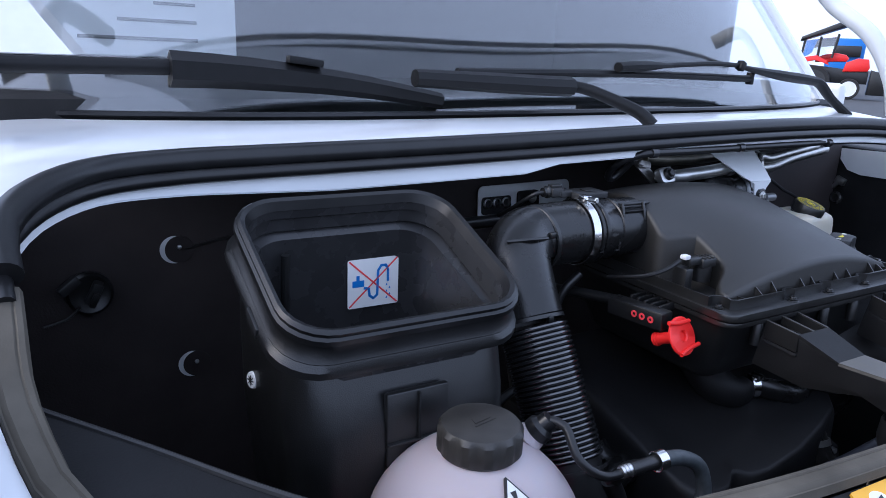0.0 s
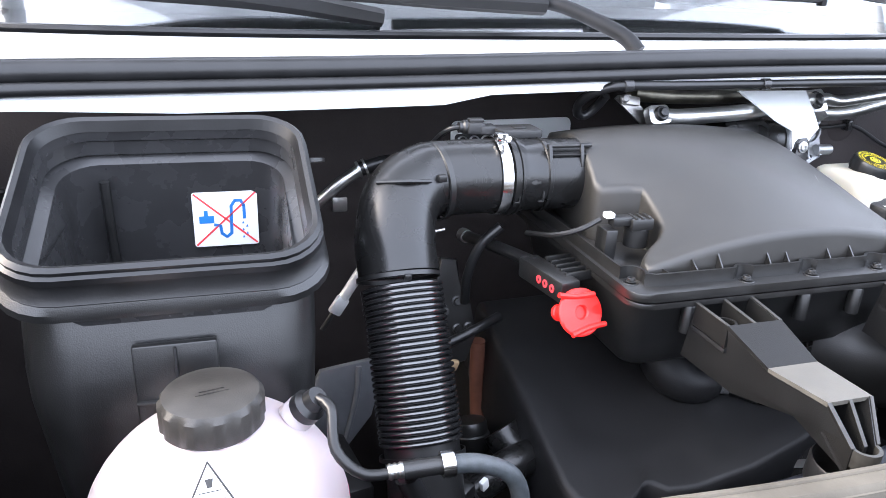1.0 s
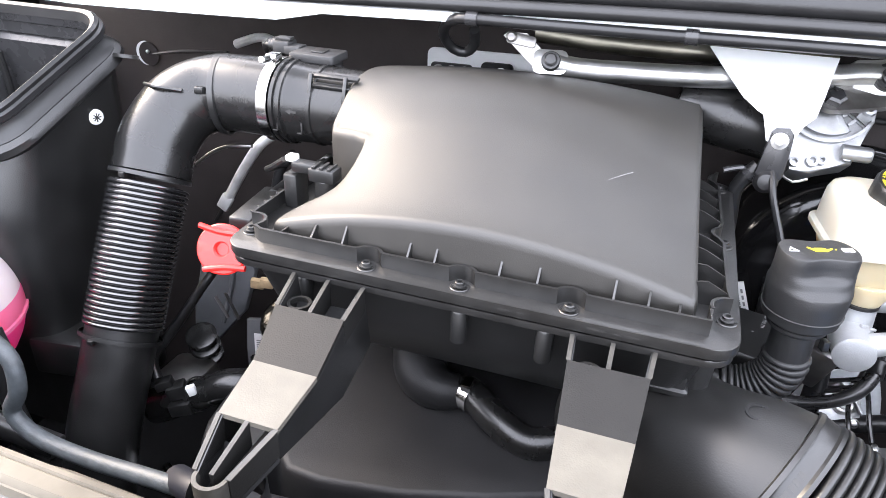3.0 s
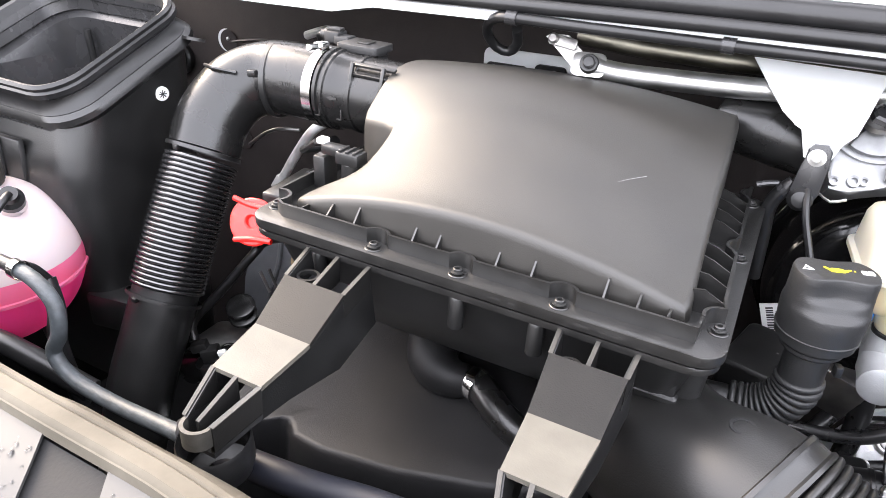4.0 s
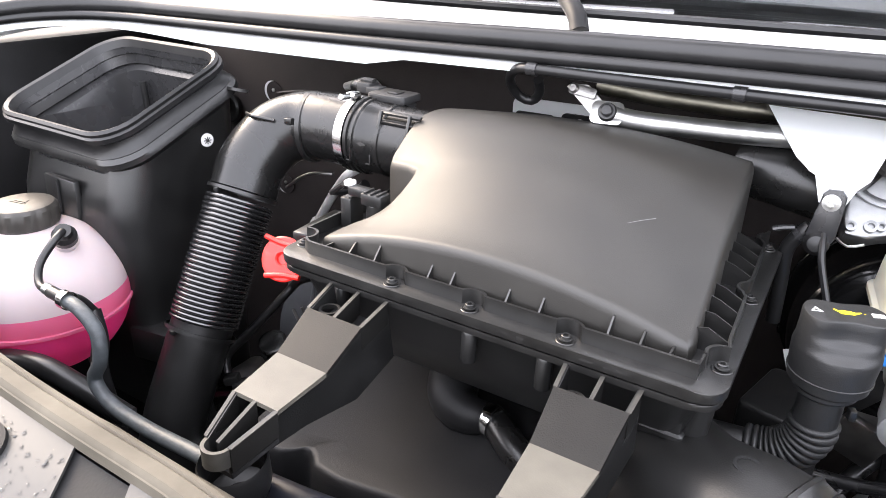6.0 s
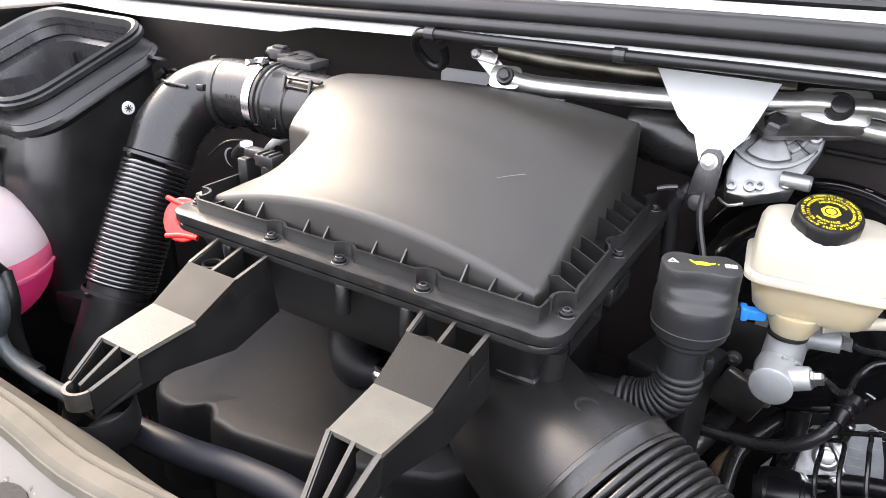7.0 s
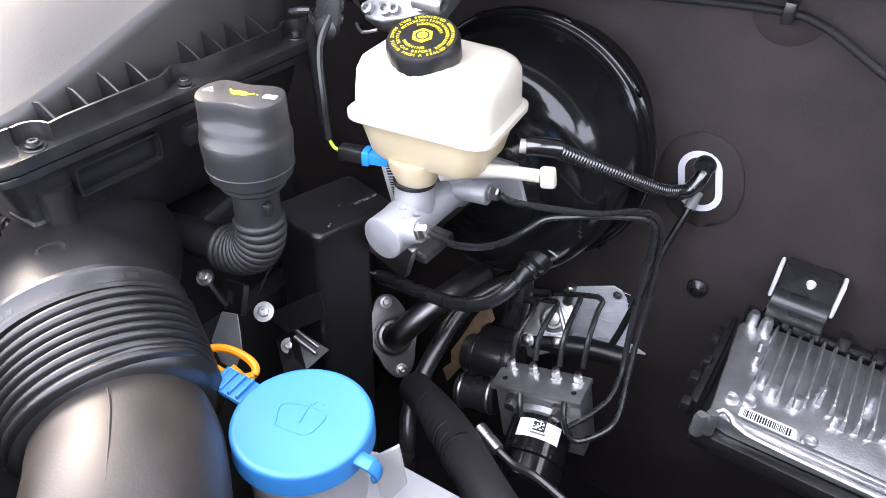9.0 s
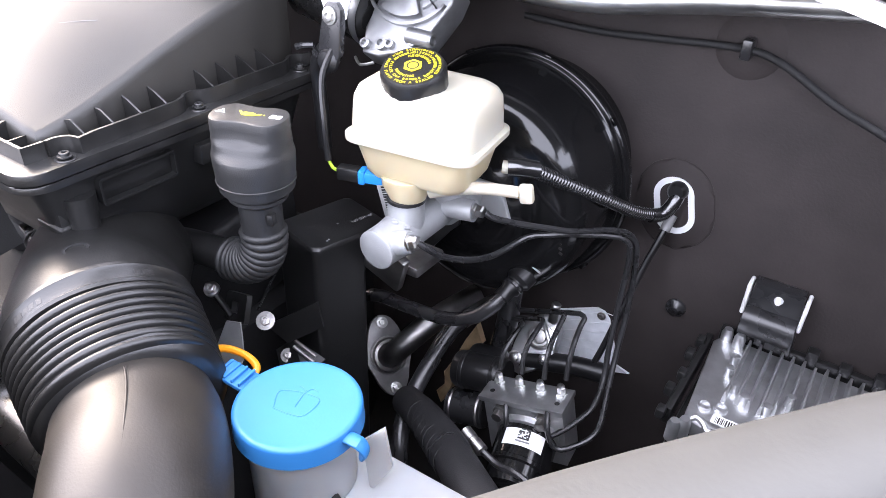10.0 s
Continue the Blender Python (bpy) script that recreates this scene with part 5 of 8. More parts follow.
    bm = sweep(B(), [(0.106, 0.018, 0.938), (0.108, 0.004, 0.912), (0.112, -0.010, 0.892), (0.124, -0.022, 0.878), (0.150, -0.030, 0.874), (0.20, -0.034, 0.880), (0.28, -0.038, 0.885)], 0.0260, n=28)
    part("hose", bm, DUCT, t)
    bm = lathe(B(), [(0.0263, -0.0045), (0.0280, -0.0045), (0.0280, 0.0045), (0.0263, 0.0045)], (0.1075, 0.008, 0.920), (-0.05, -0.42, -0.85), 36, caps=False)
    ring = part("clamp_ring", bm, ZINC, t, "bright steel clamp ring")
    bm = box(B(), (0.136, -0.012, 0.910), (0.010, 0.008, 0.008), 0.001)
    part("clamp_ear", bm, ZINC, ring)


def build_oil_filler():
    t = thing("oil_filler", (0.325, 0.147, 1.0), "dark grey oil filler cap on a ribbed filler pipe", "oil filler")
    c = Vector((0.327, 0.146, 1.100))
    spin = Matrix.Rotation(radians(20), 3, "Z")
    loops = []
    # round skirt, then a wing grip with hollowed faces, then the flat top
    for z, r, hollow in ((0.018, 0.0300, 0), (0.0185, 0.0352, 0), (0.0250, 0.0360, 0), (0.0255, 0.0372, 0), (0.0270, 0.0374, 0), (0.0275, 0.0364, 0), (0.040, 0.0376, 0), (0.0490, 0.0380, 0.0), (0.0510, 0.0378, 0.02),
                         (0.0530, 0.0374, 0.09), (0.0550, 0.0369, 0.17), (0.0575, 0.0366, 0.22), (0.0605, 0.0365, 0.245), (0.0622, 0.0363, 0.29), (0.0638, 0.0360, 0.36), (0.0655, 0.0358, 0.42), (0.0675, 0.0357, 0.445),
                         (0.074, 0.0357, 0.45), (0.0795, 0.0357, 0.45), (0.0815, 0.0349, 0.46), (0.0822, 0.0332, 0.475)):
        loop = []
        for j in range(72):
            a = 2 * math.pi * j / 72
            x, y = r * math.cos(a), r * math.sin(a)
            y *= 1 - hollow * (0.16 + 0.84 * math.sin(a) ** 4) * (1.0 if abs(math.cos(a)) < 0.93 else 0.8)
            x *= 1 + 0.02 * (hollow > 0.3)
            loop.append(c + spin @ Vector((x * 0.90, y * 0.90, z)))
        loops.append(loop)
    bm = loft(B(), loops)
    cap = part("cap", bm, CAP, t, "dark grey waisted plastic cap", angle=28)
    m = surface(c + Vector((0, 0, 0.0823)), (math.cos(radians(20)), math.sin(radians(20)), 0), (-0.4, 0.9, 0))
    bm = ring_prism(B(), [(-0.028, -0.0035), (-0.019, -0.0035), (-0.0235, 0.0040)], [(-0.0262, -0.0026), (-0.0208, -0.0026), (-0.0235, 0.0018)], 0, 0.0004, m)
    part("warning_mark", bm, WHITE_INK, cap)
    bm = B()
    prism(bm, [(-0.010, 0.0035), (-0.0085, 0.0040), (-0.006, 0.001), (-0.004, 0.0026), (0.003, 0.0026), (0.006, 0.0005), (0.0105, 0.0022), (0.011, 0.0012), (0.0045, -0.0035), (-0.005, -0.0035)], 0, 0.0004, m)
    part("oil_can_mark", bm, YELLOW_INK, cap)
    bm = prism(B(), [(0.0125, 0.000), (0.0138, 0.000), (0.0132, 0.0015)], 0, 0.0004, m)
    part("oil_drop_mark", bm, YELLOW_INK, cap)
    bm = B()
    for s in (0, 1):
        ring_prism(bm, rrect(0.0185 + 0.005 * s, 0.0231 + 0.005 * s, -0.0032, 0.0032, 0.0008, 2), rrect(0.0191 + 0.005 * s, 0.0225 + 0.005 * s, -0.0026, 0.0026, 0.0006, 2), 0, 0.0004, m)
        for k in range(3):
            prism(bm, [(0.0197 + 0.005 * s, -0.0016 + 0.0014 * k), (0.0220 + 0.005 * s, -0.0016 + 0.0014 * k), (0.0220 + 0.005 * s, -0.0010 + 0.0014 * k), (0.0197 + 0.005 * s, -0.0010 + 0.0014 * k)], 0, 0.0004, m)
    part("book_mark", bm, WHITE_INK, cap)
    bm = lathe(B(), [(0.0185, -0.030), (0.0185, 0.004), (0.0205, 0.005), (0.0235, 0.007), (0.0255, 0.009), (0.0255, 0.012), (0.0242, 0.0125), (0.0242, 0.015), (0.0300, 0.0165), (0.0300, 0.019)], c, n=36)
    neck = part("neck", bm, CAP, t)
    bm = box(B(), c + Vector((0.024, -0.010, -0.002)), (0.006, 0.008, 0.010), 0.001, (0, 0, 20))
    part("latch_tab", bm, BLACK, neck)
    bm = bellows(B(), [(0.327, 0.146, 1.077), (0.3265, 0.146, 1.062), (0.318, 0.146, 1.043), (0.300, 0.145, 1.030), (0.278, 0.144, 1.026)], [0.0180, 0.0180], 0.0066, 0.0034, n=28)
    part("bellows", bm, CAP, t)
    bm = sweep(B(), [(0.283, 0.1442, 1.0265), (0.23, 0.142, 1.021), (0.17, 0.14, 1.008)], 0.0165, n=24)
    part("pipe", bm, BLACK, t)


build_engine_cover()
build_big_duct()
build_oil_filler()


# ---------------------------------------------------------------- brakes
BOO = Vector((0.405, 0.462, 1.036))


def build_booster():
    t = thing("brake_booster", BOO, "gloss black round brake servo drum on the bulkhead", "brake booster")
    bm = lathe(B(), [(0.118, -0.07), (0.124, -0.014), (0.138, -0.012), (0.1425, -0.008), (0.1435, -0.002), (0.1415, 0.003), (0.1375, 0.004), (0.1355, 0.002), (0.1335, 0.003), (0.1315, 0.008), (0.1300, 0.020), (0.1275, 0.048), (0.1255, 0.064),
                     (0.1225, 0.076), (0.1175, 0.085), (0.110, 0.0905), (0.100, 0.0935), (0.080, 0.096), (0.060, 0.097), (0.056, 0.101), (0.03, 0.102)], BOO, (0, -1, 0), 96)
    drum = part("drum", bm, GLOSS, t, angle=60)
    for d in range(38, 400, 40):
        p = BOO + Vector((0.1425 * math.cos(radians(d)), -0.001, 0.1425 * math.sin(radians(d))))
        part("crimp_lug", box(B(), p, (0.010, 0.008, 0.004), 0.0015, (0, 90 - d, 0)), GLOSS, drum)
    for a, b in (((0.464, 0.990), (0.497, 0.974)), ((0.473, 1.030), (0.500, 1.034))):
        bm = sweep(B(), [(a[0], 0.3688, a[1]), (b[0], 0.3700, b[1])], 0.0012, n=8)
        part("scuff", bm, ZINC, drum, "bright scuff mark")
    for k in range(4):
        part("moulded_mark", box(B(), (0.512 + 0.0012 * k, 0.3722, 1.022 - 0.0055 * k), (0.004, 0.001, 0.0025), 0, (0, 20, 0)), GREY, drum)
    bm = lathe(B(), [(0.015, -0.030), (0.015, -0.006), (0.0115, -0.002), (0.0115, 0.007), (0.0095, 0.010), (0.0095, 0.022)], (0.472, 0.362, 0.953), (-0.25, -0.85, -0.45), 24)
    port = part("vacuum_port", bm, RUBBER, t)
    bm = lathe(B(), [(0.0117, 0.000), (0.0127, 0.001), (0.0127, 0.004), (0.0117, 0.005)], (0.472, 0.362, 0.953), (-0.25, -0.85, -0.45), 24, caps=False)
    part("port_ring", bm, PIPE, port)
    t2 = thing("vacuum_hose", (0.35, 0.37, 0.85), "black vacuum hose looping from the brake servo", "hose")
    bm = sweep(B(), [(0.467, 0.346, 0.944), (0.460, 0.336, 0.933), (0.446, 0.329, 0.918), (0.424, 0.327, 0.904), (0.398, 0.328, 0.894), (0.368, 0.33, 0.888), (0.340, 0.33, 0.886), (0.310, 0.33, 0.884), (0.284, 0.330, 0.874), (0.266, 0.332, 0.855), (0.256, 0.338, 0.82)], 0.0080, n=14)
    part("hose", bm, PIPE, t2)


def build_master_cylinder():
    t = thing("brake_master_cylinder", (0.415, 0.30, 1.0), "grey cast aluminium brake master cylinder", "brake cylinder")
    bm = B()
    lathe(bm, [(0.0175, 0.0), (0.0195, 0.0012), (0.0198, 0.020), (0.0212, 0.032), (0.0195, 0.050), (0.0185, 0.10), (0.022, 0.105), (0.024, 0.19)], (0.399, 0.212, 1.046), (0.03, 1, 0.02), 40)
    lathe(bm, [(0.0120, 0), (0.0118, 0.016), (0.0110, 0.0265), (0.0098, 0.028)], (0.404, 0.2265, 1.0490), (1, 0.0, 0.42), 24)
    lathe(bm, [(0.011, 0), (0.011, 0.032)], (0.415, 0.305, 1.058), (1, 0.1, 0.1), 20)
    lathe(bm, [(0.0185, 0), (0.0175, 0.025)], (0.400, 0.258, 1.055), (0, 0.05, 1), 28)
    lathe(bm, [(0.018, 0), (0.018, 0.03)], (0.412, 0.315, 1.062), (0, 0, 1), 24)
    for q in (0.0, 0.022):
        box(bm, (0.404 + q * 0.5, 0.236 + q * 0.2, 1.0675 - q * 0.2), (0.006, 0.004, 0.003), 0.0008, (0, 20, 40))
    part("body", bm, ALU_MATT, t)
    bm = B()
    prism(bm, [(-0.05, -0.02), (0.05, -0.02), (0.035, 0.02), (-0.035, 0.02)], 0, 0.012, surface((0.412, 0.368, 1.048), (1, 0, 0), (0, 0, 1)), 0.002)
    part("flange", bm, ALU_MATT, t)
    for p, d in (((0.4305, 0.224, 1.0605), (1, 0, 0.42)), ((0.447, 0.308, 1.062), (1, 0.1, 0.1))):
        bm = lathe(B(), [(0.0082, 0), (0.0082, 0.0022), (0.0066, 0.0026), (0.0066, 0.0085), (0.0048, 0.010)], p, d, 6)
        part("pipe_nut", bm, ZINC, t, "bright hexagon pipe nut")
    # lower mounting bracket
    bm = B()
    box(bm, (0.372, 0.262, 0.995), (0.05, 0.012, 0.05), 0.004, (10, 20, 0))
    box(bm, (0.385, 0.30, 0.985), (0.035, 0.05, 0.012), 0.003)
    part("bracket", bm, STEEL, t)
    bm = prism(B(), [(-0.030, 0.030), (-0.030, -0.020), (-0.022, -0.036), (-0.006, -0.042), (0.012, -0.036), (0.026, -0.014), (0.045, 0.006), (0.045, 0.030)], -0.006, 0.0, surface((0.355, 0.352, 1.000), (1, 0.05, 0), (0, 0.1, 1)), 0.0015)
    arm = part("sensor_arm", bm, BLACK, t, "black bracket arm with a steel bolt")
    part("bolt", bolt(B(), (0.351, 0.3475, 0.984), (0.05, -1, 0.1), 0.006, 0.006, 1.6), STEEL, arm)
    for name, pts in (("brake_pipe", [(0.439, 0.224, 1.0640), (0.447, 0.231, 1.056), (0.454, 0.246, 1.043), (0.464, 0.274, 1.029), (0.468, 0.310, 1.016), (0.472, 0.335, 1.014), (0.484, 0.356, 1.022), (0.505, 0.363, 1.029), (0.524, 0.375, 1.031), (0.550, 0.400, 1.027), (0.566, 0.413, 1.022), (0.575, 0.415, 1.006), (0.576, 0.408, 0.945), (0.580, 0.392, 0.895), (0.585, 0.378, 0.862), (0.586, 0.360, 0.840), (0.580, 0.345, 0.828), (0.566, 0.325, 0.815), (0.547, 0.305, 0.802), (0.533, 0.298, 0.793), (0.521, 0.297, 0.788), (0.513, 0.300, 0.797), (0.507, 0.305, 0.816), (0.500, 0.316, 0.824)]),
                      ("brake_pipe", [(0.458, 0.310, 1.063), (0.465, 0.313, 1.058), (0.483, 0.330, 1.050), (0.508, 0.352, 1.043), (0.528, 0.372, 1.037), (0.556, 0.405, 1.033), (0.572, 0.422, 1.022), (0.579, 0.425, 1.000), (0.584, 0.418, 0.945), (0.588, 0.396, 0.885), (0.593, 0.375, 0.852), (0.599, 0.352, 0.824), (0.596, 0.338, 0.813), (0.587, 0.321, 0.810), (0.575, 0.308, 0.807), (0.566, 0.304, 0.811), (0.558, 0.306, 0.823), (0.552, 0.313, 0.833), (0.548, 0.322, 0.838)])):
        bm = sweep(B(), pts, 0.0032, n=10)
        solo(name, bm, PIPE, "thin black coated steel brake pipe", "pipe", "brake pipes")


def build_reservoir():
    t = thing("brake_fluid_reservoir", (0.41, 0.28, 1.085), "cream translucent brake fluid reservoir on the master cylinder", "reservoir")
    x0, x1, y0, y1 = 0.350, 0.470, 0.232, 0.326
    turn = Matrix.Translation((0.408, 0.278, 0)) @ Matrix.Rotation(radians(8), 4, "Z") @ Matrix.Translation((-0.408, -0.278, 0))
    def loop(k, z, dz=0.0, r=0.018):
        return [turn @ Vector((x, y, z + dz * (x - 0.408) / 0.06)) for x, y in rrect(x0 + k, x1 - k, y0 + k, y1 - k, r)]
    bm = B()
    loft(bm, [loop(0.0, 1.148), loop(0.001, 1.168), loop(0.002, 1.180, -0.001), loop(0.005, 1.187, -0.002), loop(0.010, 1.191, -0.002), loop(0.018, 1.193, -0.002)])
    part("upper_half", bm, RESERVOIR, t)
    bm = B()
    loft(bm, [loop(0.002, 1.139), loop(-0.0045, 1.142), loop(-0.0045, 1.147), loop(0.002, 1.150)])
    part("weld_seam", bm, RESERVOIR, t)
    bm = B()
    loft(bm, [loop(0.022, 1.102), loop(0.013, 1.104), loop(0.009, 1.110), loop(0.006, 1.124), loop(0.002, 1.141)])
    part("lower_half", bm, FLUID, t, "amber-tinted lower half filled with fluid")
    bm = lathe(B(), [(0.0165, -0.006), (0.0185, 0.0), (0.024, 0.012), (0.026, 0.022)], (0.401, 0.260, 1.086), (0, 0, 1), 28)
    part("neck", bm, FLUID, t)
    bm = lathe(B(), [(0.0170, 0), (0.0188, 0.001), (0.0188, 0.004), (0.0170, 0.005)], (0.400, 0.259, 1.0795), (0, 0, 1), 28)
    part("neck_seal", bm, RUBBER, t, "black rubber neck seal")
    c = Vector((0.405, 0.265, 1.190))
    n = Vector((0.08, -0.32, 1)).normalized()
    bm = lathe(B(), [(0.026, -0.006), (0.026, 0), (0.0285, 0.002), (0.0285, 0.017), (0.0265, 0.021), (0.0, 0.0212)][:-1], c, n, 60, lobes=lambda j, n_, h: (0.008 if j % 3 else -0.008) if 0.001 < h < 0.018 else 0)
    cap = part("cap", bm, BLACK, t, "black ribbed cap printed in yellow")
    m = surface(c + n * 0.0213, (1, 0, -n.x / n.z), (0, 1, -n.y / n.z))
    bm = B()
    hexa = [(0.0085 * math.cos(radians(k)), 0.0085 * math.sin(radians(k))) for k in range(0, 360, 60)]
    prism(bm, hexa, 0, 0.0005, m)
    part("brake_symbol", bm, YELLOW_INK, cap)
    bm = B()
    o = [(0.0055 * math.cos(radians(k)), 0.0055 * math.sin(radians(k))) for k in range(0, 360, 20)]
    i = [(0.0042 * math.cos(radians(k)), 0.0042 * math.sin(radians(k))) for k in range(0, 360, 20)]
    ring_prism(bm, o, i, 0.0003, 0.0007, m)
    part("symbol_ring", bm, BLACK_INK, cap)
    def arc(text, radius, middle, size):
        step = size * 0.74 / radius
        for k, ch in enumerate(text):
            if ch == " ":
                continue
            ang = middle + (k - (len(text) - 1) / 2) * step
            mm = m @ Matrix.Rotation(ang + math.pi / 2, 4, "Z") @ Matrix.Translation((0, -radius, 0.0001))
            words("cap_letter", ch, size, mm, YELLOW_INK, cap, 0.0001)
    arc("USE ONLY BRAKE FLUID FROM A SEALED CONTAINER", 0.0232, -math.pi / 2, 0.0037)
    arc("NUR ORIGINAL", 0.0232, math.pi / 2, 0.0037)
    arc("CLEAN FILLER CAP BEFORE REMOVING", 0.0190, -math.pi / 2, 0.0036)
    arc("BREMSFLUESSIGKEIT", 0.0190, math.pi / 2, 0.0036)
    arc("WARNING", 0.0145, -math.pi / 2, 0.0040)
    arc("VERWENDEN", 0.0145, math.pi / 2, 0.0040)
    # level switch plug
    bm = B()
    box(bm, (0.368, 0.250, 1.097), (0.020, 0.011, 0.011), 0.002, (0, 0, 20))
    box(bm, (0.358, 0.247, 1.097), (0.007, 0.015, 0.014), 0.002, (0, 0, 20))
    part("level_plug", bm, BLUE_DEEP, t, "bright blue sensor plug")
    bm = B()
    box(bm, (0.344, 0.243, 1.097), (0.022, 0.013, 0.013), 0.002, (0, 0, 20))
    part("plug_body", bm, BLACK, t)
    bm = sweep(B(), [(0.334, 0.240, 1.097), (0.327, 0.239, 1.099), (0.322, 0.239, 1.106)], 0.0016, n=8)
    part("plug_wire", bm, GREEN_WIRE, t, "green and yellow wire")
    bm = sweep(B(), [(0.322, 0.239, 1.105), (0.314, 0.245, 1.135), (0.298, 0.262, 1.175), (0.292, 0.29, 1.20), (0.285, 0.31, 1.21)], 0.0034, n=8)
    part("plug_cable", bm, RUBBER, t)
    # outlet to the clutch and its corrugated hose
    bm = sweep(B(), [(0.425, 0.262, 1.098), (0.450, 0.269, 1.104), (0.478, 0.277, 1.109), (0.505, 0.284, 1.111)], [0.0085, 0.0065, 0.0055, 0.0055], n=12)
    box(bm, (0.511, 0.286, 1.111), (0.013, 0.009, 0.018), 0.003, (0, -10, 12))
    part("outlet_tube", bm, RESERVOIR, t)
    bm = lathe(B(), [(0.0062, 0), (0.0062, 0.010)], (0.468, 0.318, 1.112), (1, 0.4, 0), 16)
    part("hose_spigot", bm, RESERVOIR, t)
    bm = bellows(B(), [(0.490, 0.334, 1.110), (0.513, 0.378, 1.082), (0.536, 0.42, 1.056), (0.556, 0.465, 1.028), (0.568, 0.500, 1.012)], [0.0062, 0.0062], 0.0042, 0.0014, n=16, per=6)
    part("corrugated_hose", bm, HOSE, t)
    bm = sweep(B(), [(0.472, 0.320, 1.112), (0.482, 0.327, 1.112), (0.494, 0.339, 1.108)], 0.0088, n=14)
    part("hose_cuff", bm, HOSE, t)
    bm = sweep(B(), [(0.566, 0.495, 1.013), (0.576, 0.508, 1.012), (0.583, 0.514, 1.024), (0.585, 0.524, 1.036)], 0.0084, n=14)
    part("hose_end", bm, HOSE, t)
    # bar code label behind
    t3 = thing("bar_code_label", (0.375, 0.36, 1.05), "white bar code label below the brake servo", "label")
    m = surface((0.307, 0.355, 0.989), (0.93, 0.0, 0.35), (-0.35, 0.05, 0.93))
    bm = prism(B(), [(-0.011, -0.038), (0.011, -0.038), (0.011, 0.038), (-0.011, 0.038)], 0, 0.001, m)
    part("sheet", bm, PAPER, t3)
    y = -0.034
    while y < 0.034:
        w = random.choice((0.0008, 0.0014, 0.002))
        bm = prism(B(), [(-0.005, y), (0.003, y), (0.003, y + w), (-0.005, y + w)], 0.0011, 0.0013, m)
        part("bar", bm, BLACK_INK, t3)
        y += w + random.choice((0.0009, 0.0014))
    for q in range(7):
        part("print_bar", prism(B(), [(0.0055, -0.030 + 0.0088 * q), (0.008, -0.030 + 0.0088 * q), (0.008, -0.0245 + 0.0088 * q), (0.0055, -0.0245 + 0.0088 * q)], 0.0011, 0.0013, m), GREY_INK, t3)


def build_grommet():
    t = thing("bulkhead_grommet", (0.582, 0.525, 1.017), "white-rimmed oval cable passage in the bulkhead", "grommet")
    m = surface((0.582, 0.5295, 1.017), (0.97, 0, 0.24), (-0.24, 0, 0.97))
    def oval(k):
        return [(x, y) for x, y in rrect(-0.020 - k, 0.020 + k, -0.032 - k, 0.032 + k, 0.019 + k)]
    bm = ring_prism(B(), oval(0.003), oval(-0.004), -0.004, 0.004, m)
    part("white_edge", bm, WHITE, t)
    bm = prism(B(), oval(0.024), -0.006, 0.0026, m, 0.0060)
    solo("foam_pad", bm, FOAM, "raised oval foam pad round the cable passage", "pad")
    bm = prism(B(), oval(-0.004), -0.006, 0.0025, m)
    part("hole", bm, SHADE, t)
    bm = B()
    lathe(bm, [(0.012, 0), (0.011, 0.012), (0.008, 0.016)], (0.583, 0.530, 1.037), (0, -1, 0.1), 18)
    part("rubber_boot", bm, RUBBER, t)
    bm = lathe(B(), [(0.006, 0), (0.006, 0.02)], (0.584, 0.520, 1.008), (-0.1, -0.6, -0.8), 14)
    part("grey_ferrule", bm, GREY_INK, t)
    bm = sweep(B(), [(0.583, 0.512, 0.998), (0.580, 0.503, 0.982), (0.573, 0.490, 0.95), (0.565, 0.47, 0.90), (0.555, 0.45, 0.84), (0.545, 0.44, 0.80)], 0.004, n=10)
    part("cable", bm, RUBBER, t)
    for p in ((0.612, 0.529, 0.883),):
        bm = lathe(B(), [(0.0125, 0), (0.0118, 0.003), (0.0065, 0.006), (0.0045, 0.0085), (0.002, 0.009)], p, (0, -1, 0), 24)
        solo("bulkhead_clip", bm, PIPE, "round black fixing clip in the foam", "clip")
    bm = lathe(B(), [(0.034, 0), (0.030, 0.002), (0.024, 0.0034), (0.015, 0.004)], (0.617, 0.530, 1.206), (0, -1, 0), 28)
    solo("foam_disc", bm, FOAM, "raised foam disc behind a cable clip", "pad")
    t = thing("bulkhead_cable", (0.617, 0.51, 1.215), "taped black cable clipped along the bulkhead", "cable")
    bm = sweep(B(), [(0.38, 0.505, 1.200), (0.46, 0.513, 1.196), (0.52, 0.516, 1.199), (0.606, 0.518, 1.205), (0.648, 0.518, 1.199), (0.707, 0.516, 1.170), (0.755, 0.515, 1.152), (0.85, 0.513, 1.112)], 0.0038, n=12)
    part("taped_loom", bm, TAPE, t)
    bm = box(B(), (0.617, 0.518, 1.206), (0.010, 0.018, 0.020), 0.002)
    part("clip", bm, PIPE, t)


build_booster()
build_master_cylinder()
build_reservoir()
build_grommet()


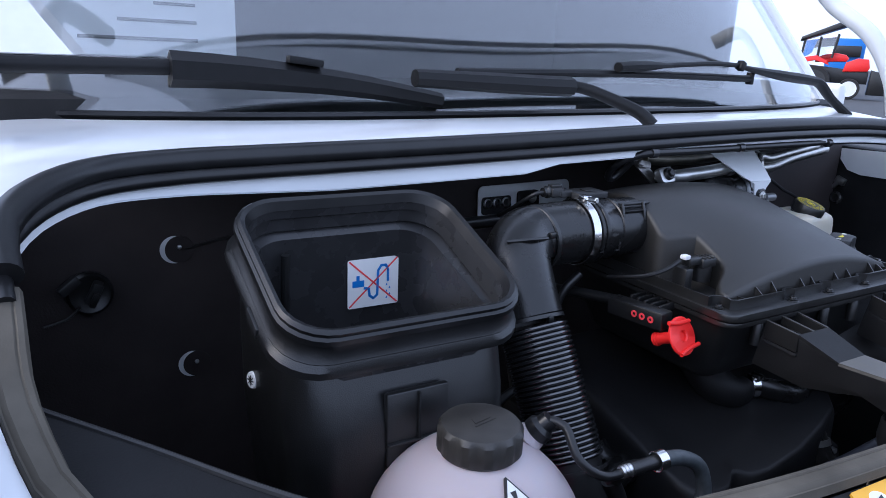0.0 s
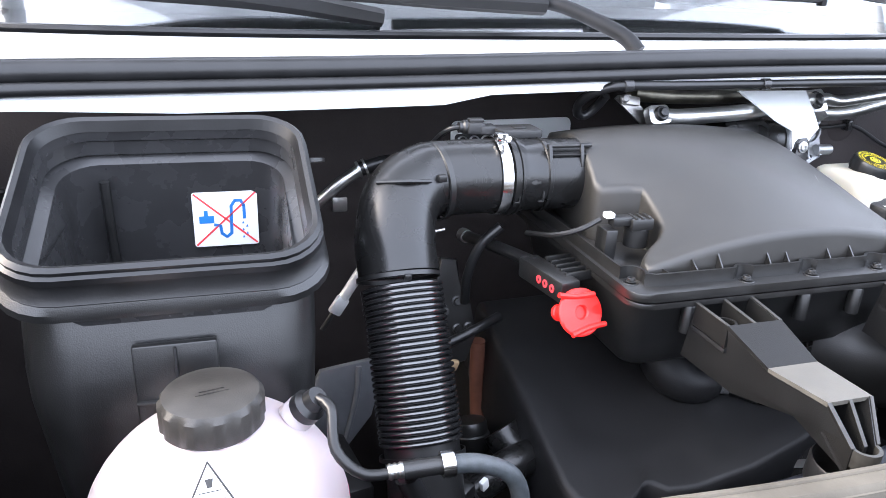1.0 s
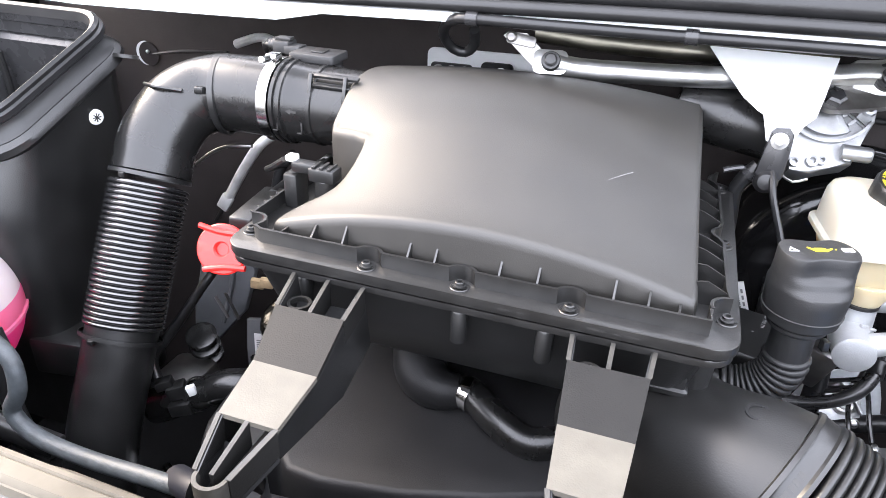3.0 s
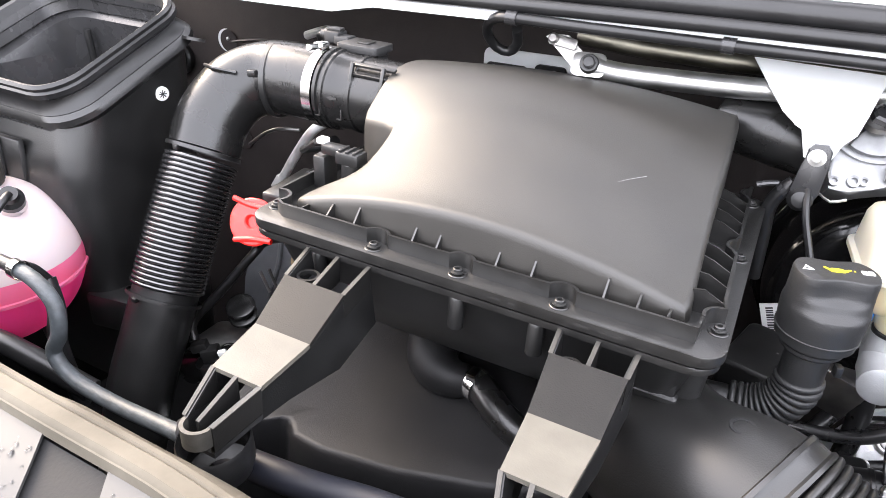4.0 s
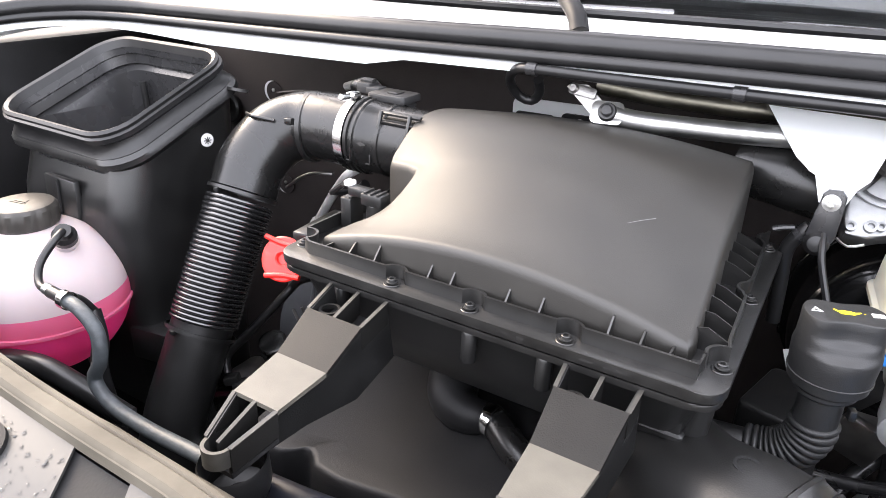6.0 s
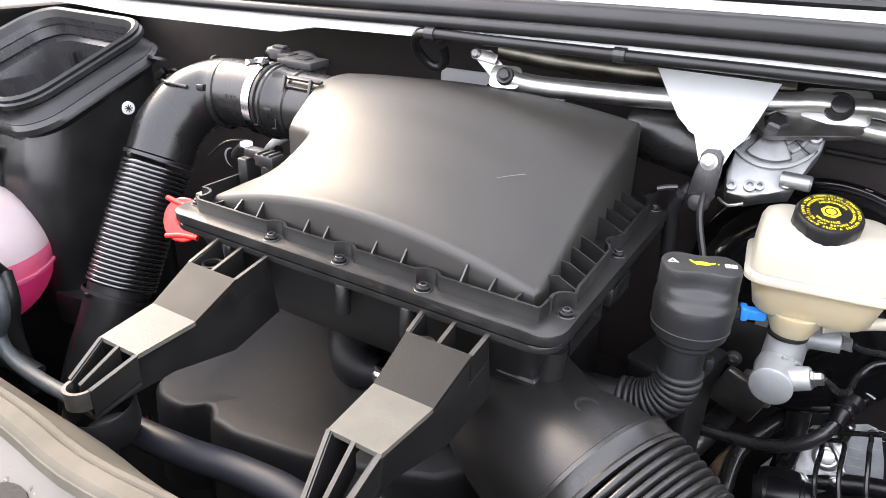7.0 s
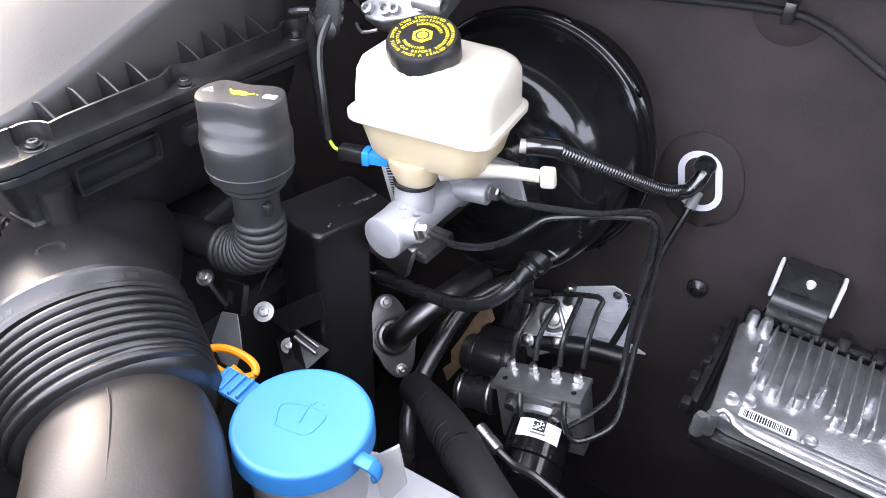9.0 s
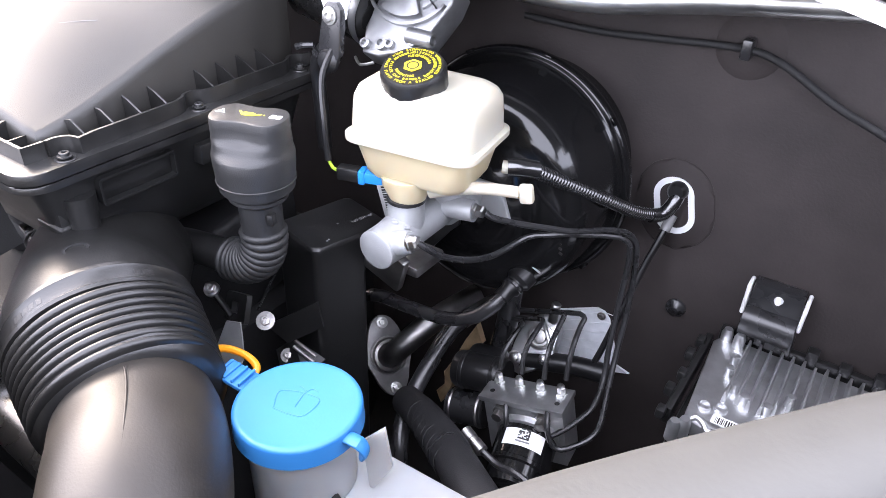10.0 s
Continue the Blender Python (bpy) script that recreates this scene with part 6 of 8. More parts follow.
# ---------------------------------------------------------------- control unit
def build_ecu():
    t = thing("engine_control_unit", (0.79, 0.40, 0.86), "ribbed cast aluminium engine control unit in a black tray", "control unit")
    top = 0.885
    outline = [(0.679, 0.352), (0.700, 0.347), (0.915, 0.350), (0.915, 0.505), (0.676, 0.507), (0.669, 0.492)]
    body = part("body", prism(B(), outline, top - 0.018, top, None, 0.002), ALU, t)
    part("raised_edge", box(B(), (0.805, 0.3535, top + 0.002), (0.215, 0.007, 0.005), 0.002), ALU, body)
    rng = random.Random(8)
    for k in range(18):
        x = 0.7055 + 0.0116 * k
        y0, y1 = 0.396 + rng.choice((0.0, 0.004, 0.012)), 0.503 - rng.choice((0.0, 0.0, 0.005))
        if k in (4, 5, 6):
            y0 += 0.010
        bm = B()
        loft(bm, [[(x - w, a, z), (x + w, a, z), (x + w, b, z), (x - w, b, z)] for a, b, z, w in ((y0, y1, top - 0.001, 0.0024), (y0 + 0.004, y1 - 0.001, top + 0.0105, 0.0013), (y0 + 0.006, y1 - 0.002, top + 0.0115, 0.0008))])
        part("fin", bm, ALU, t)
    for x, y in ((0.711, 0.418), (0.723, 0.405), (0.746, 0.404), (0.763, 0.432), (0.781, 0.402), (0.699, 0.440), (0.699, 0.462), (0.805, 0.447), (0.83, 0.412)):
        bm = lathe(B(), [(0.0050, 0), (0.0046, 0.0135), (0.0028, 0.0140)], (x, y, top - 0.001), (0, 0, 1), 14)
        part("cast_boss", bm, ALU, t)
    for x, y in ((0.692, 0.378), (0.707, 0.384), (0.765, 0.366), (0.850, 0.366)):
        bm = lathe(B(), [(0.0072, 0), (0.0072, 0.0045), (0.0050, 0.005), (0.0045, 0.002)], (x, y, top - 0.0005), (0, 0, 1), 18)
        part("screw_boss", bm, ALU, t)
    for x, y, h in ((0.680, 0.501, 0.010), (0.6945, 0.496, 0.012), (0.683, 0.340, 0.004), (0.675, 0.333, 0.003)):
        bm = lathe(B(), [(0.0065, -0.016), (0.0065, h), (0.0045, h + 0.006)], (x, y, top), (0, 0, 1), 16)
        part("post", bm, ALU, t)
    bm = sweep(B(), [(0.680, 0.346, top - 0.004), (0.690, 0.357, top + 0.001), (0.700, 0.352, top + 0.001), (0.715, 0.345, top - 0.003), (0.80, 0.343, top - 0.004), (0.90, 0.343, top - 0.004)], 0.0040, n=10)
    part("front_rail", bm, ALU, t)
    m = surface((0.7285, 0.3655, top + 0.0004), (1, 0.0, 0), (0, 1, 0))
    bm = prism(B(), rrect(-0.0255, 0.0255, -0.0078, 0.0078, 0.003, 3), 0, 0.0008, m)
    label = part("bar_code_label", bm, PAPER, t)
    x = -0.022
    while x < 0.020:
        w = random.choice((0.0006, 0.0010, 0.0015))
        bm = prism(B(), [(x, -0.0042), (x + w, -0.0042), (x + w, 0.0050), (x, 0.0050)], 0.0009, 0.0011, m)
        part("bar", bm, BLACK_INK, label)
        x += w + random.choice((0.0007, 0.0010))
    part("tray", box(B(), (0.80, 0.425, top - 0.030), (0.262, 0.178, 0.022), 0.006), BLACK, t)
    part("tray_side", box(B(), (0.662, 0.432, top - 0.014), (0.008, 0.150, 0.022), 0.002), BLACK, t)
    part("tray_back", box(B(), (0.80, 0.517, top - 0.006), (0.26, 0.010, 0.026), 0.002), BLACK, t)
    for k in range(5):
        bm = box(B(), (0.657 - 0.003 * (k % 2), 0.350 + 0.034 * k, top - 0.004 + 0.003 * (k % 2)), (0.009, 0.013, 0.012), 0.002)
        part("tray_clip", bm, BLACK, t)
    for k in range(7):
        bm = box(B(), (0.70 + 0.034 * k, 0.515, top + 0.008), (0.012, 0.014, 0.012 + 0.005 * (k % 3)), 0.002)
        part("tray_clip", bm, BLACK, t)
    # rear holder on the bulkhead
    t = thing("loom_holder", (0.725, 0.52, 0.87), "black plastic loom holder with white edges on the bulkhead", "holder")
    bm = B()
    prism(bm, [(-0.031, -0.06), (0.031, -0.06), (0.026, 0.022), (-0.026, 0.022)], 0, 0.02, surface((0.716, 0.528, 0.944), (1, 0, 0), (0, 0, 1)), 0.003)
    lathe(bm, [(0.020, -0.027), (0.020, 0.027)], (0.716, 0.512, 0.917), (1, 0, 0), 24)
    part("cover", bm, PIPE, t)
    for s in (-1, 1):
        bm = box(B(), (0.716 + s * 0.030, 0.513, 0.945), (0.0045, 0.022, 0.040), 0.002)
        part("white_edge", bm, WHITE_INK, t)
    bm = lathe(B(), [(0.005, 0), (0.003, 0.006)], (0.718, 0.507, 0.954), (0, -1, 0), 10)
    part("white_pin", bm, WHITE_INK, t)


build_ecu()


# ---------------------------------------------------------------- anti-lock unit and pipes below
def build_abs():
    t = thing("hydraulic_unit", (0.515, 0.335, 0.76), "aluminium anti-lock brake block with four pipe nuts", "hydraulic unit")
    m = surface((0.513, 0.338, 0.833), (0.97, 0.10, 0.22), (-0.10, 0.97, -0.02))
    turn = m.to_3x3()
    def at(x, y, z):
        return m @ Vector((x, y, z))
    def block(x0, x1, y0, y1, low, high, bevel=0.001):
        return prism(B(), [(x0, y0), (x1, y0), (x1, y1), (x0, y1)], low, high, m, bevel)
    plate_part = part("top_plate", block(-0.051, 0.051, -0.022, 0.021, -0.007, 0.0), ALU, t)
    part("block", block(-0.047, 0.049, -0.017, 0.020, -0.080, -0.0072), ALU, t)
    for x in (-0.039, 0.040):
        bm = lathe(B(), [(0.0030, -0.001), (0.0030, 0.0003), (0.0022, 0.0004)], at(x, -0.008, 0), turn @ Vector((0, 0, 1)), 12)
        part("screw_hole", bm, BLACK_INK, plate_part)
    for x in (-0.039, -0.013, 0.013, 0.038):
        bm = lathe(B(), [(0.0072, -0.0005), (0.0072, 0.0016), (0.0054, 0.0018), (0.0054, 0.008), (0.0044, 0.009), (0.0032, 0.012)], at(x, 0.011, 0), turn @ Vector((0, 0, 1)), 6)
        part("pipe_nut", bm, ZINC, t, "bright hexagon pipe nut")
    for x in (-0.026, 0.026):
        bm = lathe(B(), [(0.0085, -0.004), (0.0085, 0.006), (0.0062, 0.007), (0.0062, 0.015), (0.0045, 0.016)], at(x, -0.017, -0.017), turn @ Vector((0, -1, -0.1)), 8)
        part("front_nut", bm, STEEL, t)
    axis = (turn @ Vector((0.05, -1, -0.38))).normalized()
    mc = at(0.004, -0.012, -0.046)
    bm = lathe(B(), [(0.037, 0), (0.037, 0.007), (0.0345, 0.009)], mc, axis, 40)
    part("motor_collar", bm, ALU, t)
    bm = lathe(B(), [(0.0345, 0.008), (0.0345, 0.045), (0.0355, 0.046), (0.0355, 0.050), (0.0335, 0.052), (0.0335, 0.075), (0.029, 0.079), (0.010, 0.079)], mc, axis, 40)
    motor = part("pump_motor", bm, GLOSS, t, "round black pump motor with a white label")
    la, lb, ld = axis_frame(axis)
    bm = B()
    arc = range(-40, 41, 4)
    strip(bm, [mc + ld * 0.015 + 0.0348 * (la * math.cos(radians(q)) + lb * math.sin(radians(q))) for q in arc], [mc + ld * 0.035 + 0.0348 * (la * math.cos(radians(q)) + lb * math.sin(radians(q))) for q in arc])
    part("label_band", thicken(bm, 0.0004), PAPER, motor)
    lm = surface(mc + ld * 0.0245 + la * 0.0355, lb, -ld)
    bm = B()
    rng = random.Random(3)
    for i in range(8):
        for j in range(8):
            if i == 0 or j == 0 or rng.random() < 0.5:
                x, y = -0.0064 + 0.0016 * i, -0.003 + 0.0016 * j
                prism(bm, [(x, y), (x + 0.0016, y), (x + 0.0016, y + 0.0016), (x, y + 0.0016)], -0.0004, 0.0002, lm)
    part("dark_patch", bm, BLACK_INK, motor)
    part("print_bar", prism(B(), [(-0.008, -0.0065), (0.008, -0.0065), (0.008, -0.0050), (-0.008, -0.0050)], -0.0006, 0.0002, lm), GREY_INK, motor)
    rise = (((0.471, 0.351, 0.835), (0.467, 0.362, 0.850), (0.466, 0.377, 0.858), (0.467, 0.397, 0.865), (0.465, 0.411, 0.866), (0.457, 0.418, 0.861), (0.437, 0.425, 0.848)),
            ((0.496, 0.356, 0.838), (0.491, 0.368, 0.853), (0.489, 0.382, 0.864), (0.489, 0.402, 0.872), (0.488, 0.416, 0.874), (0.480, 0.421, 0.871), (0.436, 0.430, 0.848)),
            ((0.523, 0.360, 0.842), (0.518, 0.372, 0.860), (0.515, 0.387, 0.875), (0.513, 0.407, 0.884), (0.512, 0.421, 0.892), (0.505, 0.426, 0.890), (0.472, 0.430, 0.873)),
            ((0.547, 0.365, 0.850), (0.543, 0.378, 0.870), (0.540, 0.392, 0.884), (0.537, 0.412, 0.893), (0.537, 0.421, 0.899), (0.531, 0.425, 0.899), (0.520, 0.427, 0.895), (0.439, 0.435, 0.858)))
    for pts in rise:
        solo("brake_pipe", sweep(B(), pts, 0.0031, n=8, step=0.003), PIPE, "thin black pipe rising from the anti-lock block", "pipe", "brake pipes")
    # painted plate seen through the bulkhead opening, alloy joint before it
    t = thing("bulkhead_plate", (0.50, 0.527, 0.78), "pale blue-white painted plate behind the brake pipes", "plate")
    pm = surface((0.50, 0.5265, 0.78), (1, 0, 0), (0, 0, 1))
    outline = [(-0.092, -0.069), (-0.045, -0.061), (0.053, -0.034), (0.076, -0.026), (0.054, -0.020), (0.048, 0.010), (0.035, 0.048), (0.027, 0.057), (0.016, 0.059), (-0.044, 0.029)]
    sheet = part("sheet", prism(B(), outline, -0.006, 0.0, pm, 0.001), PALE, t)
    for k in range(6):
        y = -0.045 + 0.016 * k
        bm = sweep(B(), [pm @ Vector((-0.030 + 0.010 * q, y + 0.0035 * q + 0.0022 * math.sin(q * 1.7 + k), 0.0001)) for q in range(8)], 0.0006, n=6)
        part("crease", bm, PALE, sheet)
    part("bolt", bolt(B(), pm @ Vector((0.024, 0.050, 0.0)), (0, -1, 0), 0.004, 0.004), STEEL, sheet)
    t = thing("steering_joint", (0.47, 0.455, 0.78), "cast alloy steering joint with a pinch bolt", "joint")
    jm = surface((0.474, 0.440, 0.826), (0.94, 0.15, 0.2), (-0.15, 0.55, 0.80))
    bm = prism(B(), [(-0.040, -0.042), (-0.020, -0.050), (0.004, -0.040), (0.022, -0.022), (0.028, 0.012), (0.020, 0.034), (0.000, 0.030), (-0.020, 0.020), (-0.030, -0.010)], -0.022, 0.0, jm, 0.003)
    cast = part("casting", bm, ALU, t)
    for x, y, r in ((0.004, 0.002, 0.0175), (-0.027, -0.030, 0.010), (0.012, -0.026, 0.007)):
        bm = lathe(B(), [(r, -0.002), (r, 0.004), (r * 0.8, 0.005), (r * 0.72, 0.003), (r * 0.55, 0.003), (r * 0.5, 0.007), (r * 0.3, 0.0075)], jm @ Vector((x, y, 0)), jm.to_3x3() @ Vector((0, 0, 1)), 24)
        part("bolt_head", bm, ZINC, cast)
    bm = lathe(B(), [(0.006, 0), (0.006, 0.028), (0.0045, 0.030)], (0.488, 0.448, 0.855), (0.1, -0.1, 1), 14)
    part("stud", bm, ZINC, t)
    bm = sweep(B(), [jm @ Vector((0.000, 0.030, -0.004)), jm @ Vector((0.012, 0.012, 0.006)), jm @ Vector((0.022, -0.014, 0.006))], 0.003, n=8)
    part("web", bm, ALU, t)
    # ragged heat mat
    hm = surface((0.345, 0.462, 0.690), (1, 0, 0.1), (0, 0.1, 1))
    rng = random.Random(12)
    outline = [(0.025, 0.080), (0.037, 0.058), (0.022, 0.040), (0.030, 0.022), (0.010, 0.006), (0.014, -0.016), (-0.006, -0.030), (-0.010, -0.052), (-0.026, -0.078), (-0.036, -0.060), (-0.020, -0.040), (-0.022, -0.020), (-0.006, 0.004), (0.000, 0.030), (0.012, 0.052)]
    bm = prism(B(), [(x * 1.1 + rng.uniform(-0.003, 0.003), y + rng.uniform(-0.003, 0.003)) for x, y in outline[::-1]], -0.012, 0.0, hm, 0.002)
    solo("heat_insulation", bm, CARD, "crumpled tan heat insulation mat", "insulation")
    # exhaust pipe with its flange
    t = thing("exhaust_flange", (0.285, 0.38, 0.70), "steel exhaust pipe with a two-bolt flange", "pipe")
    n = Vector((0.66, -0.38, 0.60)).normalized()
    c = Vector((0.279, 0.379, 0.738))
    a = (Vector((0.04, 0, 1)) - n * n.dot(Vector((0.04, 0, 1)))).normalized()
    b = n.cross(a)
    pts = []
    for k in range(48):
        th = 2 * math.pi * k / 48
        r = 0.0325 + 0.025 * abs(math.cos(th)) ** 6
        pts.append((r * math.cos(th), r * math.sin(th)))
    bm = prism(B(), pts, -0.005, 0.005, surface(c, a, b), 0.0012)
    part("flange", bm, EXHAUST, t)
    bm = lathe(B(), [(0.027, 0.004), (0.027, 0.008), (0.0245, 0.009), (0.0225, 0.007), (0.0215, 0.010), (0.018, 0.011), (0.017, 0.006)], c, n, 32, caps=False)
    part("ring", bm, STEEL, t)
    for q in (-1, 1):
        part("nut", bolt(B(), c + a * 0.0465 * q + n * 0.005, n, 0.0055, 0.008), ZINC, t)
    bm = sweep(B(), [c + n * 0.002, c + n * 0.018, (0.305, 0.384, 0.768), (0.322, 0.415, 0.790), (0.335, 0.45, 0.80), (0.345, 0.50, 0.80)], 0.0165, n=24)
    part("pipe", bm, STEEL, t, "dark bent exhaust pipe")
    # dark hoses in the depth
    for pts, r in (([(0.43, 0.46, 0.87), (0.40, 0.42, 0.850), (0.380, 0.385, 0.828), (0.377, 0.34, 0.803), (0.379, 0.30, 0.778), (0.390, 0.265, 0.762), (0.405, 0.24, 0.735), (0.41, 0.23, 0.68)], 0.0105),
                   ([(0.43, 0.44, 0.92), (0.435, 0.43, 0.85), (0.43, 0.42, 0.78)], 0.014)):
        solo("dark_hose", sweep(B(), pts, r, n=16), PIPE, "satin black hose deep in the engine bay", "hose", "dark hoses")
    t = thing("solenoid", (0.44, 0.37, 0.74), "black rubber-covered valve beside the anti-lock block", "valve")
    bm = B()
    box(bm, (0.440, 0.378, 0.780), (0.052, 0.05, 0.085), 0.010, (0, -10, 6))
    part("body", bm, RUBBER, t)
    bm = lathe(B(), [(0.021, -0.034), (0.023, -0.030), (0.023, 0.030), (0.021, 0.034)], (0.442, 0.360, 0.808), (1, 0.1, 0.2), 26)
    part("cover", bm, RUBBER, t)
    for x in (-0.020, 0.020):
        bm = lathe(B(), [(0.0235, -0.003), (0.0243, -0.002), (0.0243, 0.002), (0.0235, 0.003)], Vector((0.442, 0.360, 0.808)) + Vector((1, 0.1, 0.2)) * x, (1, 0.1, 0.2), 26, caps=False)
        part("rib", bm, RUBBER, t)
    bm = lathe(B(), [(0.020, -0.026), (0.022, -0.024), (0.022, 0.024), (0.020, 0.026)], (0.436, 0.345, 0.758), (1, 0.1, 0.25), 24)
    part("coil", bm, PIPE, t)
    for q in (-1, 1):
        bm = lathe(B(), [(0.0225, -0.002), (0.0235, 0.0), (0.0225, 0.002)], Vector((0.436, 0.345, 0.758)) + Vector((1, 0.1, 0.25)) * 0.018 * q, (1, 0.1, 0.25), 24, caps=False)
        part("coil_band", bm, STEEL, t)
    bm = sweep(B(), [(0.440, 0.425, 0.785), (0.49, 0.432, 0.800), (0.53, 0.44, 0.808), (0.57, 0.445, 0.812)], 0.0125, n=18)
    solo("covered_pipe", bm, RUBBER, "thick black sleeved pipe behind the anti-lock block", "pipe")


def build_battery_side():
    # tall dark box behind the oil filler
    t = thing("fuse_box", (0.29, 0.26, 0.9), "tall black plastic box behind the oil filler", "box")
    m = surface((0.331, 0.202, 1.023), (0.235, 0.972, 0), (-0.972, 0.235, 0))
    loops = []
    for z, k, deep in ((-0.42, 0.0, 0.062), (-0.05, 0.0, 0.064), (-0.030, 0.0, 0.072), (-0.012, 0.0, 0.090), (-0.006, 0.0, 0.094), (-0.0025, 0.0006, 0.094), (-0.0006, 0.0022, 0.094), (0.0, 0.0048, 0.094)):
        loops.append([m @ Vector((x, y, z)) for x, y in rrect(k, deep - k, k, 0.075 - k, 0.008)])
    part("box", loft(B(), loops), BLACK, t)
    words("moulded_number", "167 001 48", 0.0060, surface(m @ Vector((0.075, 0.024, 0.0001)), (0.235, 0.972, 0), (-0.972, 0.235, 0)), GREY_INK, t, 0.0002)
    for x, y in ((0.048, 0.030), (0.020, 0.008), (0.023, 0.010)):
        part("moulded_mark", prism(B(), [(x, y), (x + 0.002, y), (x + 0.002, y + 0.002), (x, y + 0.002)], -0.0003, 0.0002, m), GREY_INK, t)
    for p, r in (((0.297, 0.160, 0.948), 0.0056), ((0.298, 0.183, 0.886), 0.0046)):
        bm = bolt(B(), p, (0.3, -0.55, 0.75), r, 0.0055, 1.75)
        solo("bracket_bolt", bm, STEEL, "bright flange bolt in the depth of the bay", "bolt", "bracket bolts")
    t = thing("steel_bracket", (0.27, 0.14, 0.93), "bent steel bracket with a square clip beside the duct", "bracket")
    bm = B()
    plate(bm, [(0.262, 0.140, 0.945), (0.284, 0.140, 0.953), (0.291, 0.134, 0.938), (0.297, 0.128, 0.922), (0.292, 0.120, 0.902), (0.270, 0.122, 0.898), (0.250, 0.130, 0.908)], 0.002, (0.3, -1, 0.4))
    part("tongue", bm, ALU_MATT, t, "bright bent sheet tongue")
    bm = ring_prism(B(), rrect(-0.020, 0.018, -0.015, 0.015, 0.003, 2), rrect(-0.008, 0.004, -0.006, 0.006, 0.001, 2), -0.004, 0.002, surface((0.266, 0.152, 0.956), (0.93, -0.1, 0.3), (-0.3, 0.5, 0.8)))
    part("square_clip", bm, STEEL_DARK, t)
    part("bolt", bolt(B(), (0.229, 0.152, 0.962), (0.2, -0.5, 0.8), 0.006, 0.010, 1.4), ZINC, t)
    part("stay", sweep(B(), [(0.229, 0.152, 0.960), (0.244, 0.150, 0.952), (0.262, 0.146, 0.946)], 0.004, n=8), STEEL_DARK, t)
    t = thing("slotted_stay", (0.31, 0.19, 0.88), "dark steel stay with pressed slots and a small bolt", "bracket")
    bm = plate(B(), [(0.277, 0.185, 0.882), (0.296, 0.195, 0.902), (0.340, 0.197, 0.893), (0.334, 0.170, 0.884), (0.312, 0.160, 0.874)], -0.003, (0.2, -0.6, 0.8))
    sheet = part("sheet", bm, STEEL_DARK, t)
    for k in (0, 1):
        part("pressed_slot", sweep(B(), [(0.300 + 0.006 * k, 0.193 - 0.008 * k, 0.9015), (0.330 + 0.004 * k, 0.193 - 0.008 * k, 0.894)], 0.0022, n=8), STEEL, sheet)
    bm = plate(B(), [(0.280, 0.176, 0.925), (0.330, 0.203, 0.962), (0.334, 0.205, 0.930), (0.300, 0.185, 0.905)], 0.003, (0.3, -1, 0.2))
    solo("brace", bm, BLACK, "black brace below the fuse box", "bracket")
    bm = sweep(B(), [(0.274, 0.170, 0.946), (0.283, 0.186, 0.978), (0.291, 0.200, 1.007)], 0.0016, n=6)
    solo("thin_wire", bm, PIPE, "thin black wire beside the oil filler", "wire")


def build_dipstick():
    t = thing("dipstick", (0.350, 0.076, 0.97), "yellow looped oil dipstick handle", "dipstick")
    c = Vector((0.3503, 0.0762, 0.9823))
    pts = []
    for k in range(25):
        a = 2 * math.pi * k / 24
        pts.append(c + Vector((0.0232 * math.cos(a) + 0.002 * math.sin(a), 0.0085 * math.sin(a) + 0.003 * math.cos(a), 0.0045 * math.sin(a) - 0.002 * math.cos(a))))
    bm = sweep(B(), pts, 0.0034, n=10)
    part("loop", bm, YELLOW, t)
    bm = sweep(B(), [c + Vector((0.002, -0.004, -0.003)), c + Vector((0.010, -0.002, -0.010)), c + Vector((0.014, 0.0, -0.022)), c + Vector((0.016, 0.004, -0.05))], 0.0055, n=10)
    part("stem", bm, YELLOW, t)


WASH = Vector((0.472, 0.036, 1.022))


